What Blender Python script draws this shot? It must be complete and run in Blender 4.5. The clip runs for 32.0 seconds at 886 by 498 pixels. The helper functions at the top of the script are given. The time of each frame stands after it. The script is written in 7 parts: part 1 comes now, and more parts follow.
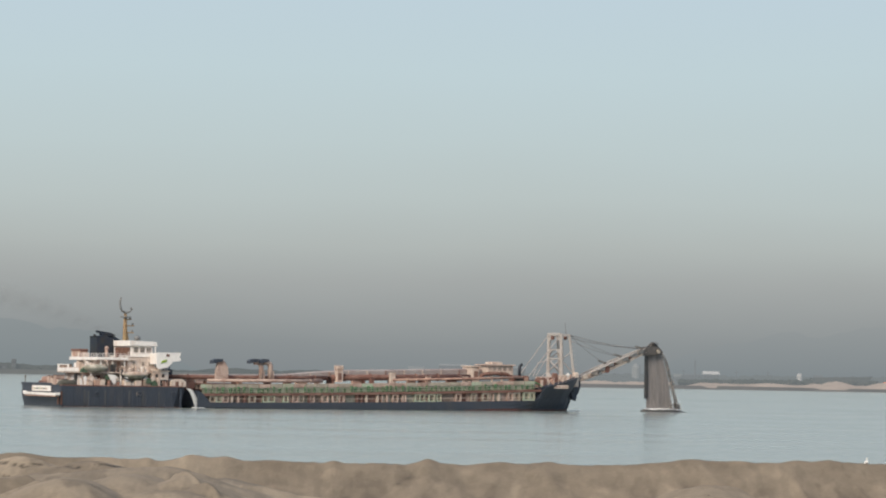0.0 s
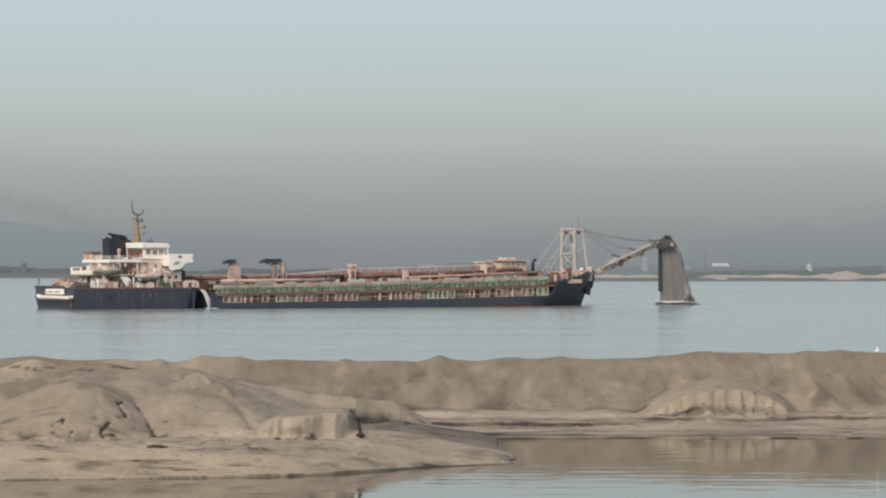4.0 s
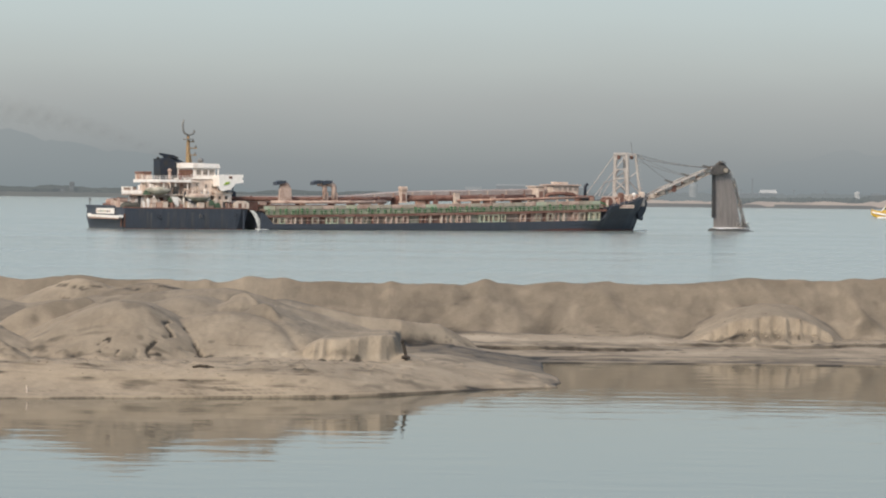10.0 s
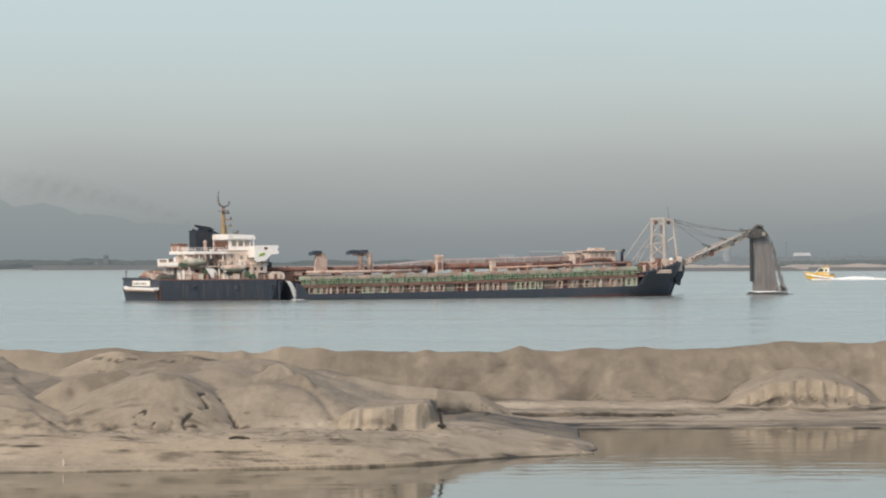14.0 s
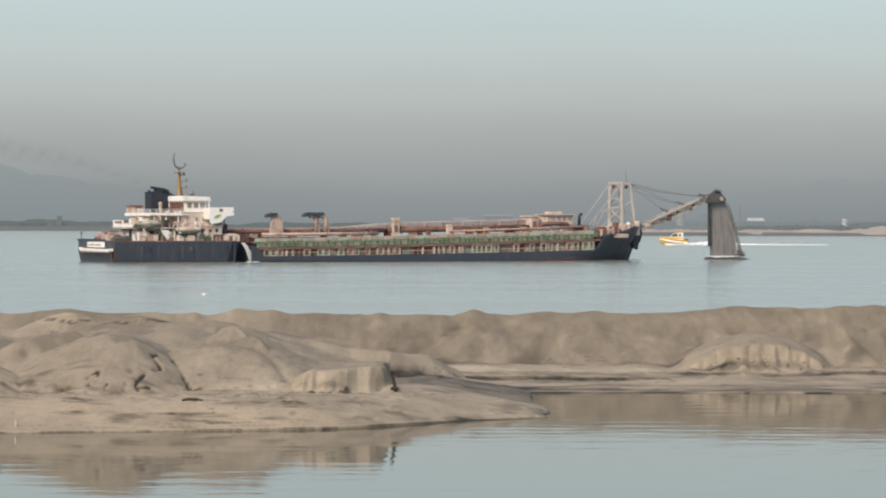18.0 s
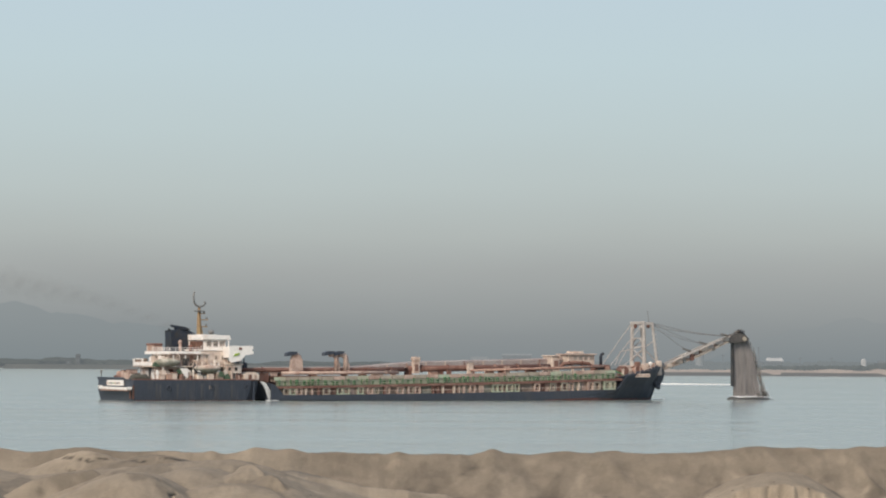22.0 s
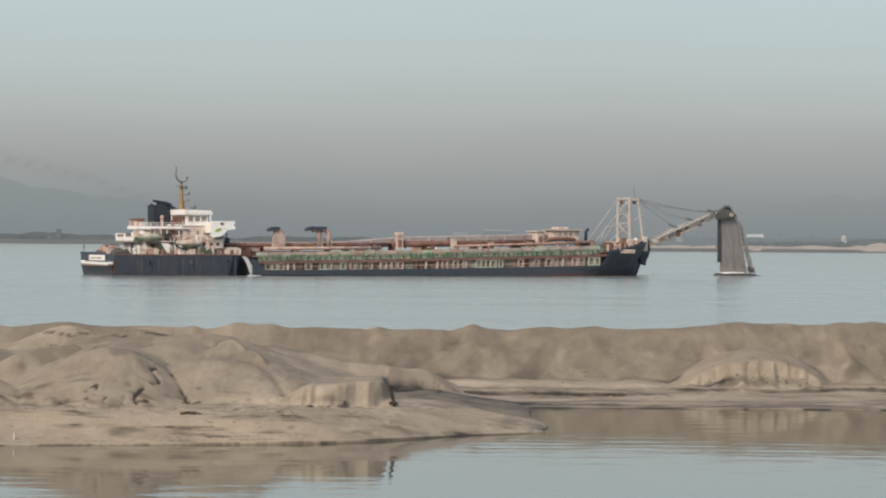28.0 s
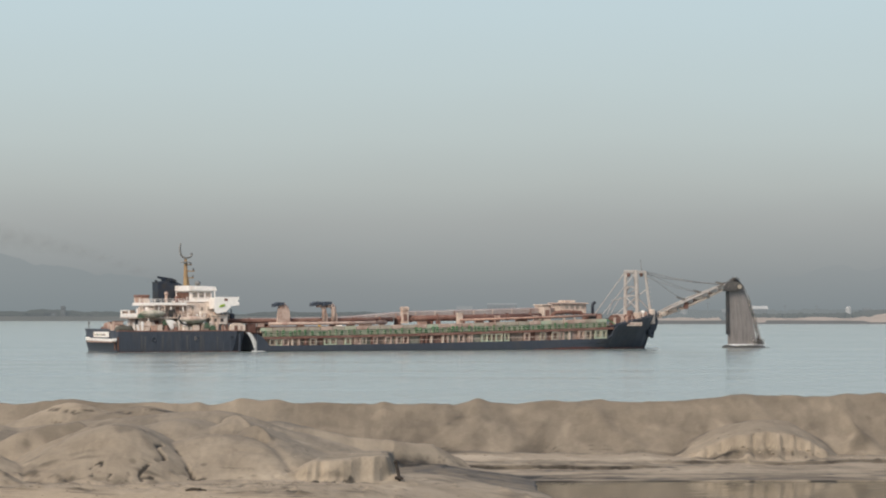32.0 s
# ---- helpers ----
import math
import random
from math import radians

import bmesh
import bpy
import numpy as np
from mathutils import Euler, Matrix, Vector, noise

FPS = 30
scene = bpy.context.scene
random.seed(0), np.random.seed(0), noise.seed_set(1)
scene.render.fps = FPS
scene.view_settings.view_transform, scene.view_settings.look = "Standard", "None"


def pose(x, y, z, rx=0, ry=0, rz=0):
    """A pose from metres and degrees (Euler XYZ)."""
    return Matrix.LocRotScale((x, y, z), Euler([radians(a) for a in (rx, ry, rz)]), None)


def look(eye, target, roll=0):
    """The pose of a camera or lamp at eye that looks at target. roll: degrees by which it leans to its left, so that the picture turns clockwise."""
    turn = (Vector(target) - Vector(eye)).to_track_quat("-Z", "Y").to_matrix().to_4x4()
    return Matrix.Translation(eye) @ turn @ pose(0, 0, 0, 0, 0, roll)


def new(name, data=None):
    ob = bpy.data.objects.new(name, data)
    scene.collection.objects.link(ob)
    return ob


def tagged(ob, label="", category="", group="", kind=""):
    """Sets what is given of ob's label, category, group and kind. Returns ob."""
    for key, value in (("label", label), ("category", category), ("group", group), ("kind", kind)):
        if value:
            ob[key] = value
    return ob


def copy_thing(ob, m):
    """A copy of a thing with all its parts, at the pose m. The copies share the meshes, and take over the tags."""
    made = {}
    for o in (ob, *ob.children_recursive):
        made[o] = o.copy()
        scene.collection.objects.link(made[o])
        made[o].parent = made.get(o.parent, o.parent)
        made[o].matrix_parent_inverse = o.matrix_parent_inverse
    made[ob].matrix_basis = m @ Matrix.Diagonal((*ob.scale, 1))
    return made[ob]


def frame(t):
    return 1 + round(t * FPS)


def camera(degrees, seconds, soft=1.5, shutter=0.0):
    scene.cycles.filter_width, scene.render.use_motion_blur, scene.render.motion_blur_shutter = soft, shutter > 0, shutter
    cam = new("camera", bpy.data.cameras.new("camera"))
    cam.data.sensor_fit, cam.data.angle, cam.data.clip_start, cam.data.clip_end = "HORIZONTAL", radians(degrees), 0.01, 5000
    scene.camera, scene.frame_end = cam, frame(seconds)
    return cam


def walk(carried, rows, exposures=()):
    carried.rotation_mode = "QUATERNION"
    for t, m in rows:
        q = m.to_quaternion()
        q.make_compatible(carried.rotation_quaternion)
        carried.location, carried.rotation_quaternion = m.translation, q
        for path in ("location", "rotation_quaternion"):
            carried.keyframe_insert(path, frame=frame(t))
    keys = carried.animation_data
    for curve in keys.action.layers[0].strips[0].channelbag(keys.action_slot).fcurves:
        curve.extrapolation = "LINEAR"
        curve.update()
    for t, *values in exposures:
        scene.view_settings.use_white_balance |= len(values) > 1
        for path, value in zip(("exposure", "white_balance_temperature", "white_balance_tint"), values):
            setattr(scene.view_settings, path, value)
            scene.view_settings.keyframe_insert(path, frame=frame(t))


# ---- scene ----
EYE = Vector((0, 0, 6.3))


def aim(az, el, roll):
    """The camera's pose: degrees right of north, degrees above the level, degrees of lean."""
    a, e = radians(az), radians(el)
    way = Vector((math.sin(a) * math.cos(e), math.cos(a) * math.cos(e), math.sin(e)))
    return look(EYE, EYE + way * 100, roll)


cam = camera(17.183, 32.0, soft=2.0)
walk(cam, [(t, aim(az, el, roll)) for t, az, el, roll in (
    (0.0,0.929,2.470,0.962), (0.5,1.135,1.868,0.899), (1.0,1.912,1.831,0.690), (1.5,1.500,1.005,0.673), (2.0,0.587,1.220,0.631),
    (2.5,0.608,1.222,0.083), (3.0,0.514,0.966,-0.398), (3.5,0.851,0.607,-0.114), (5.5,0.273,0.247,0.278), (6.0,-0.000,-0.137,-0.000),
    (6.5,-0.394,-0.073,-0.185), (7.0,-0.079,-0.133,0.135), (7.5,-0.180,-0.106,0.334), (8.0,-0.346,-0.352,0.278), (8.5,-0.406,-0.034,0.089),
    (9.0,-0.699,0.154,0.257), (9.5,0.028,-0.343,0.471), (10.0,-0.131,-1.053,0.613), (10.5,-0.499,-1.481,0.799), (11.0,-1.098,-1.308,0.674),
    (11.5,-1.025,-1.484,0.353), (12.0,-1.177,-1.641,-0.026), (12.5,-0.938,-0.217,-0.201), (13.0,-0.913,0.068,-0.169), (13.5,-0.990,0.199,-0.032),
    (14.0,-0.798,0.272,-0.240), (14.5,-0.586,-0.045,-0.130), (15.0,0.348,-1.193,0.418), (15.5,0.931,-1.132,0.372), (17.5,0.680,-0.581,0.183),
    (18.0,0.098,-0.450,0.108), (18.5,-0.516,-0.299,0.141), (19.0,-2.465,0.385,0.185), (19.5,-4.802,-0.084,0.625), (20.0,-3.401,0.932,-0.067),
    (20.5,-2.098,1.702,-0.354), (21.0,-0.894,1.763,0.536), (21.5,-0.320,1.716,0.091), (22.0,-0.274,2.267,0.273), (22.5,-1.464,2.477,-0.012),
    (23.0,-2.529,3.192,0.353), (23.5,-1.969,2.626,0.217), (24.0,-1.832,2.229,-0.132), (24.5,-2.551,2.216,-0.157), (26.5,-1.489,2.717,-0.143),
    (27.0,-1.058,3.374,-0.140), (27.5,-0.902,0.963,-0.107), (28.0,0.110,-0.162,0.384), (28.5,0.159,-0.335,0.329), (29.0,-0.427,-0.038,0.455),
    (29.5,-0.201,0.533,0.325), (30.0,-0.155,0.629,0.250), (30.5,0.218,0.466,0.125), (31.0,-0.213,1.146,-0.171), (31.5,-0.043,0.951,-0.350),
    (32.0,0.027,1.287,-0.066))], exposures=((0.0, 0.0), (9.0, 0.02), (10.0, 0.10), (11.0, 0.21), (12.0, 0.24), (13.0, 0.10), (15.0, 0.10), (18.0, 0.12), (19.5, 0.13), (21.0, 0.0), (24.0, 0.0), (28.0, 0.0), (32.0, 0.02)))

# ---- world, sun ----
SUN_AZ, SUN_EL = radians(-150), radians(39)      # behind the camera, to its left
world = bpy.data.worlds.new("sky")
scene.world = world
world.use_nodes = True
wn, wl = world.node_tree.nodes, world.node_tree.links
sky = wn.new("ShaderNodeTexSky")
sky.sky_type, sky.sun_disc = "NISHITA", False
sky.sun_elevation, sky.sun_rotation = SUN_EL, SUN_AZ
sky.dust_density, sky.air_density = 3.0, 1.2
wl.new(sky.outputs[0], wn["Background"].inputs[0])
wn["Background"].inputs[1].default_value = 0.12
sun = new("sun", bpy.data.lights.new("sun", "SUN"))
sun.data.energy, sun.data.angle, sun.data.color = 2.55, radians(25), (1.0, 0.885, 0.75)
sun.matrix_world = look((math.sin(SUN_AZ) * 50, math.cos(SUN_AZ) * 50, math.tan(SUN_EL) * 50), (0, 0, 0))


# ---- materials ----
def mat(name, c, c2=None, rough=0.6, metal=0.0, scale=3.0, mix=(0.4, 0.65), bump=0.0, bscale=20.0, stretch=(1, 1, 1), spec=0.5, island=0.0, fine=None, alpha=None):
    """A painted or natural surface: two colours mixed by noise, a fine grain, and relief."""
    m = bpy.data.materials.new(name)
    m.use_nodes = True
    n, l = m.node_tree.nodes, m.node_tree.links
    p = n["Principled BSDF"]
    p.inputs["Roughness"].default_value, p.inputs["Metallic"].default_value = rough, metal
    p.inputs["Specular IOR Level"].default_value = spec
    tc, mp = n.new("ShaderNodeTexCoord"), n.new("ShaderNodeMapping")
    mp.inputs["Scale"].default_value = stretch
    l.new(tc.outputs["Object"], mp.inputs[0])
    c2 = c2 or tuple(v * 0.7 for v in c)
    tex = n.new("ShaderNodeTexNoise")
    tex.inputs["Scale"].default_value, tex.inputs["Detail"].default_value, tex.inputs["Roughness"].default_value = scale, 6, 0.62
    l.new(mp.outputs[0], tex.inputs["Vector"])
    ramp = n.new("ShaderNodeMapRange")
    ramp.inputs[1].default_value, ramp.inputs[2].default_value = mix
    l.new(tex.outputs["Fac"], ramp.inputs[0])
    mx = n.new("ShaderNodeMix")
    mx.data_type = "RGBA"
    mx.inputs[6].default_value, mx.inputs[7].default_value = (*c, 1), (*c2, 1)
    l.new(ramp.outputs[0], mx.inputs[0])
    out = mx.outputs[2]
    if fine:
        t2 = n.new("ShaderNodeTexNoise")
        t2.inputs["Scale"].default_value, t2.inputs["Detail"].default_value = fine[0], 3
        l.new(mp.outputs[0], t2.inputs["Vector"])
        r2 = n.new("ShaderNodeMapRange")
        r2.inputs[3].default_value, r2.inputs[4].default_value = 1 - fine[1], 1 + fine[1]
        l.new(t2.outputs["Fac"], r2.inputs[0])
        m2 = n.new("ShaderNodeVectorMath")
        m2.operation = "SCALE"
        l.new(out, m2.inputs[0]), l.new(r2.outputs[0], m2.inputs["Scale"])
        out = m2.outputs[0]
    if island:
        g = n.new("ShaderNodeObjectInfo")
        r3 = n.new("ShaderNodeMapRange")
        r3.inputs[3].default_value, r3.inputs[4].default_value = 1 - island, 1 + island
        l.new(g.outputs["Random"], r3.inputs[0])
        m3 = n.new("ShaderNodeVectorMath")
        m3.operation = "SCALE"
        l.new(out, m3.inputs[0]), l.new(r3.outputs[0], m3.inputs["Scale"])
        out = m3.outputs[0]
    l.new(out, p.inputs["Base Color"])
    if bump:
        t4, b = n.new("ShaderNodeTexNoise"), n.new("ShaderNodeBump")
        t4.inputs["Scale"].default_value, t4.inputs["Detail"].default_value = bscale, 5
        b.inputs["Strength"].default_value, b.inputs["Distance"].default_value = 1.0, bump
        l.new(mp.outputs[0], t4.inputs["Vector"]), l.new(t4.outputs["Fac"], b.inputs["Height"]), l.new(b.outputs[0], p.inputs["Normal"])
    if alpha is not None:
        p.inputs["Alpha"].default_value = alpha
    return m


def sand_mat():
    """Sand, darker and a little glossier where its mask holds damp and painted shade."""
    m = mat("sand", (0.376, 0.316, 0.240), (0.296, 0.246, 0.186), rough=0.95, scale=0.7, mix=(0.30, 0.72), bump=0.014, bscale=8.0, spec=0.2, fine=(6, 0.10))
    n, l = m.node_tree.nodes, m.node_tree.links
    p = n["Principled BSDF"]
    paler = p.inputs["Base Color"].links[0].from_socket
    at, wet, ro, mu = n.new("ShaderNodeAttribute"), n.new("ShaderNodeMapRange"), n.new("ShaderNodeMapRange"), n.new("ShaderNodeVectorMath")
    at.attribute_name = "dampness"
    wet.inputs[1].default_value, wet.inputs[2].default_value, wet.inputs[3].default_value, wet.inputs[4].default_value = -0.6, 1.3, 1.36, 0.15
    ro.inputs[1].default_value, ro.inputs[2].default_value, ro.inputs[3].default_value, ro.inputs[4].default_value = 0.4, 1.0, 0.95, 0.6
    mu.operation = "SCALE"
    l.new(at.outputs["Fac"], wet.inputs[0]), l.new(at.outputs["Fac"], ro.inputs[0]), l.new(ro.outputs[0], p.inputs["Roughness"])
    l.new(paler, mu.inputs[0]), l.new(wet.outputs[0], mu.inputs["Scale"]), l.new(mu.outputs[0], p.inputs["Base Color"])
    return m


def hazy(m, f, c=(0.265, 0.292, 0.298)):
    """Kilometres of haze painted into a surface: mixes its shader with a haze-coloured glow."""
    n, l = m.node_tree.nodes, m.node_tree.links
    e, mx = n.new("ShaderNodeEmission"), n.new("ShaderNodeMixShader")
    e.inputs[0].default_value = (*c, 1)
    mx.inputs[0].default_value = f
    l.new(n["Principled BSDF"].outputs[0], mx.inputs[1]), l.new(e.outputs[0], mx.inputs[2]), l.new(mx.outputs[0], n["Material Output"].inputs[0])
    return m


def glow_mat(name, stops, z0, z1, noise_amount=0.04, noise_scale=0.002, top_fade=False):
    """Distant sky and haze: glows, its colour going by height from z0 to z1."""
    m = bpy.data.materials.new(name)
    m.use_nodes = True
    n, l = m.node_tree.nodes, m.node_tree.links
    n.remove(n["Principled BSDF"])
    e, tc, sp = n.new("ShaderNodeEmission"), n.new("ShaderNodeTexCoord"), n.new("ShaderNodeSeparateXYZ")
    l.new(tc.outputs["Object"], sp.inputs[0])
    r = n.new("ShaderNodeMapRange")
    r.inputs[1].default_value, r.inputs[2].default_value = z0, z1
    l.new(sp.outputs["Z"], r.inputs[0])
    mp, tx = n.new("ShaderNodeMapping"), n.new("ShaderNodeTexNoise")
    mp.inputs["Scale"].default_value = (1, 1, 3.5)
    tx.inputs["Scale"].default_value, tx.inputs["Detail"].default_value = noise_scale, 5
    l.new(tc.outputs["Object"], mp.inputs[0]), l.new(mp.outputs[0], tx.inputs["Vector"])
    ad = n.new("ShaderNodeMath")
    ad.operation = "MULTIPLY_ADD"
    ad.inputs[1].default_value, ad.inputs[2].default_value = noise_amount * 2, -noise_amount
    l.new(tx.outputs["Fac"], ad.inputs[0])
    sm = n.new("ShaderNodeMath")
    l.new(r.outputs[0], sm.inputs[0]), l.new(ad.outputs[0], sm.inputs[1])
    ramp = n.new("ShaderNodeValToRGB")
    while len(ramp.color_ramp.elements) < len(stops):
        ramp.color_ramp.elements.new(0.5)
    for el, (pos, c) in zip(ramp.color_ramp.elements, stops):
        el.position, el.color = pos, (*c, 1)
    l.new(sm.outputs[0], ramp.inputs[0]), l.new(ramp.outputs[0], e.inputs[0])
    out = n["Material Output"]
    if top_fade:
        tr, mx, mr = n.new("ShaderNodeBsdfTransparent"), n.new("ShaderNodeMixShader"), n.new("ShaderNodeMapRange")
        mr.inputs[1].default_value, mr.inputs[2].default_value = 0.75, 1.0
        l.new(r.outputs[0], mr.inputs[0]), l.new(mr.outputs[0], mx.inputs[0]), l.new(e.outputs[0], mx.inputs[1]), l.new(tr.outputs[0], mx.inputs[2])
        l.new(mx.outputs[0], out.inputs[0])
    else:
        l.new(e.outputs[0], out.inputs[0])
    return m


SAND = sand_mat()
HULL = mat("black_hull_paint", (0.043, 0.052, 0.070), (0.062, 0.064, 0.073), rough=0.5, scale=0.5, mix=(0.5, 0.75), stretch=(1, 1, 0.25), fine=(3, 0.3))
BOOT = mat("red_boot_paint", (0.115, 0.045, 0.04), (0.06, 0.04, 0.038), rough=0.6, scale=0.7)
WHITE = mat("white_paint", (0.84, 0.81, 0.77), (0.60, 0.46, 0.36), rough=0.5, scale=0.55, mix=(0.52, 0.85), stretch=(1, 1, 0.4), fine=(2.5, 0.12))
CREAM = mat("cream_paint", (0.62, 0.525, 0.445), (0.43, 0.29, 0.225), rough=0.6, scale=0.6, mix=(0.45, 0.7), fine=(2, 0.2))
RUST = mat("rusty_steel", (0.17, 0.085, 0.066), (0.28, 0.18, 0.145), rough=0.85, scale=0.5, mix=(0.45, 0.75), fine=(2.5, 0.3))
GREEN = mat("green_paint", (0.07, 0.30, 0.13), (0.16, 0.22, 0.12), rough=0.55, scale=0.6, fine=(2, 0.2))
PALEGREEN = mat("pale_green_paint", (0.40, 0.46, 0.35), (0.40, 0.33, 0.25), rough=0.6, scale=0.45, mix=(0.45, 0.7), fine=(2, 0.2))
ORANGE = mat("weathered_orange_paint", (0.47, 0.315, 0.245), (0.31, 0.18, 0.14), rough=0.7, scale=0.8, fine=(3, 0.2))
DARK = mat("dark_opening", (0.04, 0.042, 0.045), (0.06, 0.052, 0.045), rough=0.5, scale=1.0)
FUNNEL = mat("navy_funnel_paint", (0.014, 0.022, 0.038), (0.03, 0.03, 0.03), rough=0.55, scale=0.8)
DECK = mat("deck_red_oxide", (0.15, 0.07, 0.05), (0.10, 0.055, 0.04), rough=0.8, scale=0.4, fine=(2, 0.25))
GREY = mat("grey_steel", (0.20, 0.21, 0.21), (0.14, 0.12, 0.10), rough=0.6, scale=0.8)
GANTRY = mat("dull_white_paint", (0.45, 0.425, 0.40), (0.34, 0.295, 0.265), rough=0.6, scale=0.6, mix=(0.4, 0.75), fine=(2, 0.15))
PALECREAM = mat("pale_cream_paint", (0.41, 0.365, 0.30), (0.29, 0.24, 0.19), rough=0.6, scale=0.5, fine=(2, 0.15))
HOUSE = mat("stained_white_paint", (0.70, 0.62, 0.55), (0.40, 0.285, 0.22), rough=0.6, scale=0.75, mix=(0.42, 0.66), stretch=(1, 1, 0.5), fine=(2.5, 0.18))
PINK = mat("faded_pinkish_paint", (0.50, 0.385, 0.325), (0.31, 0.20, 0.16), rough=0.7, scale=0.7, mix=(0.42, 0.68), fine=(2.5, 0.2))
OLIVE = mat("weathered_olive_canvas", (0.36, 0.35, 0.29), (0.20, 0.20, 0.15), rough=0.9, scale=0.9, mix=(0.4, 0.65), fine=(3, 0.2))
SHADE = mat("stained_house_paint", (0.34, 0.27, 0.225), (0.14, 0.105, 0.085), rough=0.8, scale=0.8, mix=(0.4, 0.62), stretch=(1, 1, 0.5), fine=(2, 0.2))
# window glass with its pale reflections painted into the colour
PALE_GLASS = mat("curtained_glass", (0.40, 0.345, 0.30), (0.16, 0.14, 0.125), rough=0.25, scale=0.9)
MAST = mat("buff_mast_paint", (0.34, 0.235, 0.115), (0.24, 0.15, 0.085), rough=0.6, scale=1.0)


# ---- mesh tools ----
def mesh_of(name, verts, faces, material, smooth=False):
    me = bpy.data.meshes.new(name)
    me.from_pydata(verts, [], faces)
    me.update()
    me.materials.append(material)
    if smooth:
        me.polygons.foreach_set("use_smooth", [True] * len(me.polygons))
    return me


class Shape:
    """Gathers boxes, tubes and prisms into one mesh."""

    def __init__(self):
        self.v, self.f = [], []

    def add(self, verts, faces):
        k = len(self.v)
        self.v += [tuple(p) for p in verts]
        self.f += [tuple(i + k for i in f) for f in faces]
        return self

    def box(self, x0, x1, y0, y1, z0, z1, b=0.0):
        """A box, its upright edges and top chamfered by b."""
        if b <= 0:
            v = [(x, y, z) for z in (z0, z1) for x, y in ((x0, y0), (x1, y0), (x1, y1), (x0, y1))]
            return self.add(v, [(3, 2, 1, 0), (4, 5, 6, 7), (0, 1, 5, 4), (1, 2, 6, 5), (2, 3, 7, 6), (3, 0, 4, 7)])
        def ring(i, z):
            return [(x0 + b + i, y0 + i, z), (x1 - b - i, y0 + i, z), (x1 - i, y0 + b + i, z), (x1 - i, y1 - b - i, z),
                    (x1 - b - i, y1 - i, z), (x0 + b + i, y1 - i, z), (x0 + i, y1 - b - i, z), (x0 + i, y0 + b + i, z)]
        rings = [ring(0, z0), ring(0, z1 - b), ring(b * 0.7, z1)]
        v = [p for r in rings for p in r]
        f = [tuple(reversed(range(8))), tuple(range(16, 24))]
        f += [(8 * r + i, 8 * r + (i + 1) % 8, 8 * r + 8 + (i + 1) % 8, 8 * r + 8 + i) for r in (0, 1) for i in range(8)]
        return self.add(v, f)

    def tube(self, pts, r, n=8, caps=True):
        """A round bar through pts; r: one radius, or one for each point."""
        pts = [Vector(p) for p in pts]
        rs = r if isinstance(r, (list, tuple)) else [r] * len(pts)
        v, f = [], []
        for i, p in enumerate(pts):
            d = (pts[min(i + 1, len(pts) - 1)] - pts[max(i - 1, 0)]).normalized()
            a = d.orthogonal().normalized() if i == 0 else (side - d * side.dot(d)).normalized()
            side = a
            c = d.cross(a)
            v += [p + rs[i] * (a * math.cos(k * math.tau / n) + c * math.sin(k * math.tau / n)) for k in range(n)]
        for i in range(len(pts) - 1):
            f += [(i * n + k, i * n + (k + 1) % n, (i + 1) * n + (k + 1) % n, (i + 1) * n + k) for k in range(n)]
        if caps:
            f += [tuple(reversed(range(n))), tuple(range((len(pts) - 1) * n, len(pts) * n))]
        return self.add(v, f)

    def prism(self, outline, y0, y1):
        """An outline in x and z, thick from y0 to y1."""
        n = len(outline)
        v = [(x, y0, z) for x, z in outline] + [(x, y1, z) for x, z in outline]
        return self.add(v, [tuple(range(n)), tuple(reversed(range(n, 2 * n)))] + [(i, i + n, (i + 1) % n + n, (i + 1) % n) for i in range(n)])

    def plan(self, outline, z0, z1):
        """An outline in x and y, thick from z0 to z1."""
        n = len(outline)
        v = [(x, y, z0) for x, y in outline] + [(x, y, z1) for x, y in outline]
        return self.add(v, [tuple(reversed(range(n))), tuple(range(n, 2 * n))] + [(i, (i + 1) % n, (i + 1) % n + n, i + n) for i in range(n)])

    def loft(self, rings, close=True, caps=True):
        n = len(rings[0])
        v = [p for r in rings for p in r]
        f = [(r * n + i, r * n + (i + 1) % n, (r + 1) * n + (i + 1) % n, (r + 1) * n + i) for r in range(len(rings) - 1) for i in range(n if close else n - 1)]
        if caps and close:
            f += [tuple(reversed(range(n))), tuple(range((len(rings) - 1) * n, len(rings) * n))]
        return self.add(v, f)

    def ball(self, c, rx, ry=None, rz=None, n=8, m=6):
        ry, rz = ry or rx, rz or rx
        v = [(c[0], c[1], c[2] - rz)]
        for j in range(1, m):
            a = -math.pi / 2 + math.pi * j / m
            v += [(c[0] + rx * math.cos(a) * math.cos(k * math.tau / n), c[1] + ry * math.cos(a) * math.sin(k * math.tau / n), c[2] + rz * math.sin(a)) for k in range(n)]
        v.append((c[0], c[1], c[2] + rz))
        f = [(0, 1 + (k + 1) % n, 1 + k) for k in range(n)]
        f += [(1 + j * n + k, 1 + j * n + (k + 1) % n, 1 + (j + 1) * n + (k + 1) % n, 1 + (j + 1) * n + k) for j in range(m - 2) for k in range(n)]
        last = len(v) - 1
        f += [(last, 1 + (m - 2) * n + k, 1 + (m - 2) * n + (k + 1) % n) for k in range(n)]
        return self.add(v, f)


def part(name, shape, material, parent=None, label="", smooth=False):
    """One mesh object, under a thing or under a part."""
    me = mesh_of(name, shape.v, shape.f, material, smooth)
    ob = new(name, me)
    ob.parent = parent
    if label:
        ob["label"] = label
    return ob


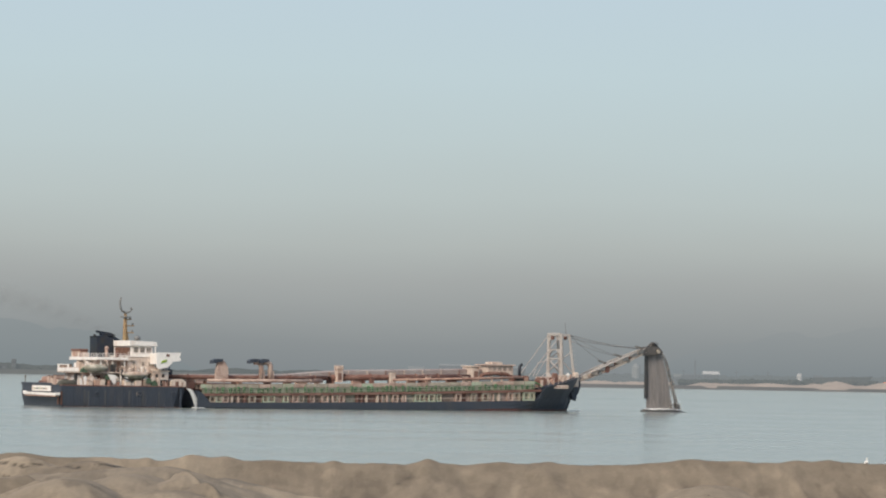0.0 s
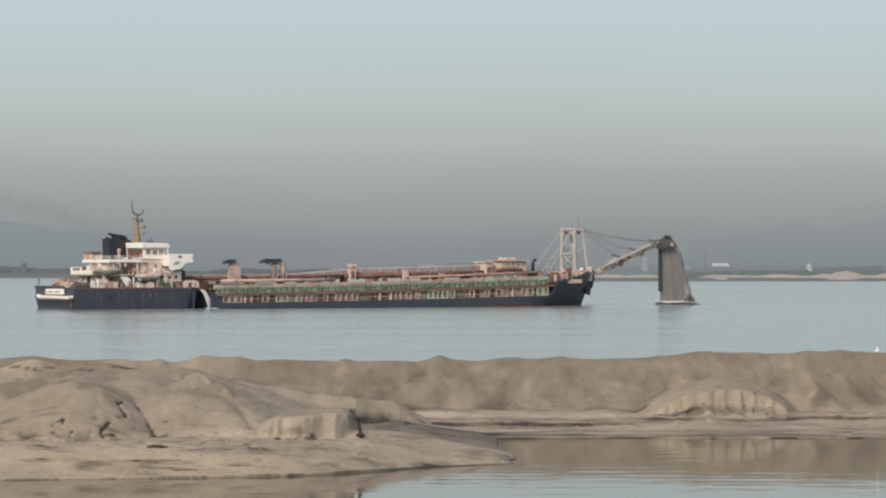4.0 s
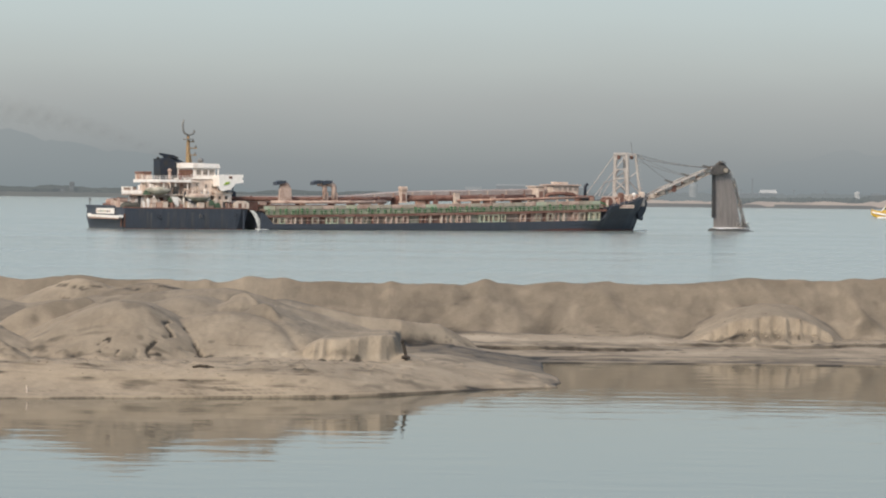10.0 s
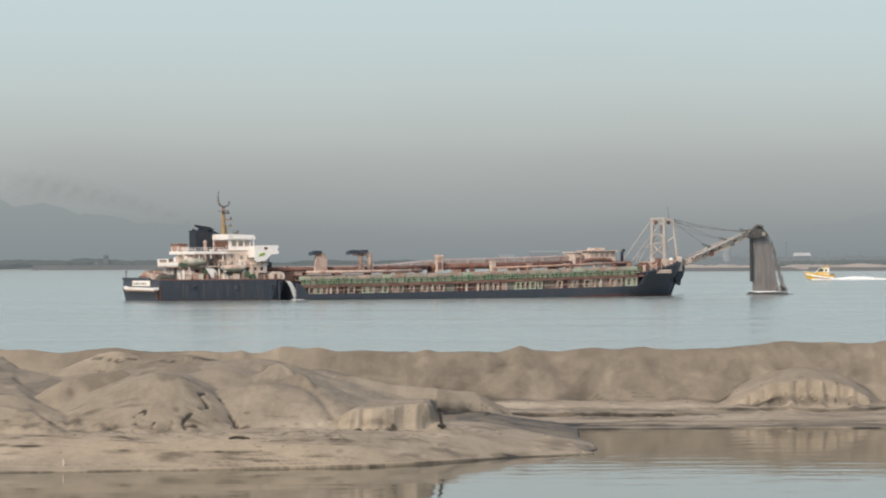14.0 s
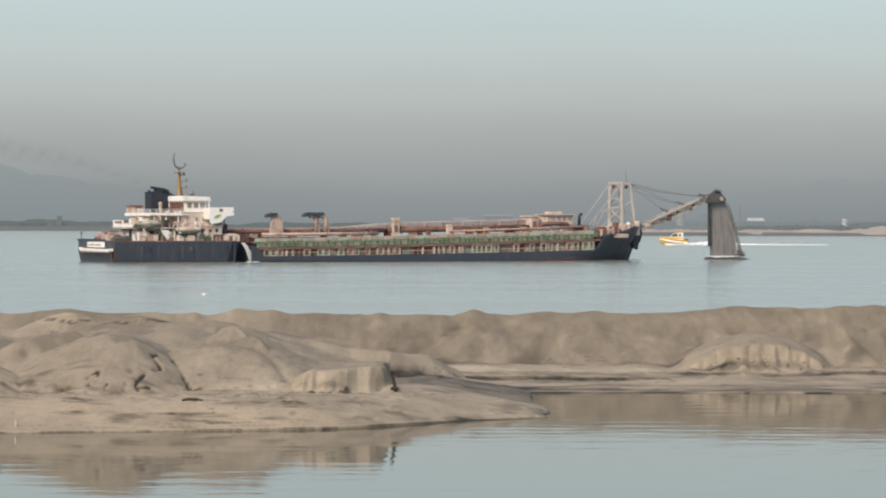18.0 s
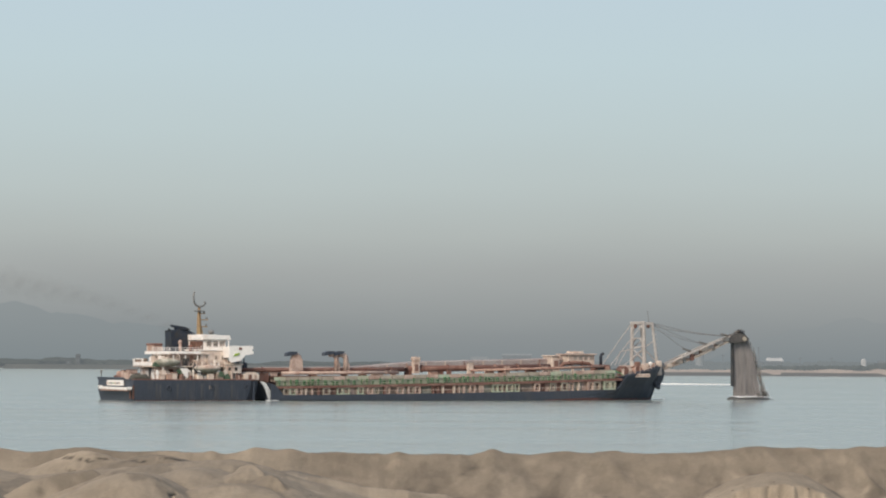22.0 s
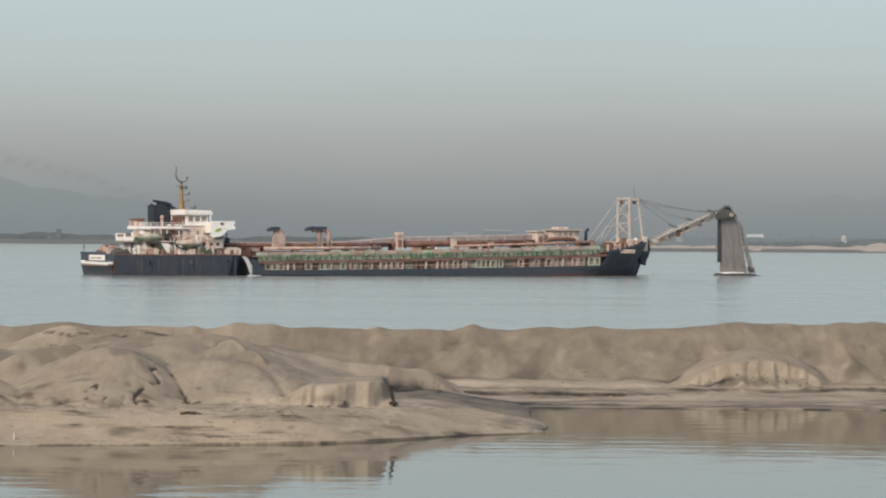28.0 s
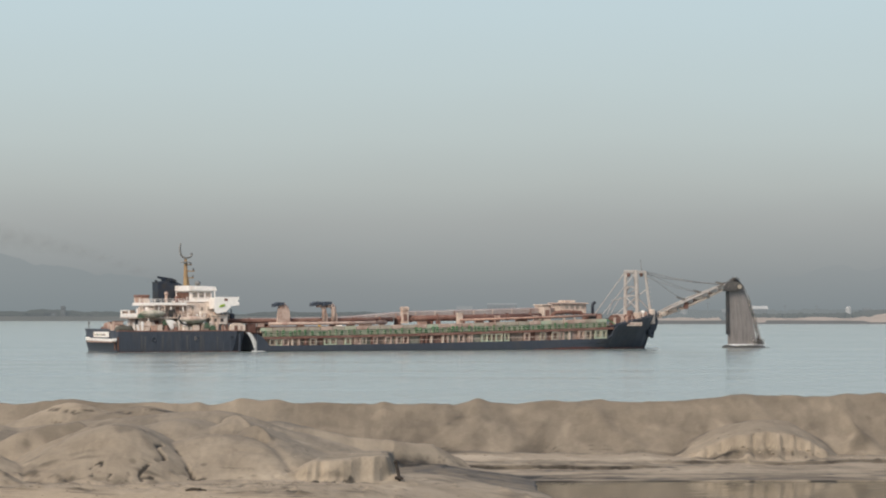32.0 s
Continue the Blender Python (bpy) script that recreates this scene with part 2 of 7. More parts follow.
def again(ob, m, parent=None):
    """The same mesh once more, as an object of its own at m."""
    o = new(ob.name.split(".")[0], ob.data)
    o.parent = parent or ob.parent
    o.matrix_basis = m
    return o


def smoothstep(a, b, x):
    t = np.clip((x - a) / (b - a), 0, 1)
    return t * t * (3 - 2 * t)
# ---- sky haze and mountains, far behind everything ----
def band(name, radius, z0, z1, az0, az1, n, material, label, category):
    s = Shape()
    for k in range(n + 1):
        a = radians(az0 + (az1 - az0) * k / n)
        s.v += [(radius * math.sin(a), radius * math.cos(a), z0), (radius * math.sin(a), radius * math.cos(a), z1)]
    s.f = [(2 * k, 2 * k + 2, 2 * k + 3, 2 * k + 1) for k in range(n)]
    return tagged(part(name, s, material), label, category, kind="structure")


HAZE = glow_mat("horizon_haze", [(0.0, (0.225, 0.25, 0.262)), (0.03, (0.26, 0.283, 0.29)), (0.055, (0.318, 0.338, 0.338)), (0.08, (0.373, 0.394, 0.388)), (0.11, (0.437, 0.474, 0.462)), (0.15, (0.485, 0.548, 0.543)), (0.195, (0.508, 0.598, 0.61)),
                                 (0.26, (0.521, 0.635, 0.672)), (0.35, (0.515, 0.635, 0.715)), (0.7, (0.55, 0.66, 0.76)), (1.0, (0.50, 0.62, 0.76))], 0, 2000, 0.016, 0.0012, True)
band("backdrop_sky_haze", 4900, -10, 2000, -180, 180, 120, HAZE, "pale blue sky fading to grey haze over the water", "sky")


def mountain(name, centre, width, peaks, material, label):
    """A hazy ridge: peaks are (offset, height, half width)."""
    s = Shape()
    n = 160
    for k in range(n + 1):
        x = centre - width / 2 + width * k / n
        h = max(hh * math.exp(-((x - centre - o) / w) ** 2 * 1.6) for o, hh, w in peaks) * min(1, k / 10, (n - k) / 10)
        h += 8 * noise.noise((x * 0.012, 0.3, 3.1)) * min(1, h / 40) + 4 * noise.noise((x * 0.045, 0, 0)) * min(1, h / 30)
        s.v += [(x, 4780 - h * 0.4, -5), (x, 4790, max(h, -4)), (x, 4840, -5)]
    s.f = [f for k in range(n) for f in ((3 * k, 3 * k + 3, 3 * k + 4, 3 * k + 1), (3 * k + 1, 3 * k + 4, 3 * k + 5, 3 * k + 2))]
    return tagged(part(name, s, material, smooth=True), label, "mountain", kind="structure")


# haze painted into the ridges: they glow, paling upward into the sky's tone
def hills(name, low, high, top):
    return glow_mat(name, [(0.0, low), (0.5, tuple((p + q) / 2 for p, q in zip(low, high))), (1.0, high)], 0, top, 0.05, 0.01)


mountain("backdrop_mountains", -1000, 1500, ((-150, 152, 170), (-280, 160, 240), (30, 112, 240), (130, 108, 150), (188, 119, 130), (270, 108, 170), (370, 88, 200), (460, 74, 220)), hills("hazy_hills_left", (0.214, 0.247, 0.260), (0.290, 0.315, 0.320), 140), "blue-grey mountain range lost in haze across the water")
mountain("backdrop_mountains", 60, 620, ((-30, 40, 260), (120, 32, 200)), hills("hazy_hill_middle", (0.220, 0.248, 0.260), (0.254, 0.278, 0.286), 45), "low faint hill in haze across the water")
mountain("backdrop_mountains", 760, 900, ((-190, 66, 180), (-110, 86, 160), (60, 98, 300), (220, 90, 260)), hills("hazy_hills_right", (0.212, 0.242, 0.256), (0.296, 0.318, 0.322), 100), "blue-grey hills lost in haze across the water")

def cloud_mat():
    """A thin bank of evening cloud: pale, ragged, fading to its rims."""
    m = bpy.data.materials.new("thin_cloud")
    m.use_nodes = True
    n, l = m.node_tree.nodes, m.node_tree.links
    n.remove(n["Principled BSDF"])
    e, tr, mx, tc, mp, tx, r, mp2, gr, mu = (n.new("ShaderNode" + k) for k in ("Emission", "BsdfTransparent", "MixShader", "TexCoord", "Mapping", "TexNoise", "MapRange", "Mapping", "TexGradient", "Math"))
    e.inputs[0].default_value = (0.50, 0.50, 0.485, 1)
    mp.inputs["Scale"].default_value = (1, 1, 2.6)
    tx.inputs["Scale"].default_value, tx.inputs["Detail"].default_value, tx.inputs["Roughness"].default_value = 0.009, 6, 0.6
    r.inputs[1].default_value, r.inputs[2].default_value, r.inputs[3].default_value, r.inputs[4].default_value = 0.42, 0.66, 0.0, 0.75
    gr.gradient_type = "SPHERICAL"
    mp2.inputs["Location"].default_value, mp2.inputs["Scale"].default_value = (-1, 0, -1), (2, 0, 2)
    l.new(tc.outputs["Object"], mp.inputs[0]), l.new(mp.outputs[0], tx.inputs["Vector"]), l.new(tx.outputs["Fac"], r.inputs[0])
    l.new(tc.outputs["Generated"], mp2.inputs[0]), l.new(mp2.outputs[0], gr.inputs[0])
    mu.operation = "MULTIPLY"
    l.new(gr.outputs["Fac"], mu.inputs[0]), l.new(r.outputs[0], mu.inputs[1])
    l.new(mu.outputs[0], mx.inputs[0]), l.new(tr.outputs[0], mx.inputs[1]), l.new(e.outputs[0], mx.inputs[2]), l.new(mx.outputs[0], n["Material Output"].inputs[0])
    return m


band("backdrop_cloud", 4860, 95, 225, -17.5, -8.0, 30, cloud_mat(), "thin pale cloud bank over the far mountains", "cloud")

# ---- water ----
def water_mat():
    m = bpy.data.materials.new("river_water")
    m.use_nodes = True
    n, l = m.node_tree.nodes, m.node_tree.links
    p = n["Principled BSDF"]
    p.inputs["IOR"].default_value = 1.333
    tc = n.new("ShaderNodeTexCoord")
    sp = n.new("ShaderNodeSeparateXYZ")
    l.new(tc.outputs["Object"], sp.inputs[0])
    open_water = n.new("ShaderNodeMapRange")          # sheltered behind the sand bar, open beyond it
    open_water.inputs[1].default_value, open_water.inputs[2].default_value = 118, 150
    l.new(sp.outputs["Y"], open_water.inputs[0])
    water_tint = n.new("ShaderNodeMix")                      # the mirrored sand's brown is tinted into the cove; the stream is paler
    water_tint.data_type = "RGBA"
    water_tint.inputs[6].default_value, water_tint.inputs[7].default_value = (0.110, 0.103, 0.075, 1), (0.275, 0.315, 0.29, 1)
    l.new(open_water.outputs[0], water_tint.inputs[0]), l.new(water_tint.outputs[2], p.inputs["Base Color"])
    ro, mp, tx, gust = n.new("ShaderNodeMapRange"), n.new("ShaderNodeMapping"), n.new("ShaderNodeTexNoise"), n.new("ShaderNodeMapRange")
    mp.inputs["Scale"].default_value = (0.007, 0.05, 1)
    tx.inputs["Scale"].default_value, tx.inputs["Detail"].default_value = 1.0, 4
    gust.inputs[1].default_value, gust.inputs[2].default_value, gust.inputs[3].default_value, gust.inputs[4].default_value = 0.35, 0.65, 0.12, 0.20
    l.new(tc.outputs["Object"], mp.inputs[0]), l.new(mp.outputs[0], tx.inputs["Vector"]), l.new(tx.outputs["Fac"], gust.inputs[0])
    ro.inputs[3].default_value = 0.03
    l.new(gust.outputs[0], ro.inputs[4]), l.new(open_water.outputs[0], ro.inputs[0]), l.new(ro.outputs[0], p.inputs["Roughness"])
    last = None
    for scale, stretch, dist_near, dist_far in ((0.16, (0.35, 1, 1), 0.007, 0.09), (0.9, (0.34, 1, 1), 0.011, 0.10), (4.0, (0.45, 1, 1), 0.0015, 0.02)):
        mp, tx, b, d = n.new("ShaderNodeMapping"), n.new("ShaderNodeTexNoise"), n.new("ShaderNodeBump"), n.new("ShaderNodeMapRange")
        mp.inputs["Scale"].default_value = stretch
        tx.inputs["Scale"].default_value, tx.inputs["Detail"].default_value = scale, 2
        l.new(tc.outputs["Object"], mp.inputs[0]), l.new(mp.outputs[0], tx.inputs["Vector"]), l.new(tx.outputs["Fac"], b.inputs["Height"])
        d.inputs[3].default_value, d.inputs[4].default_value = dist_near, dist_far
        l.new(open_water.outputs[0], d.inputs[0]), l.new(d.outputs[0], b.inputs["Distance"])
        if last:
            l.new(last.outputs[0], b.inputs["Normal"])
        last = b
    l.new(last.outputs[0], p.inputs["Normal"])
    return m


s = Shape()
edges = [-4950, -2500, -1000, -400, -150, -60, 0, 60, 150, 400, 1000, 2500, 4950]
for y in edges:
    for x in edges:
        s.v.append((x, y, 0))
s.f = [(j * 13 + i, j * 13 + i + 1, (j + 1) * 13 + i + 1, (j + 1) * 13 + i) for j in range(12) for i in range(12)]
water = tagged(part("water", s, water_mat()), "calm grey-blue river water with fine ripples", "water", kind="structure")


# ---- sand bar ----
def fractal(x, y, size, octaves=4, seed=0.0):
    """Smooth value noise over arrays, about -1 to 1."""
    rng = np.random.RandomState(int(seed * 10) + 7)
    out, amp = 0, 1.0
    for _ in range(octaves):
        g = rng.rand(256, 256) * 2 - 1
        u, v = x / size, y / size
        i, j = np.floor(u).astype(int), np.floor(v).astype(int)
        a, b = u - i, v - j
        a, b = a * a * (3 - 2 * a), b * b * (3 - 2 * b)
        q = lambda p, r: g[p % 256, r % 256]
        out = out + amp * ((q(i, j) * (1 - a) + q(i + 1, j) * a) * (1 - b) + (q(i, j + 1) * (1 - a) + q(i + 1, j + 1) * a) * b)
        amp, size = amp * 0.5, size * 0.5
    return out / 1.6


def union(z, m, k=0.12):
    """The higher of two grounds, with a soft joint."""
    d = np.clip(0.5 + 0.5 * (m - z) / k, 0, 1)
    return z * (1 - d) + m * d + k * d * (1 - d)


def cone(x, y, cx, cy, top, left, right, front, back, tip=0.25):
    """A dumped cone of sand with its own slope to each side and a blunt tip."""
    tip = tip * 0.45
    wob = 1 + 0.05 * fractal(x + cx * 3, y, 2.6, 3, 3.0)
    dx = np.where(x < cx, (cx - x) * left, (x - cx) * right)
    dy = np.where(y < cy, (cy - y) * front, (y - cy) * back)
    return top + tip - np.sqrt((dx * dx + dy * dy) * wob * wob + tip * tip)


def near_line(x, y, pts, width):
    """1 on a line of points, falling to 0 beside it."""
    near = x * 0
    for (ax, ay), (bx, by) in zip(pts, pts[1:]):
        ux, uy = bx - ax, by - ay
        t = np.clip(((x - ax) * ux + (y - ay) * uy) / (ux * ux + uy * uy), 0, 1)
        d2 = (x - ax - t * ux) ** 2 + ((y - ay - t * uy)) ** 2
        near = np.maximum(near, np.exp(-d2 / width ** 2))
    return near


def spur(x, y, pts, slope, tip=0.06):
    """A ridge of dumped sand along a line of points (x, y, z), falling off evenly to both sides."""
    z = x * 0 - 9
    for (ax, ay, az), (bx, by, bz) in zip(pts, pts[1:]):
        ux, uy = bx - ax, by - ay
        t = np.clip(((x - ax) * ux + (y - ay) * uy) / (ux * ux + uy * uy), 0, 1)
        d = np.sqrt((x - ax - t * ux) ** 2 + (y - ay - t * uy) ** 2 + tip * tip)
        z = np.maximum(z, az + (bz - az) * t - slope * (d - tip))
    return z


def ledges(z, step, rise, mask):
    """Cuts terraces; gives the new ground and where their faces are."""
    fr = z / step - np.floor(z / step)
    led = step * (np.floor(z / step) + smoothstep(0.0, rise, fr))
    face = smoothstep(0.0, rise * 0.4, fr) * smoothstep(rise * 1.3, rise * 0.7, fr) * mask
    return z * (1 - mask) + led * mask, face


def spit_and_flats(x, y, wx, wy):
    # the spit: its shore comes nearer towards the left
    shore = 88.1 + 0.23 * np.clip(x + 16, 0, 8) + 0.27 * np.clip(x + 8, 0, 4.5) + 0.74 * np.clip(x + 3.5, 0, 8)
    near = wy - shore
    tip = 1.9 * (3.8 - 0.03 * np.abs(wy - 98.5) - wx)
    d = np.minimum(near, tip)
    cap = 0.92 - 0.42 * smoothstep(-0.5, 3.2, x) - 0.26 * smoothstep(99, 107, wy) * smoothstep(-4.5, -2.0, x)
    spit = np.where(d < 0, d * 0.5 - 0.04, 0.025 + cap * (1 - np.exp(-np.maximum(d, 0) * (0.25 - 0.07 * smoothstep(-1.5, 2.0, x)) / cap)))
    spit = spit - 0.2 * smoothstep(112.8, 117, wy) * smoothstep(-6, -3, x) * smoothstep(0.1, 0.5, spit)
    hook = 0.20 - 0.9 * np.abs(wx - 3.35) - 0.10 * np.abs(wy - 96.6)          # a raised wet rim at its tip
    spit = np.where(d > 0.05, np.maximum(spit, hook), spit)
    # the flat behind it and to the right
    d2 = wy - (110.9 - 0.06 * np.abs(x - 9))
    flat = np.where(d2 < 0, d2 * 0.4 - 0.03, 0.025 + 0.42 * (1 - np.exp(-np.maximum(d2, 0) * 0.14)))
    scarp = 115.7 + 0.05 * (x - 1) + 0.55 * fractal(x, x * 0, 2.4, 4, 5.0)       # a long low step below the foot of the ridge
    step = smoothstep(-0.10, 0.02, wy - scarp)
    flat = flat + 0.14 * step * smoothstep(-4, 0.5, x) * smoothstep(9.5, 7.5, x) + 0.10 * smoothstep(-0.1, 0.0, wy - scarp - 2.0) * smoothstep(7, 9, x)
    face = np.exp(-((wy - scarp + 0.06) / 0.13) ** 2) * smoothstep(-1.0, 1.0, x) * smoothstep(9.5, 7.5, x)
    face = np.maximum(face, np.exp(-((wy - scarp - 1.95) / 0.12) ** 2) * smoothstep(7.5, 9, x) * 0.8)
    z = np.maximum(spit, flat)
    return z + 0.05 * fractal(x, y, 3.5, 4, 6.0) * smoothstep(0.1, 0.5, z), face


def long_ridge(x, y, wy):
    crest_y = 127 + 0.6 * fractal(x, x * 0 + 3, 9, 2, 7.0)
    crest = 2.46 + 0.30 * smoothstep(8, 14, x) + 0.07 * smoothstep(16, 19, x) + 0.05 * fractal(x, x * 0, 1.3, 4, 8.0)
    crest = crest - 0.5 * smoothstep(-22, -30, x)
    for cx, up, w in ((-16.3, 0.24, 1.5), (-12.1, 0.10, 0.9), (-10.6, 0.10, 0.3), (-8.6, 0.26, 0.7), (-7.2, 0.18, 0.6), (-5.2, 0.10, 0.8), (-2.5, 0.10, 0.35),
                      (1.55, 0.26, 0.5), (2.5, 0.10, 0.5), (4.6, 0.13, 0.9), (7.0, 0.18, 1.0), (8.9, 0.12, 0.8), (12.4, 0.14, 1.3), (15.0, 0.06, 0.9), (17.5, 0.10, 0.6),
                      (18.8, 0.08, 0.5), (-21.6, 0.28, 1.0), (-19.8, 0.18, 0.9), (-25.2, 0.1, 1.6)):
        crest = crest + up * np.exp(-((x - cx) / w) ** 2)
    face = (crest_y - wy) / (4.6 + 0.25 * fractal(x, x * 0 + 9, 6, 2, 9.0))
    ridge = crest - (crest - 0.40) * np.clip(face, 0, 1.6) ** 0.95 - 0.33 * np.maximum(wy - crest_y, 0)
    return ridge + 0.035 * fractal(x, y * 0.5, 2.2, 4, 10.0)


# cx, cy, top, slopes to the left, right, front and back, blunt tip
CONES = [(-1.5, 97.9, 0.97, 0.5, 0.45, 0.6, 0.1, 0.2), (-11.05, 100.2, 2.58, 0.55, 0.70, 0.54, 0.12, 1.5),      # the great heap by the shore
         (-7.9, 101.6, 2.16, 0.36, 0.30, 0.40, 0.10, 0.9), (-6.6, 103.8, 2.30, 0.34, 0.44, 0.40, 0.12, 0.10), (-7.5, 106.3, 2.58, 0.40, 0.46, 0.42, 0.08, 0.10), (-8.4, 111.6, 2.70, 0.10, 0.31, 0.34, 0.34, 0.3),
         (-9.6, 106.5, 2.50, 0.30, 0.36, 0.30, 0.05, 0.5), (-10.5, 116.0, 2.42, 0.30, 0.30, 0.30, 0.05, 0.6), (-6.6, 113.0, 2.20, 0.3, 0.33, 0.30, 0.08, 0.5),
         (-12.6, 123.5, 2.52, 0.25, 0.25, 0.4, 0.2, 0.3), (-15.6, 124.0, 2.66, 0.4, 0.3, 0.5, 0.3, 0.3), (-9.4, 123.0, 2.36, 0.3, 0.30, 0.4, 0.2, 0.2),
         (-21.5, 105.5, 2.46, 0.26, 0.50, 0.28, 0.10, 0.2), (-16.3, 98.7, 2.0, 0.40, 0.46, 0.50, 0.45, 0.8),
         (-24.8, 101.0, 1.86, 0.3, 0.42, 0.42, 0.1, 0.2), (-22.6, 111.5, 2.05, 0.30, 0.25, 0.26, 0.1, 0.3), (-23.1, 106.0, 1.68, 0.4, 0.4, 0.3, 0.1, 0.2), (-28.0, 106.5, 2.0, 0.3, 0.3, 0.3, 0.1, 0.3), (-33, 104, 2.1, 0.3, 0.3, 0.3, 0.1, 0.3)]


SPURS = [([(-15.1, 104.6, 2.12), (-14.2, 105.4, 2.34), (-13.0, 106.4, 2.50)], 0.66), ([(-14.3, 98.8, 1.25), (-13.2, 100.6, 2.05), (-12.2, 102.0, 2.45)], 0.50),
         ([(-5.6, 111.6, 2.1), (-4.7, 111.8, 1.97), (-3.4, 112.0, 1.66), (-1.9, 112.0, 1.54), (-0.4, 113.0, 1.36), (0.7, 113.6, 0.85)], 0.85),
         ([(-27, 111, 2.3), (-22, 111.5, 2.5), (-19.5, 111.5, 2.55)], 0.17), ([(16.9, 126.4, 2.55), (17.6, 123.6, 1.3)], 0.50), ([(19.6, 126.4, 2.55), (20.6, 123.2, 1.0)], 0.55)]


def dumped_heaps(z, x, y):
    for c in CONES:
        z = union(z, cone(x, y, *c), 0.04)
    # spurs: the slab left of the great heap, the fan further left, the lumpy terrace behind the bank
    rough = 1 + 0.12 * fractal(x, y, 1.6, 3, 61.0)
    for pts, slope in SPURS:
        z = union(z, spur(x + 0.15 * fractal(x, y, 1.2, 3, 62.0), y, pts, slope * rough), 0.03)
    # a broad load left of the notch: a slope to the front, one to the left, and a steep one to the notch
    wander = 0.35 * fractal(x, y, 2.2, 4, 64.0) + 0.25 * np.abs(fractal(x, y, 0.9, 3, 65.0))
    run = np.clip((116 - y) / 17, -0.3, 1.2)
    off = (x + 18.9 - 3.5 * run + wander) * 0.971
    load = np.minimum(2.6 - 1.0 * run - np.where(off > 0, 0.62, 0.11) * off, 2.30 + 0.025 * (y - 101) + 0.18 * fractal(x, y, 2.0, 3, 66.0))
    load = np.minimum(load, np.minimum(0.9 + 0.52 * (y - 95.5 + wander), 0.92 + 0.55 * (x + 20.2 + 0.2 * (y - 97) + wander)))
    z = union(z, load - 0.5 * np.maximum(y - 117, 0), 0.04)
    # the cut bank beside the stake
    top = 1.54 + 0.04 * fractal(x, y, 0.9, 4, 11.0)
    edge = 98.0 + 0.35 * fractal(x, y * 0, 1.1, 4, 12.0) + 0.1 * np.abs(np.sin(x * 4.1))
    bank = top - 1.3 * np.maximum(edge - y, 0) - 2.6 * np.maximum(x + 2.0 - 0.25 * fractal(x, y, 0.5, 3, 53.0), 0) - 0.03 * np.maximum(y - 99.5, 0) - 0.03 * np.maximum(-2.4 - x, 0) - 0.45 * np.maximum(-4.3 - x, 0)
    z = union(z, bank, 0.05)
    # the slumped heap at the foot of the ridge
    dome = 1.90 - np.where(x < 13.4, 0.086, 0.15) * (x - 13.5) ** 2 - 0.13 * np.maximum(123.2 - y, 0) - 0.10 * np.maximum(y - 123.2, 0)
    # its front has broken off in blocks: a toothed edge, steep facets and a crumbled foot
    tooth = lambda u: 2 * np.abs(u - np.floor(u) - 0.5)
    cut = 119.9 + 0.06 * np.abs(x - 12.6) + 0.32 * tooth(x * 0.62 + 0.5 * fractal(x, y * 0 + 2, 1.4, 2, 13.0)) + 0.20 * tooth(x * 1.55 + 0.25 * z) + 0.12 * tooth(x * 3.4 + fractal(x, y, 0.8, 2, 14.0))
    slump = dome - 1.25 * np.maximum(cut - y, 0)
    slump = np.maximum(slump, np.minimum(dome - 0.5, 0.95 - 0.55 * np.maximum(cut - 0.3 - y, 0)) + 0.16 * fractal(x, y, 0.5, 3, 70.0))
    slump = np.where((x > 8.6) & (x < 16.9), slump, -1.0)
    z = union(z, slump, 0.06)
    # a low wet bar in the cove
    bar = 0.29 - 0.17 * np.maximum(np.abs((x + 22.0) / 6.2), 0) ** 2.2 - 0.011 * (y - 82.0 + 0.22 * (x + 17)) ** 2 + 0.10 * fractal(x * 0.22, y, 1.3, 3, 63.0)
    return np.maximum(z, np.maximum(bar, -0.5))


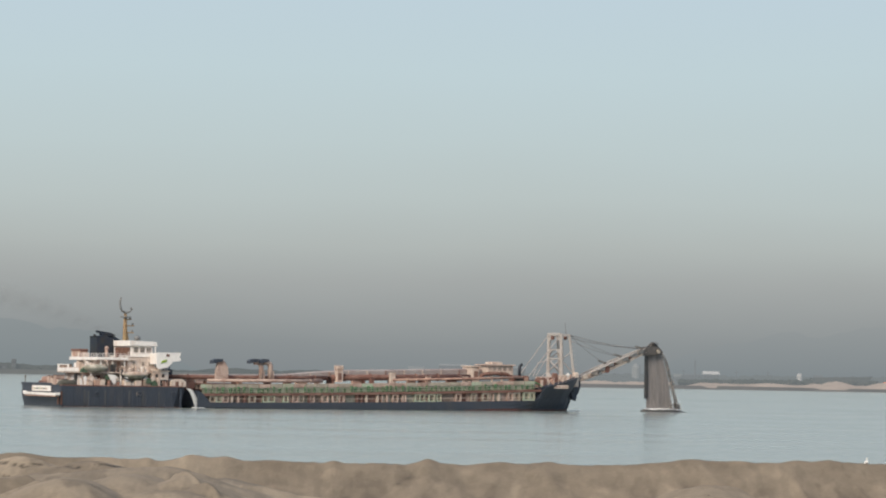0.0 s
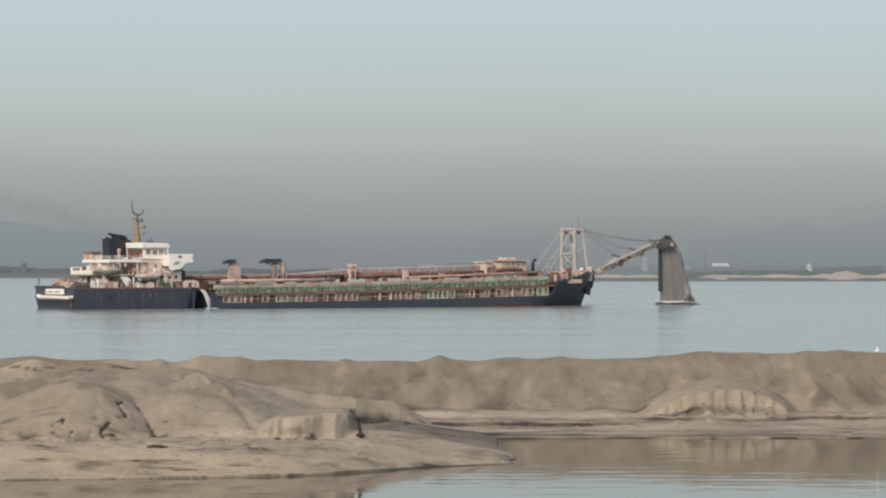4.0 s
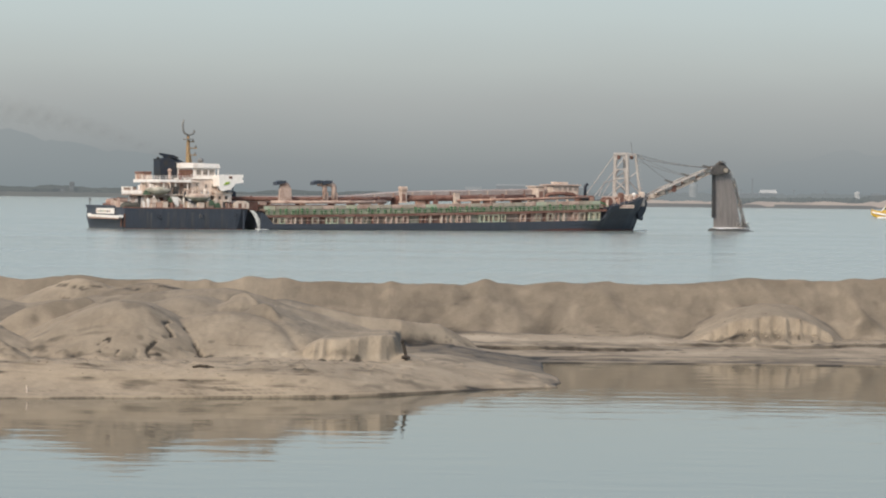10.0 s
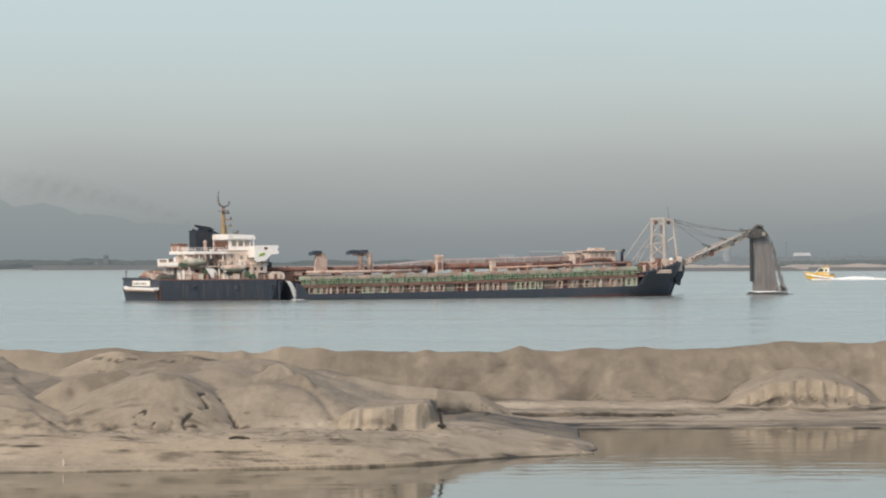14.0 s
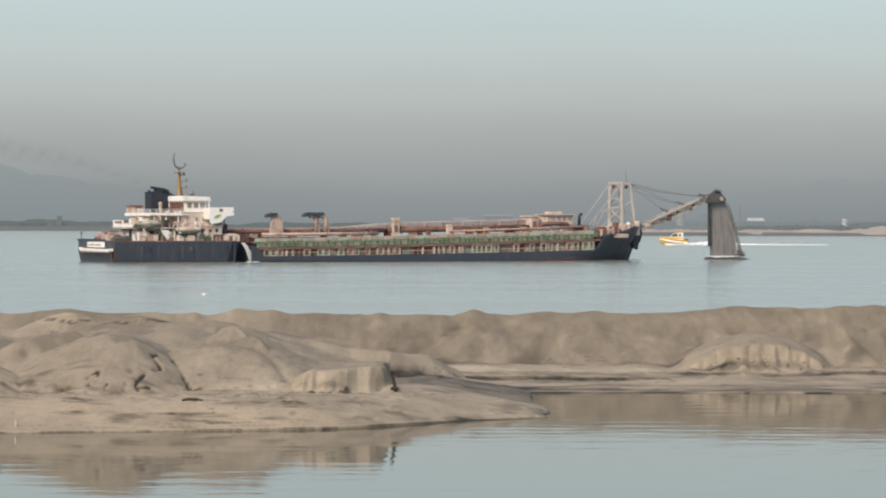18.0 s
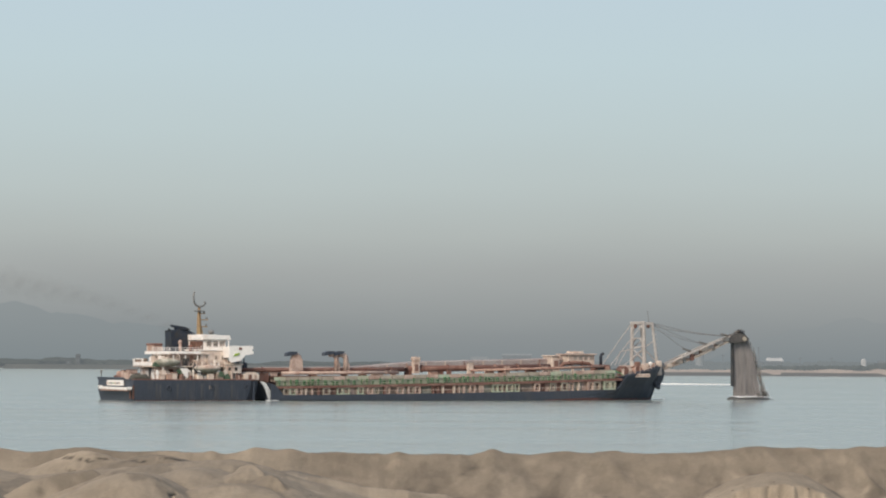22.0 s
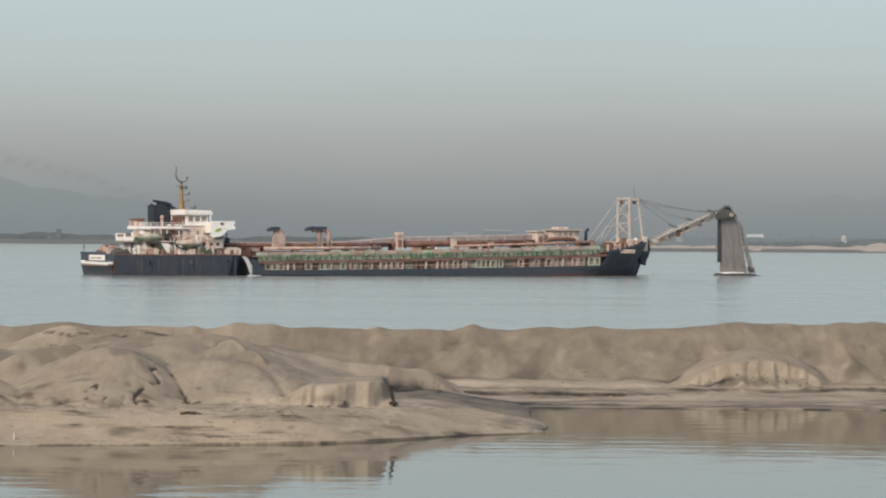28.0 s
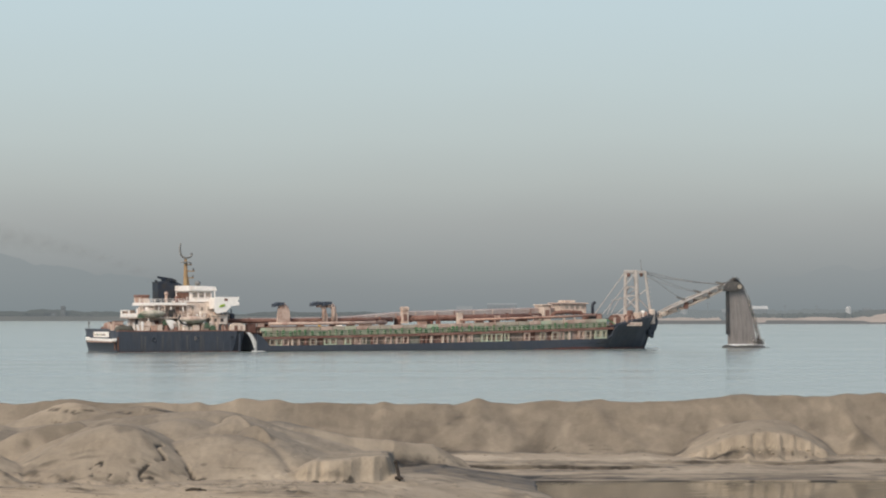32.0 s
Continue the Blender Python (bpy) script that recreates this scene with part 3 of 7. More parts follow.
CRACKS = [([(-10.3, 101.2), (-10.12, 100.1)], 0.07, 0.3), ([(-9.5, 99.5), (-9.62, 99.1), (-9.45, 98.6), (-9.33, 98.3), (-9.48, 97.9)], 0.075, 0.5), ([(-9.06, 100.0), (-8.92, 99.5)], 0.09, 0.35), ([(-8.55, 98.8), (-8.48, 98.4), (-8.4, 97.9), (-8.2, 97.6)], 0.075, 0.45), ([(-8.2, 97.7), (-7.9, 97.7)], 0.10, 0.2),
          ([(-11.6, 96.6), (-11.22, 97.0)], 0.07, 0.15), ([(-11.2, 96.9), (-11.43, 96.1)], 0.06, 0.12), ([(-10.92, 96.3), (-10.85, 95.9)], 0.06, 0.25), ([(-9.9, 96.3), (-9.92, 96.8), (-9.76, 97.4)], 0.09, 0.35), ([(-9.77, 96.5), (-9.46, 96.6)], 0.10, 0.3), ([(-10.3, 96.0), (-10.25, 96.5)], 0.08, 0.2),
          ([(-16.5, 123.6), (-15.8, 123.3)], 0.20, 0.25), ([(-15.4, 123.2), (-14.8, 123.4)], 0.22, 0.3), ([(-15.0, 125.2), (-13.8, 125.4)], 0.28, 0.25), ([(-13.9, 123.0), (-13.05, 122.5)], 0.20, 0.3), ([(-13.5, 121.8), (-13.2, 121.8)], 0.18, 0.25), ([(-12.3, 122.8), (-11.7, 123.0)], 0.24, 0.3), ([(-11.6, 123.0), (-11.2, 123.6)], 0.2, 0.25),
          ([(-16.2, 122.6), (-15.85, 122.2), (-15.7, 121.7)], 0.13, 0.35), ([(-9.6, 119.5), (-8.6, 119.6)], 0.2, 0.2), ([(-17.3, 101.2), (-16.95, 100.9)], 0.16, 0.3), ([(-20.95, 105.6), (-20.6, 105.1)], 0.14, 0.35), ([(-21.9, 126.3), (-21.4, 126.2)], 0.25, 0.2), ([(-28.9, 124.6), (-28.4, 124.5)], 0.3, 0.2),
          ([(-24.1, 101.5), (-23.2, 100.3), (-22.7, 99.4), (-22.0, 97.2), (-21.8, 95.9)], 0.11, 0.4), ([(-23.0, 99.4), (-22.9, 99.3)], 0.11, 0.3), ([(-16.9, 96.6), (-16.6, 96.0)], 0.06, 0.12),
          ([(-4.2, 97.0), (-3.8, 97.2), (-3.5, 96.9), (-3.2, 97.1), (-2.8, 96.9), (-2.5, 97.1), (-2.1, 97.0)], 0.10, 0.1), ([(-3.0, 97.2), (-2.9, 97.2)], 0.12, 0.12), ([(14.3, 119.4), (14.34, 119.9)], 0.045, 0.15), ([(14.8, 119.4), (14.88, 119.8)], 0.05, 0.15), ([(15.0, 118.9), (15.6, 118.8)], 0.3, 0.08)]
# dark lines along the flats and at the feet of the heaps
DARK_LINES = [([(-1.7, 110.6), (0.9, 111.0), (2.2, 111.4)], 0.8), ([(-1.2, 107.0), (0.4, 107.3), (2.6, 107.2)], 0.7), ([(-0.6, 104.6), (1.2, 104.8)], 0.5), ([(-0.9, 102.2), (0.8, 102.5), (2.4, 102.4)], 0.5), ([(0.6, 100.2), (2.8, 100.5)], 0.45), ([(-1.0, 99.2), (0.3, 99.3)], 0.3), ([(1.2, 109.2), (3.0, 109.0)], 0.7),
        ([(-13.8, 96.6), (-13.4, 96.2)], 0.2), ([(-13.2, 96.0), (-12.4, 95.8)], 0.25), ([(-11.4, 94.1), (-11.1, 94.1)], 0.25), ([(-7.8, 91.6), (-6.9, 91.8)], 0.3), ([(-9.9, 90.8), (-9.3, 91.0)], 0.2), ([(-2.9, 110.5), (-1.6, 110.6)], 0.4), ([(0.8, 118.2), (2.0, 117.6), (2.7, 117.0), (3.5, 116.4), (4.8, 115.9), (6.6, 115.9), (7.6, 116.4)], 0.45),
        ([(-1.2, 106.0), (-0.2, 104.5)], 0.5), ([(1.4, 105.2), (2.1, 105.0)], 0.5), ([(1.8, 97.2), (2.8, 98.0)], 0.4), ([(2.9, 100.1), (3.5, 99.4), (3.5, 97.6), (3.15, 96.2)], 0.16), ([(-5.9, 94.6), (-5.7, 94.6)], 0.25), ([(-4.7, 94.0), (-4.5, 94.0)], 0.3), ([(-2.7, 92.8), (-1.9, 93.1)], 0.3), ([(-0.7, 93.7), (1.5, 95.2)], 0.25),
        ([(-22.4, 95.0), (-21.6, 94.6)], 0.25), ([(-21.4, 96.0), (-19.9, 96.1)], 0.2), ([(-19.5, 95.3), (-18.6, 95.2)], 0.2), ([(-18.1, 94.8), (-16.9, 94.9)], 0.22), ([(3.4, 112.0), (8.5, 111.6)], 0.35), ([(10.5, 111.6), (12.8, 111.6)], 0.4), ([(16.6, 111.8), (18.2, 111.8)], 0.5), ([(8.6, 118.6), (10.5, 118.3), (13.0, 118.1), (15.5, 118.3)], 0.35), ([(17.4, 114.5), (19.4, 114.8)], 0.6), ([(-20.5, 80.6), (-16.0, 79.2)], 0.35), ([(-17.4, 82.0), (-17.0, 82.0)], 0.3)]
# low crests left by single loads, and soft folds in the long face
FOLDS = [([(-7.9, 107.4), (-7.2, 106.6), (-6.9, 105.8)], 0.16, 0.14), ([(-7.0, 104.2), (-6.3, 103.6), (-6.1, 103.0)], 0.15, 0.13), ([(-6.4, 103.0), (-5.0, 98.6)], 0.22, -0.10), ([(6.2, 126.2), (8.4, 122.6)], 0.5, 0.11),
         ([(9.4, 126.0), (9.9, 122.2)], 0.45, -0.05), ([(17.0, 126.0), (18.2, 122.4)], 0.4, 0.08), ([(3.0, 126.0), (4.2, 122.5)], 0.5, -0.07), ([(0.2, 126.0), (1.2, 122.5)], 0.6, 0.07), ([(13.2, 126.2), (14.4, 123.4)], 0.5, 0.07), ([(7.2, 126.3), (7.7, 123.0)], 0.4, -0.06)]


def clods(x, y, z, damp_shade, heaped):
    """Loose lumps of damp sand at the feet of the heaps, along the ledges and strewn on the flats."""
    rng = np.random.RandomState(9)
    spots = [(np.abs(z - 0.97) < 0.10) & (y < 99.5) & (x > -25) & (x < -1.6), (y > 120.6) & (y < 122.6) & (x > -2) & (x < 22), (z > 0.15) & (z < 0.85) & (y < 97) & (x > -25) & (x < 3),
             (z > 0.12) & (y > 112) & (y < 120.5) & (x > -3) & (x < 22), (heaped > 0.5) & (z > 1.0) & (y < 124) & (x > -25) & (x < 0), (y > 118.9) & (y < 120.5) & (x > 9.3) & (x < 16.3) & (z > 0.55)]
    t = (1 + math.sqrt(5)) / 2
    ico = np.array([(-1, t, 0), (1, t, 0), (-1, -t, 0), (1, -t, 0), (0, -1, t), (0, 1, t), (0, -1, -t), (0, 1, -t), (t, 0, -1), (t, 0, 1), (-t, 0, -1), (-t, 0, 1)]) / 1.9
    tri = [(0, 11, 5), (0, 5, 1), (0, 1, 7), (0, 7, 10), (0, 10, 11), (1, 5, 9), (5, 11, 4), (11, 10, 2), (10, 7, 6), (7, 1, 8), (3, 9, 4), (3, 4, 2), (3, 2, 6), (3, 6, 8), (3, 8, 9), (4, 9, 5), (2, 4, 11), (6, 2, 10), (8, 6, 7), (9, 8, 1)]
    verts, faces, wet = [], [], []
    for mask, count, size, dark in zip(spots, (260, 90, 160, 120, 60, 60), (0.035, 0.045, 0.03, 0.04, 0.03, 0.05), (0.9, 0.8, 0.8, 0.8, 0.6, 0.3)):
        j, i = np.nonzero(mask)
        for k in rng.randint(0, len(i), count):
            p = np.array((x[j[k], i[k]], y[j[k], i[k]], z[j[k], i[k]])) + rng.uniform(-0.05, 0.05, 3) * (1, 1, 0)
            r = size * (0.35 + 1.1 * rng.rand() ** 3) * np.array((rng.uniform(0.9, 2.0), 1, rng.uniform(0.5, 0.9)))
            n = len(verts)
            verts += [tuple(p + q * r * rng.uniform(0.75, 1.2)) for q in ico]
            faces += [(a + n, b + n, c + n) for a, b, c in tri]
            wet += [float(rng.uniform(-0.1, dark))] * 12
    me = bpy.data.meshes.new("sand_clods")
    me.from_pydata(verts, [], faces)
    me.attributes.new("dampness", "FLOAT", "POINT").data.foreach_set("value", wet)
    me.materials.append(SAND)
    return tagged(new("sand_clods", me), "loose lumps of damp sand at the feet of the heaps", "sand clods", kind="stuff")


def build_sand():
    xs = np.concatenate([np.arange(-44, -27, 0.3), np.arange(-27, -12.5, 0.075), np.arange(-12.5, -1, 0.045), np.arange(-1, 23, 0.09), np.arange(23, 44.1, 0.3)])
    ys = np.concatenate([np.arange(70, 86, 0.2), np.arange(86, 101, 0.07), np.arange(101, 130, 0.12), np.arange(130, 150, 0.8)])
    x, y = np.meshgrid(xs, ys)
    wx = x + 0.30 * fractal(x, y, 5.0, 3, 1.0)
    wy = y + 0.30 * fractal(x, y, 4.0, 3, 2.0)
    z, scarp = spit_and_flats(x, y, wx, wy)
    ground = z
    ridge = long_ridge(x, y, wy)
    z = union(z, ridge, 0.10)
    z = dumped_heaps(z, wx, wy)
    heaped = smoothstep(0.02, 0.3, z - np.maximum(ground, ridge))
    fold = z * 0
    for pts, w, up in FOLDS:
        fold = fold + up * near_line(x, y, pts, w)
    z = z + fold
    z = z + (0.015 * fractal(x, y, 0.5, 3, 20.0) + 0.025 * fractal(x, y, 1.7, 3, 21.0)) * smoothstep(0.05, 0.5, z)
    z = z - (0.05 * np.abs(fractal(x, y, 1.4, 4, 47.0)) * smoothstep(108, 116, y) + 0.05 * np.abs(fractal(x, y, 0.9, 4, 48.0))) * heaped
    # ledges left by the falling water
    mask = 0.6 * smoothstep(0.08, 0.4, fractal(x * 0.5, y, 2.4, 3, 22.0)) * smoothstep(-0.35, 0.1, fractal(x, y, 0.9, 3, 42.0)) * smoothstep(1.0, 0.8, z) * smoothstep(0.0, 0.03, z)
    z, face = ledges(z + 0.05 * fractal(x, y, 2.0, 2, 43.0) * smoothstep(0.05, 0.2, z), 0.08, 0.16, mask)
    scarp = np.maximum(scarp, face * 0.9)
    # slumped ledges and rills on the heaps
    warp = z + 0.12 * fractal(x, y, 1.6, 3, 24.0)
    mask = 0.6 * smoothstep(0.34, 0.6, fractal(x, y, 2.6, 3, 25.0)) * smoothstep(112, 108, y) * smoothstep(0.95, 1.3, z) * heaped
    led, face = ledges(warp, 0.15, 0.2, 0.6 * mask)
    z, scarp = z + led - warp, np.maximum(scarp, face * 0.6)
    z = z - 0.03 * np.abs(fractal(x * 2.2, y * 0.45, 1.0, 4, 26.0)) * smoothstep(0.7, 1.2, z)
    # a broken foot where the heaps meet the spit
    foot = np.exp(-((z - 0.98 - 0.1 * fractal(x, y, 1.2, 2, 29.0)) / 0.10) ** 2) * smoothstep(100, 98, y) * smoothstep(-2.2, -3.0, x) * smoothstep(-0.35, 0.15, fractal(x, y, 1.0, 3, 30.0))
    z = z + 0.12 * foot * fractal(x * 1.3, y, 0.35, 3, 31.0)
    z = z + 0.020 * fractal(x, y, 0.42, 3, 68.0) * heaped
    z = z + 0.025 * fractal(x, y, 0.32, 3, 27.0) * smoothstep(0.05, 0.3, z) * smoothstep(-0.2, 0.5, fractal(x, y, 4.0, 2, 28.0))
    # shade under the ledges and along the heaps' feet, painted as darkening
    damp_shade = scarp + 0.55 * foot * smoothstep(-0.3, 0.2, fractal(x * 1.3, y, 0.5, 3, 51.0))
    rng = np.random.RandomState(4)
    for _ in range(700):
        k = rng.rand()
        if k < 0.5:
            cx, cy = rng.uniform(-24, -1), 95.3 + rng.randn() * 0.7
        elif k < 0.62:
            cx, cy = rng.uniform(-5, 3), 97 + rng.randn() * 1.4
        elif k < 0.85:
            cx, cy = rng.uniform(2, 22), 118 + rng.randn() * 2.0
        else:
            cx, cy = rng.uniform(-26, 22), rng.uniform(92, 126)
        r, h = 0.06 + 0.16 * rng.rand() ** 2.5, 0.015 + 0.07 * rng.rand() ** 3
        i0, i1 = np.searchsorted(xs, [cx - 3 * r, cx + 3 * r])
        j0, j1 = np.searchsorted(ys, [cy - 3 * r, cy + 3 * r])
        d2 = ((x[j0:j1, i0:i1] - cx) / (r * rng.uniform(0.8, 1.8))) ** 2 + ((y[j0:j1, i0:i1] - cy) / r) ** 2
        z[j0:j1, i0:i1] += np.where(z[j0:j1, i0:i1] > 0.05, h * np.exp(-d2 ** 1.5), 0)
        if k < 0.45 or k > 0.8:
            damp_shade[j0:j1, i0:i1] += rng.rand() * 0.5 * np.exp(-d2)
    # cracks: shallow grooves, the shade inside them painted in as darkening
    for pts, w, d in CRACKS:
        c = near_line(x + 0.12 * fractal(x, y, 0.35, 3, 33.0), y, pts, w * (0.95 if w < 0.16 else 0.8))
        z, damp_shade = z - (0.22 if w < 0.1 else 0.12) * d * c, damp_shade + 1.15 * smoothstep(0.25, 0.75, c) * smoothstep(-0.5, 0.1, fractal(x, y, 0.3, 3, 52.0))
    for pts, w in DARK_LINES:
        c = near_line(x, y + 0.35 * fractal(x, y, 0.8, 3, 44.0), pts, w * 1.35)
        z, damp_shade = z - 0.03 * c, damp_shade + 0.6 * c * smoothstep(-0.5, 0.1, fractal(x, y, 0.6, 2, 45.0))
    for _ in range(240):
        k = rng.rand()
        cx, cy = (rng.uniform(-24, 2.5), rng.uniform(90.5, 96.5)) if k < 0.5 else (rng.uniform(-4, 22), rng.uniform(111.5, 120)) if k < 0.8 else (rng.uniform(-24, -4), rng.uniform(96.5, 99))
        r, h = 0.12 + 0.5 * rng.rand() ** 2, (0.10 + 0.22 * rng.rand()) * (0.5 if 0.8 < k else 1)
        i0, i1 = np.searchsorted(xs, [cx - 3 * r, cx + 3 * r])
        j0, j1 = np.searchsorted(ys, [cy - 3 * h, cy + 3 * h])
        d2 = ((x[j0:j1, i0:i1] - cx) / r) ** 2 + ((y[j0:j1, i0:i1] - cy) / h) ** 2
        damp_shade[j0:j1, i0:i1] += rng.uniform(0.25, 0.75) * np.exp(-d2 ** 2)
    # darker than the rest: the long ridge, the heaps, patches and streaks elsewhere
    ridge_dark = smoothstep(121.6, 123.0, wy + 0.3 * fractal(x, y, 1.0, 3, 34.0)) * smoothstep(0.42, 0.16, z - ridge - fold) * (0.5 + 0.5 * smoothstep(-8.5, -6.0, x) + 0.5 * smoothstep(-18.6, -17.6, x) * smoothstep(-12.6, -13.6, x))
    damp_shade = damp_shade + 0.56 * ridge_dark * (1 + 0.12 * fractal(x, z * 4, 1.6, 4, 35.0))
    damp_shade = damp_shade + 0.30 * smoothstep(0.05, 0.2, fractal(x, y * 0.6, 2.3, 5, 36.0)) * heaped + 0.12 * smoothstep(0.1, 0.3, fractal(x * 2, y, 0.7, 4, 37.0))
    strip = near_line(x, y, [(0.6, 120.2), (3, 119.2), (8, 119.0)], 1.3)
    streak = smoothstep(0.12, 0.30, fractal(x * 0.2, y, 0.9, 5, 38.0)) * (1 - strip)
    damp_shade = damp_shade + 0.32 * streak * smoothstep(0.95, 0.7, z) * smoothstep(96.5, 108, y + 3 * smoothstep(0.4, 0.1, z)) + 0.26 * streak * smoothstep(0.95, 0.7, z) * smoothstep(-0.2, 0.3, fractal(x, y, 4.0, 2, 46.0))
    # wet sand along the waterline
    damp_shade = damp_shade + 0.9 * smoothstep(0.05, 0.03, z + 0.012 * fractal(x, y, 1.2, 3, 39.0))
    damp_shade = damp_shade + 0.21 * heaped * smoothstep(0.8, 1.1, z) + 0.06 * smoothstep(120.2, 120.9, y) * smoothstep(9.2, 10.2, x) * smoothstep(17.0, 16.2, x) * smoothstep(0.05, 0.3, z - ridge)
    # the floor of the notch left of the great heap is darker
    damp_shade = damp_shade + 0.6 * (1 - heaped) * near_line(x, y, [(-14.6, 103.5), (-15.6, 112), (-16.4, 120)], 1.6)
    # shade between the slump's blocks painted as mottling; fans of dry sand on the long face
    damp_shade = damp_shade + 0.14 * smoothstep(-0.05, 0.22, fractal(x + z, 1.6 * z - 0.4 * x, 0.45, 4, 14.0)) * smoothstep(118.6, 119.0, wy) * smoothstep(120.7, 120.1, wy) * smoothstep(9.0, 10.0, x) * smoothstep(16.6, 16.0, x)
    for _ in range(46):
        cx, top, lean, wide, tone = rng.uniform(-7, 22), rng.uniform(124.8, 126.8), rng.uniform(-0.45, 0.45), rng.uniform(0.10, 0.34), rng.choice((-0.15, -0.10, 0.10))
        down = top - wy
        damp_shade = damp_shade + tone * smoothstep(0.0, 0.4, down) * smoothstep(wide * down + 0.15, wide * down - 0.10, np.abs(x - cx - lean * down + 0.2 * fractal(x, y, 1.2, 3, 67.0))) * smoothstep(4.6, 3.0, down) * ridge_dark
    damp_shade = damp_shade + 0.5 * smoothstep(0.0, 0.2, fractal(x * 0.3, y, 2.4, 4, 69.0)) * smoothstep(-2.2, -1.2, x) * smoothstep(98, 99.5, y) * smoothstep(113, 111.5, y) * smoothstep(1.05, 0.9, z)
    # the level ground is paler, unevenly
    level_pale = 0.08 * (1 - heaped) * (1 - ridge_dark) * smoothstep(0.09, 0.2, z) * smoothstep(122.5, 121, y) * (0.8 + 0.5 * fractal(x * 0.5, y, 1.8, 4, 50.0))
    # paler: dry patches, bank and fan; the slab's sunlit face is painted in too
    paler = smoothstep(0.3, 0.9, fractal(x, y, 1.3, 3, 41.0) + 0.8 * np.exp(-((x - 12.6) / 3.0) ** 2 - ((y - 119.6) / 1.2) ** 2) + 0.9 * strip
                     + 1.5 * near_line(x, y, [(-5, 98.6), (-1.8, 98)], 1.2) + 0.9 * near_line(x, y, [(-14.9, 103.4), (-13.0, 104.8)], 0.9) + 0.9 * near_line(x, y, [(-6, 112), (-3, 111.5), (0, 112.5)], 1.0) + 1.5 * near_line(x, y, [(-21.9, 97.5), (-21.6, 105.5)], 1.5) + 0.8 * near_line(x, y, [(-16.5, 124), (-13.5, 124)], 1.0))
    damp_shade = np.clip(damp_shade - 0.30 * paler - 0.22 * near_line(x, y, [(-21.9, 97.5), (-21.6, 105.5)], 1.4) - 0.2 * strip - level_pale, -0.6, 1.3)
    z = np.where(z < -0.6, -0.6, z)
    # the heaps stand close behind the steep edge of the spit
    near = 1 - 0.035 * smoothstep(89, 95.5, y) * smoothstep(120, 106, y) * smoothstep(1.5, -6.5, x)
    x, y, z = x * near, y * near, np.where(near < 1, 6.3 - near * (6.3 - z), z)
    nx, ny = len(xs), len(ys)
    clods(x, y, z, damp_shade, heaped)
    me = bpy.data.meshes.new("sand_bar")
    me.vertices.add(nx * ny)
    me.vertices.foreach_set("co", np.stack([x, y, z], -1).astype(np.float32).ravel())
    i = (np.arange(ny - 1)[:, None] * nx + np.arange(nx - 1)[None]).ravel()
    # leave out what lies well under the water
    zz = z.ravel()
    keep = np.maximum.reduce([zz[i], zz[i + 1], zz[i + nx], zz[i + nx + 1]]) > -0.3
    i = i[keep]
    quads = np.stack([i, i + 1, i + nx + 1, i + nx], -1).astype(np.int32)
    me.loops.add(quads.size)
    me.loops.foreach_set("vertex_index", quads.ravel())
    me.polygons.add(len(quads))
    me.polygons.foreach_set("loop_start", np.arange(0, quads.size, 4, dtype=np.int32))
    me.polygons.foreach_set("use_smooth", np.ones(len(quads), dtype=bool))
    me.update(calc_edges=True)
    me.attributes.new("dampness", "FLOAT", "POINT").data.foreach_set("value", damp_shade.astype(np.float32).ravel())
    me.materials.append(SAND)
    return tagged(new("ground_sand_bar", me), "dumped heaps and long ridge of dry beige sand on a river bar", "sand", kind="structure")


build_sand()
# ---- far shores ----
def low_land(name, outline, z, material, label, seed=0):
    """A low shore: an outline in x and y, its top uneven and its edges sloping to the water."""
    s = Shape()
    n = len(outline)
    cx, cy = sum(p[0] for p in outline) / n, sum(p[1] for p in outline) / n
    s.v = [(x, y, -0.5) for x, y in outline] + [(x + (cx - x) * 0.004, y + (8 if y < cy else -8), z * random.uniform(0.75, 1.1)) for x, y in outline]
    s.f = [tuple(range(n, 2 * n))] + [(i, (i + 1) % n, (i + 1) % n + n, i + n) for i in range(n)]
    return tagged(part(name, s, material), label, "shore", kind="structure")


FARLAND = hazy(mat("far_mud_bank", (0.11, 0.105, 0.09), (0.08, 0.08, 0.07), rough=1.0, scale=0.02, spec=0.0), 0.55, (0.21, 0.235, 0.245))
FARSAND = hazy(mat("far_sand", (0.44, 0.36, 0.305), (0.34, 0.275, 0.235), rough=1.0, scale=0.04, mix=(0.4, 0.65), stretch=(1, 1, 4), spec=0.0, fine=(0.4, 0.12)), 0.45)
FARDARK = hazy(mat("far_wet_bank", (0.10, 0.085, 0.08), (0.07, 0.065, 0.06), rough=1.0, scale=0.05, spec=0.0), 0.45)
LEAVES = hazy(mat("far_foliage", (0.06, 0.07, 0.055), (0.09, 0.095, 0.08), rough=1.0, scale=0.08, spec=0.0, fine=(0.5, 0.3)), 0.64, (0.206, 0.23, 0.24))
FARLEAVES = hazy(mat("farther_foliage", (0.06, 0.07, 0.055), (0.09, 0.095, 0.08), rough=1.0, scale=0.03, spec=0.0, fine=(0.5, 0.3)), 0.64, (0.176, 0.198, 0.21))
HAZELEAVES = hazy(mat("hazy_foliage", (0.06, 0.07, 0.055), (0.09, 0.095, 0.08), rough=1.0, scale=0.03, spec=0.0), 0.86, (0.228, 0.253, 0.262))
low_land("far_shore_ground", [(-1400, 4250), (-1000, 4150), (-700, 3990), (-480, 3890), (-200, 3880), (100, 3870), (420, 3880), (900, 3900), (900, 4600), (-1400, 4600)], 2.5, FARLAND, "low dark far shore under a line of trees")
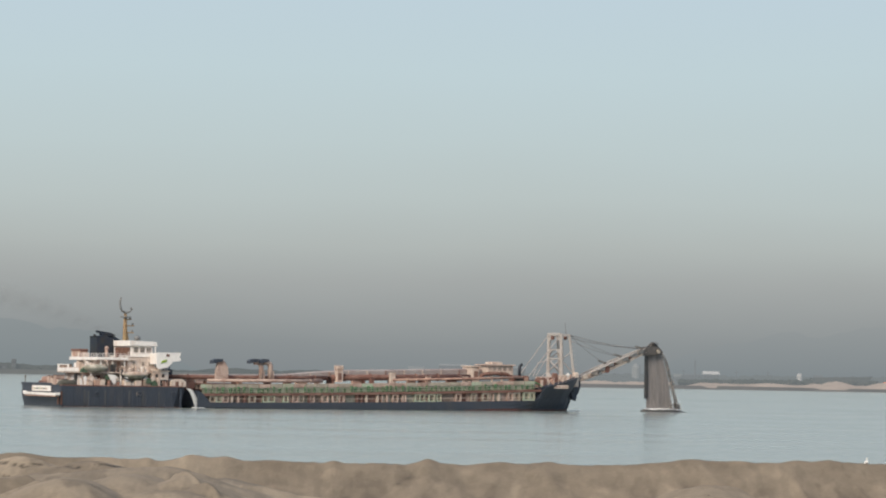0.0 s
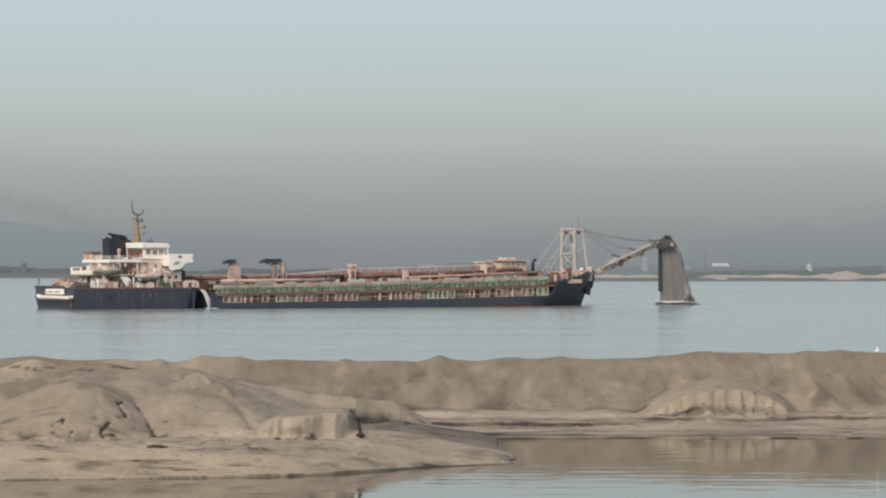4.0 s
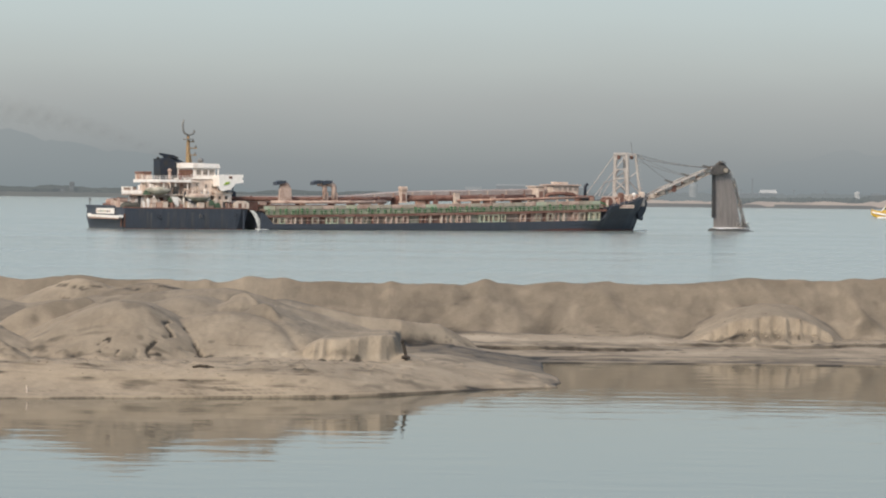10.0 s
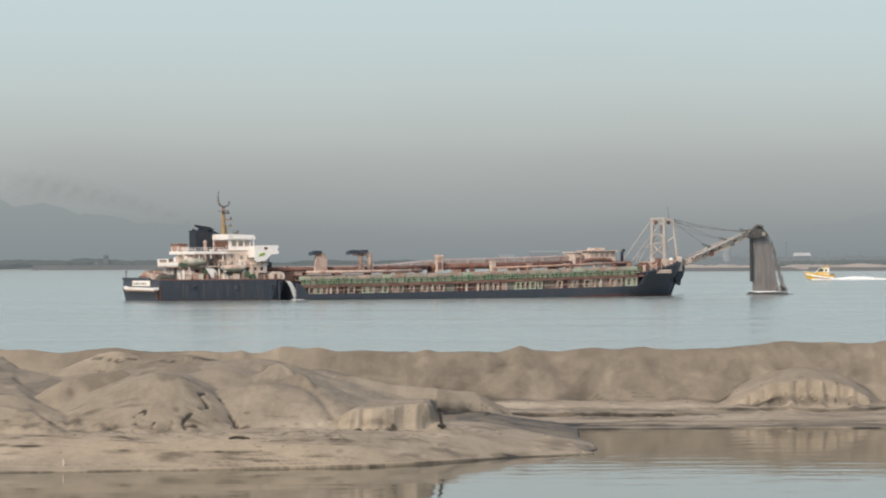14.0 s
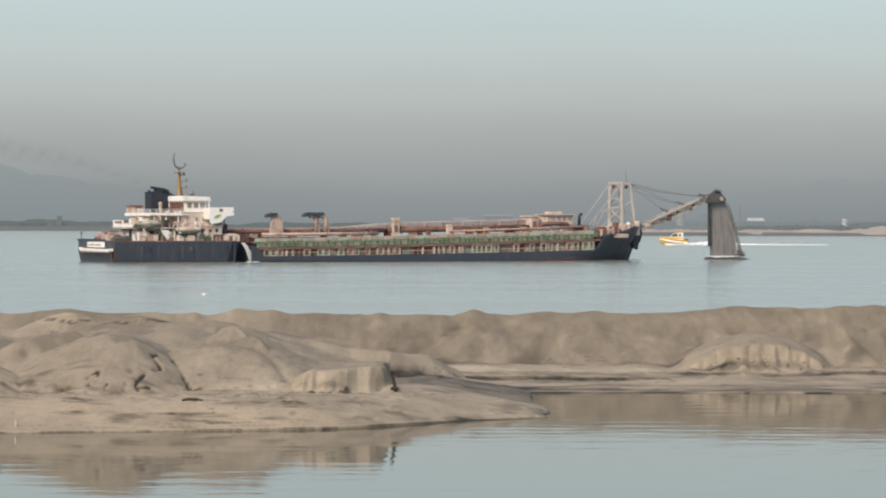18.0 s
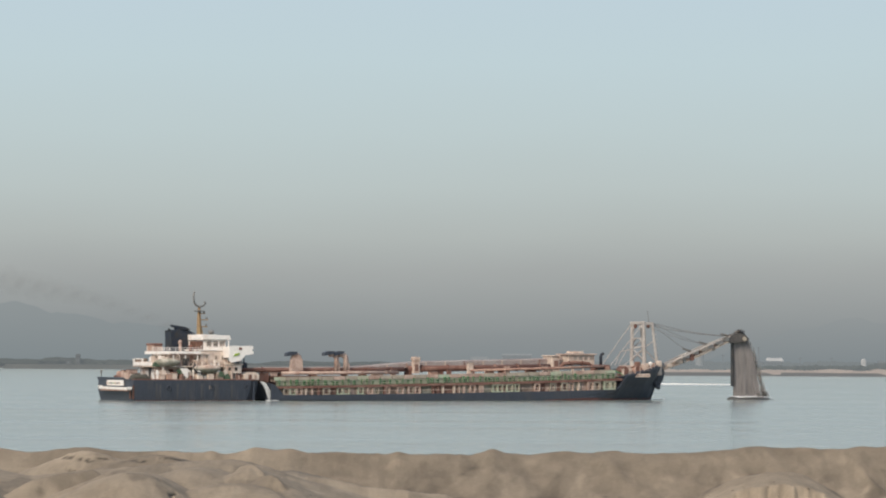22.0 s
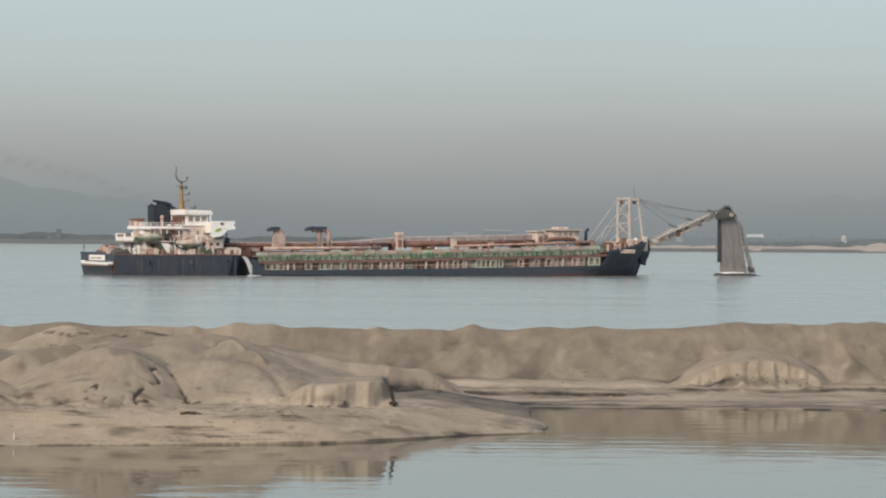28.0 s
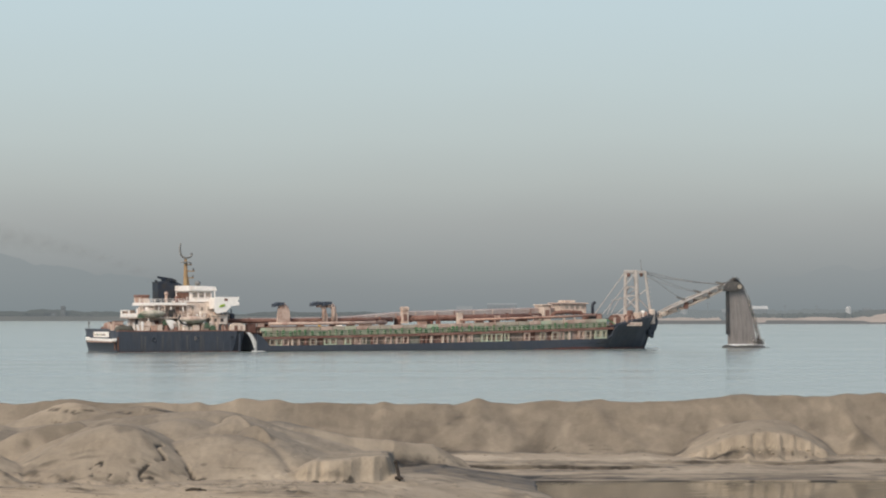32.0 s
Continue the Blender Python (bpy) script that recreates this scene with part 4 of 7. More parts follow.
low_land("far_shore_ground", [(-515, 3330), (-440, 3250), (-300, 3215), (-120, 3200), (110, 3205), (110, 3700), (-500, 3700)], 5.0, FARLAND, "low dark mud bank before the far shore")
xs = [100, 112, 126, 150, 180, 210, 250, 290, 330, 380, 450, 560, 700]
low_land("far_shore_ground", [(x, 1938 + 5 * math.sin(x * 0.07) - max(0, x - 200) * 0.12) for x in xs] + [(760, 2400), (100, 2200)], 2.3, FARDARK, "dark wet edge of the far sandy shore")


def berm(x0, x1, y, z, seed, bumps, label):
    """A long bank of sand with separate mounds on it."""
    s = Shape()
    n = 240
    rows = ((-9, 0.0), (-5, 0.55), (-2, 0.95), (2, 1.0), (12, 0.8), (30, 0.0))
    for k in range(n + 1):
        x = x0 + (x1 - x0) * k / n
        h = z * (0.8 + 0.2 * noise.noise((x * 0.05, seed, 0)) + 0.08 * noise.noise((x * 0.3, seed, 1)))
        h *= min(1, k / 12, (n - k) / 12)
        for cx, up, w in bumps:
            h += up * max(0.0, 1 - abs(x - cx) / w) ** 0.8
        yy = y - max(0, x - 200) * 0.12
        s.v += [(x, yy + dy + 1.5 * noise.noise((x * 0.1, dy, seed)), 1.0 + (h - 1.0) * f if h > 1 else h * f) for dy, f in rows]
    m = len(rows)
    s.f = [(k * m + j, (k + 1) * m + j, (k + 1) * m + j + 1, k * m + j + 1) for k in range(n) for j in range(m - 1)]
    return tagged(part("sand_bank", s, FARSAND, smooth=True), label, "sand bank", kind="structure")


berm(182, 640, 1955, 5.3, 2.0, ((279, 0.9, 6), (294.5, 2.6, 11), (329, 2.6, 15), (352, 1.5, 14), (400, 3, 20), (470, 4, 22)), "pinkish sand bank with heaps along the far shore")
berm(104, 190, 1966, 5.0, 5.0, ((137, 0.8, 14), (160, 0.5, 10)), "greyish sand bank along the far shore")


def far_trees(x0, x1, y0, y1, base, hmin, hmax, count, seed, label, leaves=None, spread=1.0):
    """Woods far off: many leafy clumps of uneven size."""
    rng = random.Random(seed)
    s = Shape()
    for _ in range(count):
        x, y = rng.uniform(x0, x1), rng.uniform(y0, y1)
        h = rng.uniform(hmin, hmax) * (0.75 + 0.5 * noise.noise((x * 0.012, seed, 0)))
        for _ in range(3):
            r = h * rng.uniform(0.28, 0.5)
            c = (x + rng.uniform(-r, r), y + rng.uniform(-r, r), base + h * rng.uniform(0.35, 0.75))
            k = len(s.v)
            s.ball(c, r * rng.uniform(0.9, 1.6) * spread, r, r * rng.uniform(0.7, 1.1), 6, 4)
            for i in range(k, len(s.v)):
                px, py, pz = s.v[i]
                d = 0.25 * r * noise.noise((px * 0.6, py * 0.6, pz * 0.6))
                s.v[i] = (px + d, py, pz + d)
    return tagged(part("tree_line", s, leaves or LEAVES), label, "trees", kind="stuff")


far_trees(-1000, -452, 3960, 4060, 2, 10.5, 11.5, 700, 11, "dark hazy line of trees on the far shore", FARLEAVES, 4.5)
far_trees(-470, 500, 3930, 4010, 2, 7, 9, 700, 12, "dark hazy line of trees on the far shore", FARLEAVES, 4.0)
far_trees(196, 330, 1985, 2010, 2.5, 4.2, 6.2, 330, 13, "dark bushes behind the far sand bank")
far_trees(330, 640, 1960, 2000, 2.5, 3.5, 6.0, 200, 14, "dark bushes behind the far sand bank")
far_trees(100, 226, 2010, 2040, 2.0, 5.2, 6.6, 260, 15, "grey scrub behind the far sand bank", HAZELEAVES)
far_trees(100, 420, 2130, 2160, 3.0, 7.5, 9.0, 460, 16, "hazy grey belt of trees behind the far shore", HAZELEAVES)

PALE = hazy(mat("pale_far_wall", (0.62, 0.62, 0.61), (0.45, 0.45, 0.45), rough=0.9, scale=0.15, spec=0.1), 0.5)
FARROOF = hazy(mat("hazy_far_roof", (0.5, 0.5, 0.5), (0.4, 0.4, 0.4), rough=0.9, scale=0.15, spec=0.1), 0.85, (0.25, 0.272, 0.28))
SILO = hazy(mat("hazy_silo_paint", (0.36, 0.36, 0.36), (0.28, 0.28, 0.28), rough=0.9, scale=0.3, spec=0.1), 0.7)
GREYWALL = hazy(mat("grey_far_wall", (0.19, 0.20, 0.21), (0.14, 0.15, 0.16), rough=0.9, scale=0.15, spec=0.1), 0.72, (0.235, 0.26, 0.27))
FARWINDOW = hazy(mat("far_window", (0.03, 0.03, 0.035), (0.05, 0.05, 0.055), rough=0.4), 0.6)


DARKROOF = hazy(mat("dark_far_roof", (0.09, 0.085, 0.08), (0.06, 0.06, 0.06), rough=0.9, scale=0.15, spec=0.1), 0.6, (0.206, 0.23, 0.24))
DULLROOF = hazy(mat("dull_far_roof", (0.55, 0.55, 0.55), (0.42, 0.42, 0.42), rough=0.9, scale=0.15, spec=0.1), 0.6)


def far_building(x, y, w, d, z, h, wall, roof_h, label, gable=True, bays=5, roof=None):
    b = tagged(new("far_building"), label, "building")
    b.location = (x, y, 0)
    part("wall", Shape().box(0, w, 0, d, 0, z + h), wall, b)
    if gable:
        part("roof", Shape().add([(-0.5, -0.5, z + h), (w + 0.5, -0.5, z + h), (w + 0.5, d + 0.5, z + h), (-0.5, d + 0.5, z + h), (0.0, d / 2, z + h + roof_h), (w, d / 2, z + h + roof_h)],
                                 [(0, 1, 5, 4), (2, 3, 4, 5), (0, 4, 3), (1, 2, 5), (3, 2, 1, 0)]), roof or DULLROOF, b)
    else:
        part("roof", Shape().box(-0.4, w + 0.4, -0.4, d + 0.4, z + h + 0.004, z + h + roof_h), wall, b)
    for k in range(bays):
        x0 = w * (k + 0.3) / bays
        part("window", Shape().box(x0, x0 + w * 0.4 / bays, -0.12, 0.0, z + h * 0.35, z + h * 0.75), GREYWALL if wall is PALE else FARWINDOW, b)
    return b


far_building(217, 2050, 11, 10, 6.0, 4.2, GREYWALL, 2.2, "long grey shed with a white roof on the far shore", True, 5, PALE)
far_building(193, 2010, 13, 9, 4.0, 3.4, GREYWALL, 0.5, "low grey shed on the far shore", False)
far_building(196, 2045, 5, 6, 5.0, 4.5, SILO, 0.6, "small pale block on the far shore", False, 3)
far_building(204, 2060, 12, 8, 5.0, 4.2, GREYWALL, 1.0, "grey shed on the far shore", True, 5, GREYWALL)
far_building(-546, 3960, 26, 8, 4, 6.5, DARKROOF, 1, "small grey block among far trees", False, 3)
far_building(-513, 3950, 5.5, 8, 4, 12, DARKROOF, 3.0, "dark tower-like house among far trees", True, 2, DARKROOF)
far_building(62, 3980, 40, 12, 4, 16, GREYWALL, 2, "hazy grey warehouse on the far shore", True, 6, FARROOF)
far_building(20, 3985, 22, 12, 4, 13, FARROOF, 1, "hazy pale block on the far shore", False, 4)
far_building(150, 3985, 30, 12, 4, 14, GREYWALL, 2, "hazy pale block on the far shore", True, 4, FARROOF)
chim = tagged(new("chimney"), "thin grey factory chimney on the far shore", "chimney")
part("shaft", Shape().tube([(211, 2050, 0), (211, 2050, 19.6)], [0.75, 0.5], 8), GREYWALL, chim)
part("rim", Shape().tube([(211, 2050, 19.6), (211, 2050, 20.1)], 0.65, 8), GREYWALL, chim)
silo = tagged(new("silo"), "pale storage silo on the far shore", "silo")
part("drum", Shape().tube([(173.5, 2100, 0), (173.5, 2100, 14.5)], 2.7, 14), SILO, silo)
part("cone_roof", Shape().tube([(173.5, 2100, 14.5), (173.5, 2100, 16.6), (173.5, 2100, 17.6)], [2.8, 1.2, 0.3], 14), SILO, silo)
part("pipe", Shape().tube([(176.6, 2099, 2), (176.6, 2099, 16)], 0.3, 6), GREYWALL, silo)
tank = tagged(new("dome_tank"), "white domed tank behind the far trees", "tank")
part("wall", Shape().tube([(284.3, 2050, 0), (284.3, 2050, 10.2)], 2.0, 14), PALE, tank)
part("dome", Shape().ball((284.3, 2050, 10.2), 2.0, 2.0, 1.9, 12, 8), PALE, tank, smooth=True)
moored = tagged(new("moored_barge"), "long dark barge moored behind the far sand heaps", "barge")
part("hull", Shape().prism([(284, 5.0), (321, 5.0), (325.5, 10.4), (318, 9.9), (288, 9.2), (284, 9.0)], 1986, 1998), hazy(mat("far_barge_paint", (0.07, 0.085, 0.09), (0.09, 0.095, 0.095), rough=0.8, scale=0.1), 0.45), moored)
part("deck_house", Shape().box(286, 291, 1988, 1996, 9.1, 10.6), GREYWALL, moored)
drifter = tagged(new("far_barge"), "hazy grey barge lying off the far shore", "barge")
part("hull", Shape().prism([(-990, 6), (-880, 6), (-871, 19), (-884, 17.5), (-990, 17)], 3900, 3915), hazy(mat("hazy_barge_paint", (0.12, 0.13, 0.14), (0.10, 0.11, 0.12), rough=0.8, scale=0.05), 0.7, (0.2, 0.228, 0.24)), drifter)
part("deck_house", Shape().box(-988, -972, 3902, 3912, 17, 22), GREYWALL, drifter)
RIG = hazy(mat("far_orange_paint", (0.75, 0.22, 0.08), (0.6, 0.2, 0.1), rough=0.7, scale=0.3), 0.35)
digger = tagged(new("excavator"), "faded orange excavator working on the far sand bank", "excavator")
part("tracks", Shape().box(327.5, 332.5, 1957, 1960, 4.2, 5.4, 0.3), FARDARK, digger)
part("body", Shape().box(327.8, 331.8, 1957.2, 1959.8, 5.4, 6.8, 0.3), RIG, digger)
part("cab", Shape().box(330.6, 332.2, 1957, 1958.6, 6.8, 8.2, 0.2), RIG, digger)
part("arm", Shape().tube([(332, 1958, 6.2), (335, 1958, 8.4), (337.6, 1958, 5.8)], [0.5, 0.45, 0.3], 6), RIG, digger)
truck = tagged(new("dump_truck"), "dark dump truck on the far sand bank", "truck")
part("body", Shape().prism([(339.5, 5.6), (346.5, 5.6), (347.2, 7.8), (339.2, 7.4)], 1955, 1958), FARDARK, truck)
part("cab", Shape().box(347.4, 349.6, 1955.2, 1957.8, 5.4, 7.4, 0.2), FARDARK, truck)
for x in (341, 343, 348.4):
    part("wheel", Shape().tube([(x, 1954.9, 5.2), (x, 1955.5, 5.2)], 0.75, 10), FARDARK, truck)
pole = tagged(new("power_pole"), "thin pole on the far shore", "pole")
part("shaft", Shape().tube([(186, 2050, 0), (186, 2050, 15)], 0.3, 6), GREYWALL, pole)
part("arm", Shape().tube([(184.6, 2050, 14), (187.4, 2050, 14)], 0.2, 5), GREYWALL, pole)
for x in (203, 240, 262):
    copy_thing(pole, pose(x - 186, 0, -2))
# ---- the sand carrier: x towards the bow, -y starboard, z from the waterline ----
ship = tagged(new("sand_carrier"), "black-hulled sand carrier with white aft house and forward discharge boom", "ship")


def sheer(x):
    d = np.clip(x + 21, 0, 80)
    return 1.0 + 0.0066 * d + 0.000153 * d * d


def midline(x):
    return sheer(x) + 1.4 + 0.008 * max(0, x + 21)


def railline(x):
    return midline(x) + 1.35


# aft hull: flat transom, upright sides, rounded forward end at the notch
s = Shape()
rings = []
for z, stern, bow, half in ((-1.2, -49.2, -27.4, 8.2), (-0.2, -49.75, -26.9, 8.5), (0.4, -49.85, -26.7, 8.55), (2.0, -50.25, -26.2, 8.6), (3.55, -50.15, -25.9, 8.6)):
    c, nose = 0.45, 2.4
    ring = [(stern, -half + c, z), (stern + c * 0.3, -half + c * 0.3, z), (stern + c, -half, z), (-40, -half, z), (bow - nose, -half, z), (bow - nose * 0.3, -half * 0.88, z), (bow, -half * 0.6, z)]
    rings.append(ring + [(x, -y, z) for x, y, z in reversed(ring)])
aft_hull = part("aft_hull", s.loft(rings), HULL, ship, "black steel aft hull streaked with rust")
part("boot_stripe", Shape().plan([(-49.4, -8.62), (-28, -8.62), (-28, -8.3), (-49.4, -8.3)], -0.2, 0.12), BOOT, aft_hull, "worn red waterline band")
part("transom_bulwark", Shape().box(-50.25, -50.1, -5.4, 8.4, 3.55, 3.85), HULL, aft_hull)
part("bulwark", Shape().prism([(-50.1, 3.55), (-40, 3.55), (-40, 3.6), (-50.1, 3.95)], 8.45, 8.6), HULL, aft_hull)
part("bulwark_rail", Shape().tube([(-50.0, -8.5, 3.6), (-45.2, -8.55, 3.58), (-27.5, -8.55, 3.62)], 0.11), RUST, aft_hull, "rust-brown capping rail")
part("bulwark_rail", Shape().tube([(-50.2, -8.3, 3.6), (-50.2, -5.4, 3.62), (-50.2, -5.0, 3.9), (-50.2, 8.4, 3.9)], 0.09), HULL, aft_hull)
part("deck", Shape().box(-49.6, -27.6, -8.1, 8.1, 3.4, 3.6), DECK, aft_hull, "red-oxide steel deck")
part("corner_guard", Shape().box(-49.9, -49.6, -8.68, -8.55, 0.35, 2.6).box(-50.28, -50.18, -8.5, -8.0, 0.4, 2.2), DECK, aft_hull, "rust-brown chafing plate on the quarter")
# stern shelf and name board across the transom
strake = part("stern_shelf", Shape().loft([[(-50.9, y, z), (-50.9, y, z + 0.42), (-50.15, y, z + 0.42), (-50.15, y, z)] for y, z in ((6.0, 2.1), (5.6, 1.95), (-8.4, 1.85), (-9.0, 1.95))]), WHITE, aft_hull, "white shelf along the transom")
part("shelf_edge", Shape().box(-50.86, -50.2, -8.6, 5.4, 1.68, 1.846), ORANGE, strake)
board = part("name_board", Shape().box(-50.48, -50.3, -5.4, 2.9, 2.55, 3.48, 0.04), WHITE, aft_hull, "white board with worn coloured lettering across the transom")
for k, m in enumerate((CREAM, PALEGREEN, GREY, PALEGREEN, CREAM, GREY, PINK)):
    part("letter_bar", Shape().box(-50.52, -50.48, 2.2 - k * 1.02, 2.9 - k * 1.02, 2.8, 3.12), m, board)
part("tarpaulin", Shape().loft([[(x, -8.2, 3.4), (x, -8.5, 3.4 + h * 0.5), (x, -8.1, 3.4 + h), (x, -6.6, 3.4 + h * 0.96), (x, -5.8, 3.4)] for x, h in ((-49.9, 0.3), (-49.5, 1.0), (-48.7, 1.25), (-47.9, 1.05), (-47.2, 1.2), (-46.7, 0.35))]), mat("grey_canvas", (0.10, 0.095, 0.08), (0.055, 0.055, 0.045), rough=0.9, scale=2), aft_hull, "dark grey-brown tarpaulin over gear on the quarter", True)
rib = part("fender", Shape().prism([(-0.16, 0.15), (0.16, 0.15), (0.16, 3.3), (-0.16, 3.3)], -8.66, -8.5), HULL, aft_hull, "upright black rubbing fender")
rib.matrix_basis = pose(-47.4, 0, 0)
for k in range(1, 14):
    again(rib, pose(-47.4 + 1.5 * k + random.uniform(-0.25, 0.25), random.uniform(-0.03, 0.02), random.uniform(-0.12, 0.0)), aft_hull)
tyre = Shape()
ring = [(0.33 + 0.11 * math.cos(a), 0.11 * math.sin(a)) for a in [k * math.tau / 6 for k in range(6)]]
for k in range(12):
    t0, t1 = k * math.tau / 12, (k + 1) * math.tau / 12
    tyre.add([(r * math.cos(t), y, r * math.sin(t)) for t in (t0, t1) for r, y in ring], [(i, (i + 1) % 6, 6 + (i + 1) % 6, 6 + i) for i in range(6)])
tyre0 = part("tyre_fender", tyre, HULL, aft_hull, "hanging rubber tyre")
tyre0.matrix_basis = pose(-43.4, -8.74, 2.2)
for x, z in ((-35.6, 2.3), (-29.2, 2.4)):
    again(tyre0, pose(x, -8.74, z), aft_hull)
STREAK = mat("pale_streak", (0.088, 0.093, 0.10), (0.055, 0.058, 0.066), rough=0.8, scale=2.0, stretch=(1, 1, 0.2))
streak = part("rust_streak", Shape().prism([(-0.12, 0.3), (0.10, 0.5), (0.17, 2.9), (-0.15, 2.95)], -8.66, -8.59), STREAK, aft_hull, "pale drip streak")
streak.matrix_basis = pose(-45.6, 0, 0)
for x in (-44.9, -41.8, -37.4, -34.9, -31.9):
    again(streak, pose(x, 0, random.uniform(-0.3, 0.1)), aft_hull)
part("draught_mark", Shape().box(-36.05, -35.5, -8.66, -8.6, 2.0, 2.6), PALECREAM, aft_hull, "worn pale mark on the side")

# barge hull, with sheer and a flared bow
def bow_x(x):
    """The fore end reaches further out towards the stem."""
    return x + 1.35 * float(smoothstep(41, 50, x))


s = Shape()
rings = []
stations = [-23.4, -22.6, -21.2, -10, 0, 10, 20, 28, 34, 38, 40.5, 41.2, 41.8, 42.5, 43.5, 45, 47, 49, 50.5, 51.8, 52.8]
for x in stations:
    fc = float(smoothstep(40.6, 42.4, x))
    top = float(sheer(x)) * (1 - fc) + (4.45 + 0.25 * (x - 42.5) * 0.92) * fc
    if x < -22:
        top = 2.6 if x > -23 else 3.0
    taper_top = 9.0 * (1 - max(0, (x - 41) / 12.4) ** 2.2) if x > 41 else 9.0
    taper_wl = 9.0 * (1 - max(0, (x - 35) / 15.6) ** 1.8) if x > 35 else 9.0
    keel_x = min(x, 50.2 + max(0, x - 50.2) * 0.02)
    low = -1.2 if x > -21 else 0.2
    wt, ww = max(taper_top, 0.35), max(taper_wl, 0.08)
    mid = (wt + ww) / 2 * (0.95 if x > 45 else 1)
    x1, x2 = min(x, 50.2 + (x - 50.2) * 0.6) if x > 50.2 else x, min(x, 50.2 + (x - 50.2) * 0.93) if x > 50.2 else x
    keel_x, x1, x2, xt = bow_x(keel_x), bow_x(x1), bow_x(x2), bow_x(x)
    rings.append([(keel_x, -ww * 0.9, low), (keel_x, -ww, 0.1), (x1, -(ww * 0.55 + wt * 0.45), top * 0.5), (x2, -(ww * 0.12 + wt * 0.88), top * 0.85), (xt, -wt, top),
                  (xt, wt, top), (x2, ww * 0.12 + wt * 0.88, top * 0.85), (x1, ww * 0.55 + wt * 0.45, top * 0.5), (keel_x, ww, 0.1), (keel_x, ww * 0.9, low)])
hull = part("barge_hull", s.loft(rings), HULL, ship, "long black hopper hull with a raised flared bow")
rail = Shape()
rail.tube([(41.0, -8.7, 4.15), (42.6, -8.6, 4.55), (45, -7.8, 5.1), (48, -5.6, 5.85), (50.5, -3.2, 6.5), (52.6, -0.5, 6.9), (52.6, 0.5, 6.9), (50.5, 3.2, 6.5), (48, 5.6, 5.85), (45, 7.8, 5.1)], 0.1)
rail.v = [(bow_x(x), y, z) for x, y, z in rail.v]
part("bow_rail", rail, HULL, hull)
bw = Shape()
ps = [(47.6, -5.95, 5.7), (49.4, -4.3, 6.15), (51.2, -2.4, 6.55), (52.75, -0.35, 6.85), (52.75, 0.35, 6.85), (51.2, 2.4, 6.55), (49.4, 4.3, 6.15), (47.6, 5.95, 5.7)]
bw.add([(x, y, z) for x, y, z in ps] + [(x, y, z - 0.9) for x, y, z in ps] + [(x - 0.25, y * 0.93, z) for x, y, z in ps] + [(x - 0.25, y * 0.93, z - 0.9) for x, y, z in ps],
       [(i, i + 1, i + 9, i + 8) for i in range(7)] + [(i + 16, i + 24, i + 25, i + 17) for i in range(7)] + [(i, i + 16, i + 17, i + 1) for i in range(7)])
bw.v = [(bow_x(x), y, z) for x, y, z in bw.v]
part("bow_bulwark", bw, HULL, hull)
bt = []
for x in (26, 30, 34, 36, 38, 40, 42, 44, 46, 48, 49.4, 50.3):
    ww = 9.0 * (1 - max(0, (x - 35) / 15.6) ** 1.8) if x > 35 else 9.0
    h = 0.5 * min(1.0, (x - 25) / 8)
    x = bow_x(x)
    bt.append([(x, -max(ww, 0.1) - 0.05, -0.3), (x, -max(ww, 0.1) - 0.16, h * 0.8), (x, -max(ww, 0.1) + 0.2, h), (x, -max(ww, 0.1) + 0.2, -0.3)])
part("boot_stripe", Shape().loft(bt), BOOT, hull, "worn red boot-top at the bow")
anchor = Shape().tube([(51.0, -1.9, 5.3), (51.3, -1.6, 3.1)], 0.3).tube([(50.5, -2.3, 3.6), (50.8, -2.2, 2.5), (51.5, -1.6, 2.3), (52.2, -0.9, 3.3)], [0.25, 0.42, 0.42, 0.25])
anchor.prism([(50.6, 2.6), (51.6, 2.3), (52.5, 3.6), (52.9, 5.0), (52.6, 5.8), (51.2, 5.6)], -1.5, -0.3)
anchor.v = [(bow_x(x) - 0.2, y, z) for x, y, z in anchor.v]
part("anchor", anchor, HULL, hull, "black bower anchor in its deep pocket")
part("forecastle_deck", Shape().plan([(41, -8.2), (44, -7.9), (47.6, -6.2), (51, -3.3), (53, -0.6), (53, 0.6), (50, 3.3), (47, 6.2), (44, 7.9), (41, 8.2)], 4.3, 4.52), DECK, hull, "red-oxide forecastle deck")
part("side_deck", Shape().plan([(-21, -8.9), (33, -8.9), (33, -7.2), (-21, -7.2)], 0.8, 1.02), DECK, hull, "narrow rusty side deck")

def fore(o, y):
    """Sets a piece of the fore ship, drawn to a shorter plan, at its true station; y: how far it stands from the midline."""
    o.matrix_basis = Matrix.Translation((0.2 + 0.175 * (y + 8.3), 0, 0)) @ Matrix.Diagonal((1.066, 1, 1, 1))


# hopper: rusty side wall in plates, stanchions, walkway and green rail
hopper = part("hopper_body", Shape().box(-20.8, 41.5, -6.9, 6.9, 0.9, 4.3), RUST, ship, "rust-brown cargo hopper")
N = 27
for k in range(N):
    x0, x1 = -21.5 + k * 62.5 / N, -21.5 + (k + 1) * 62.5 / N - 0.06
    z0, z1 = sheer((x0 + x1) / 2) - 0.15, midline((x0 + x1) / 2) - 0.08
    part("side_plate", Shape().box(x0, x1, -8.05, -7.9, z0, z1), random.choice((PINK, RUST, RUST, SHADE, OLIVE)) if k > 2 else SHADE, hopper)
part("hopper_edge", Shape().loft([[(x, -8.75, midline(x) - 0.28), (x, -8.75, midline(x) + 0.12), (x, -7.8, midline(x) + 0.12), (x, -7.8, midline(x) - 0.28)] for x in [-22.3 + 2 * k for k in range(33)]]), RUST, hopper, "heavy rusted edge girder")
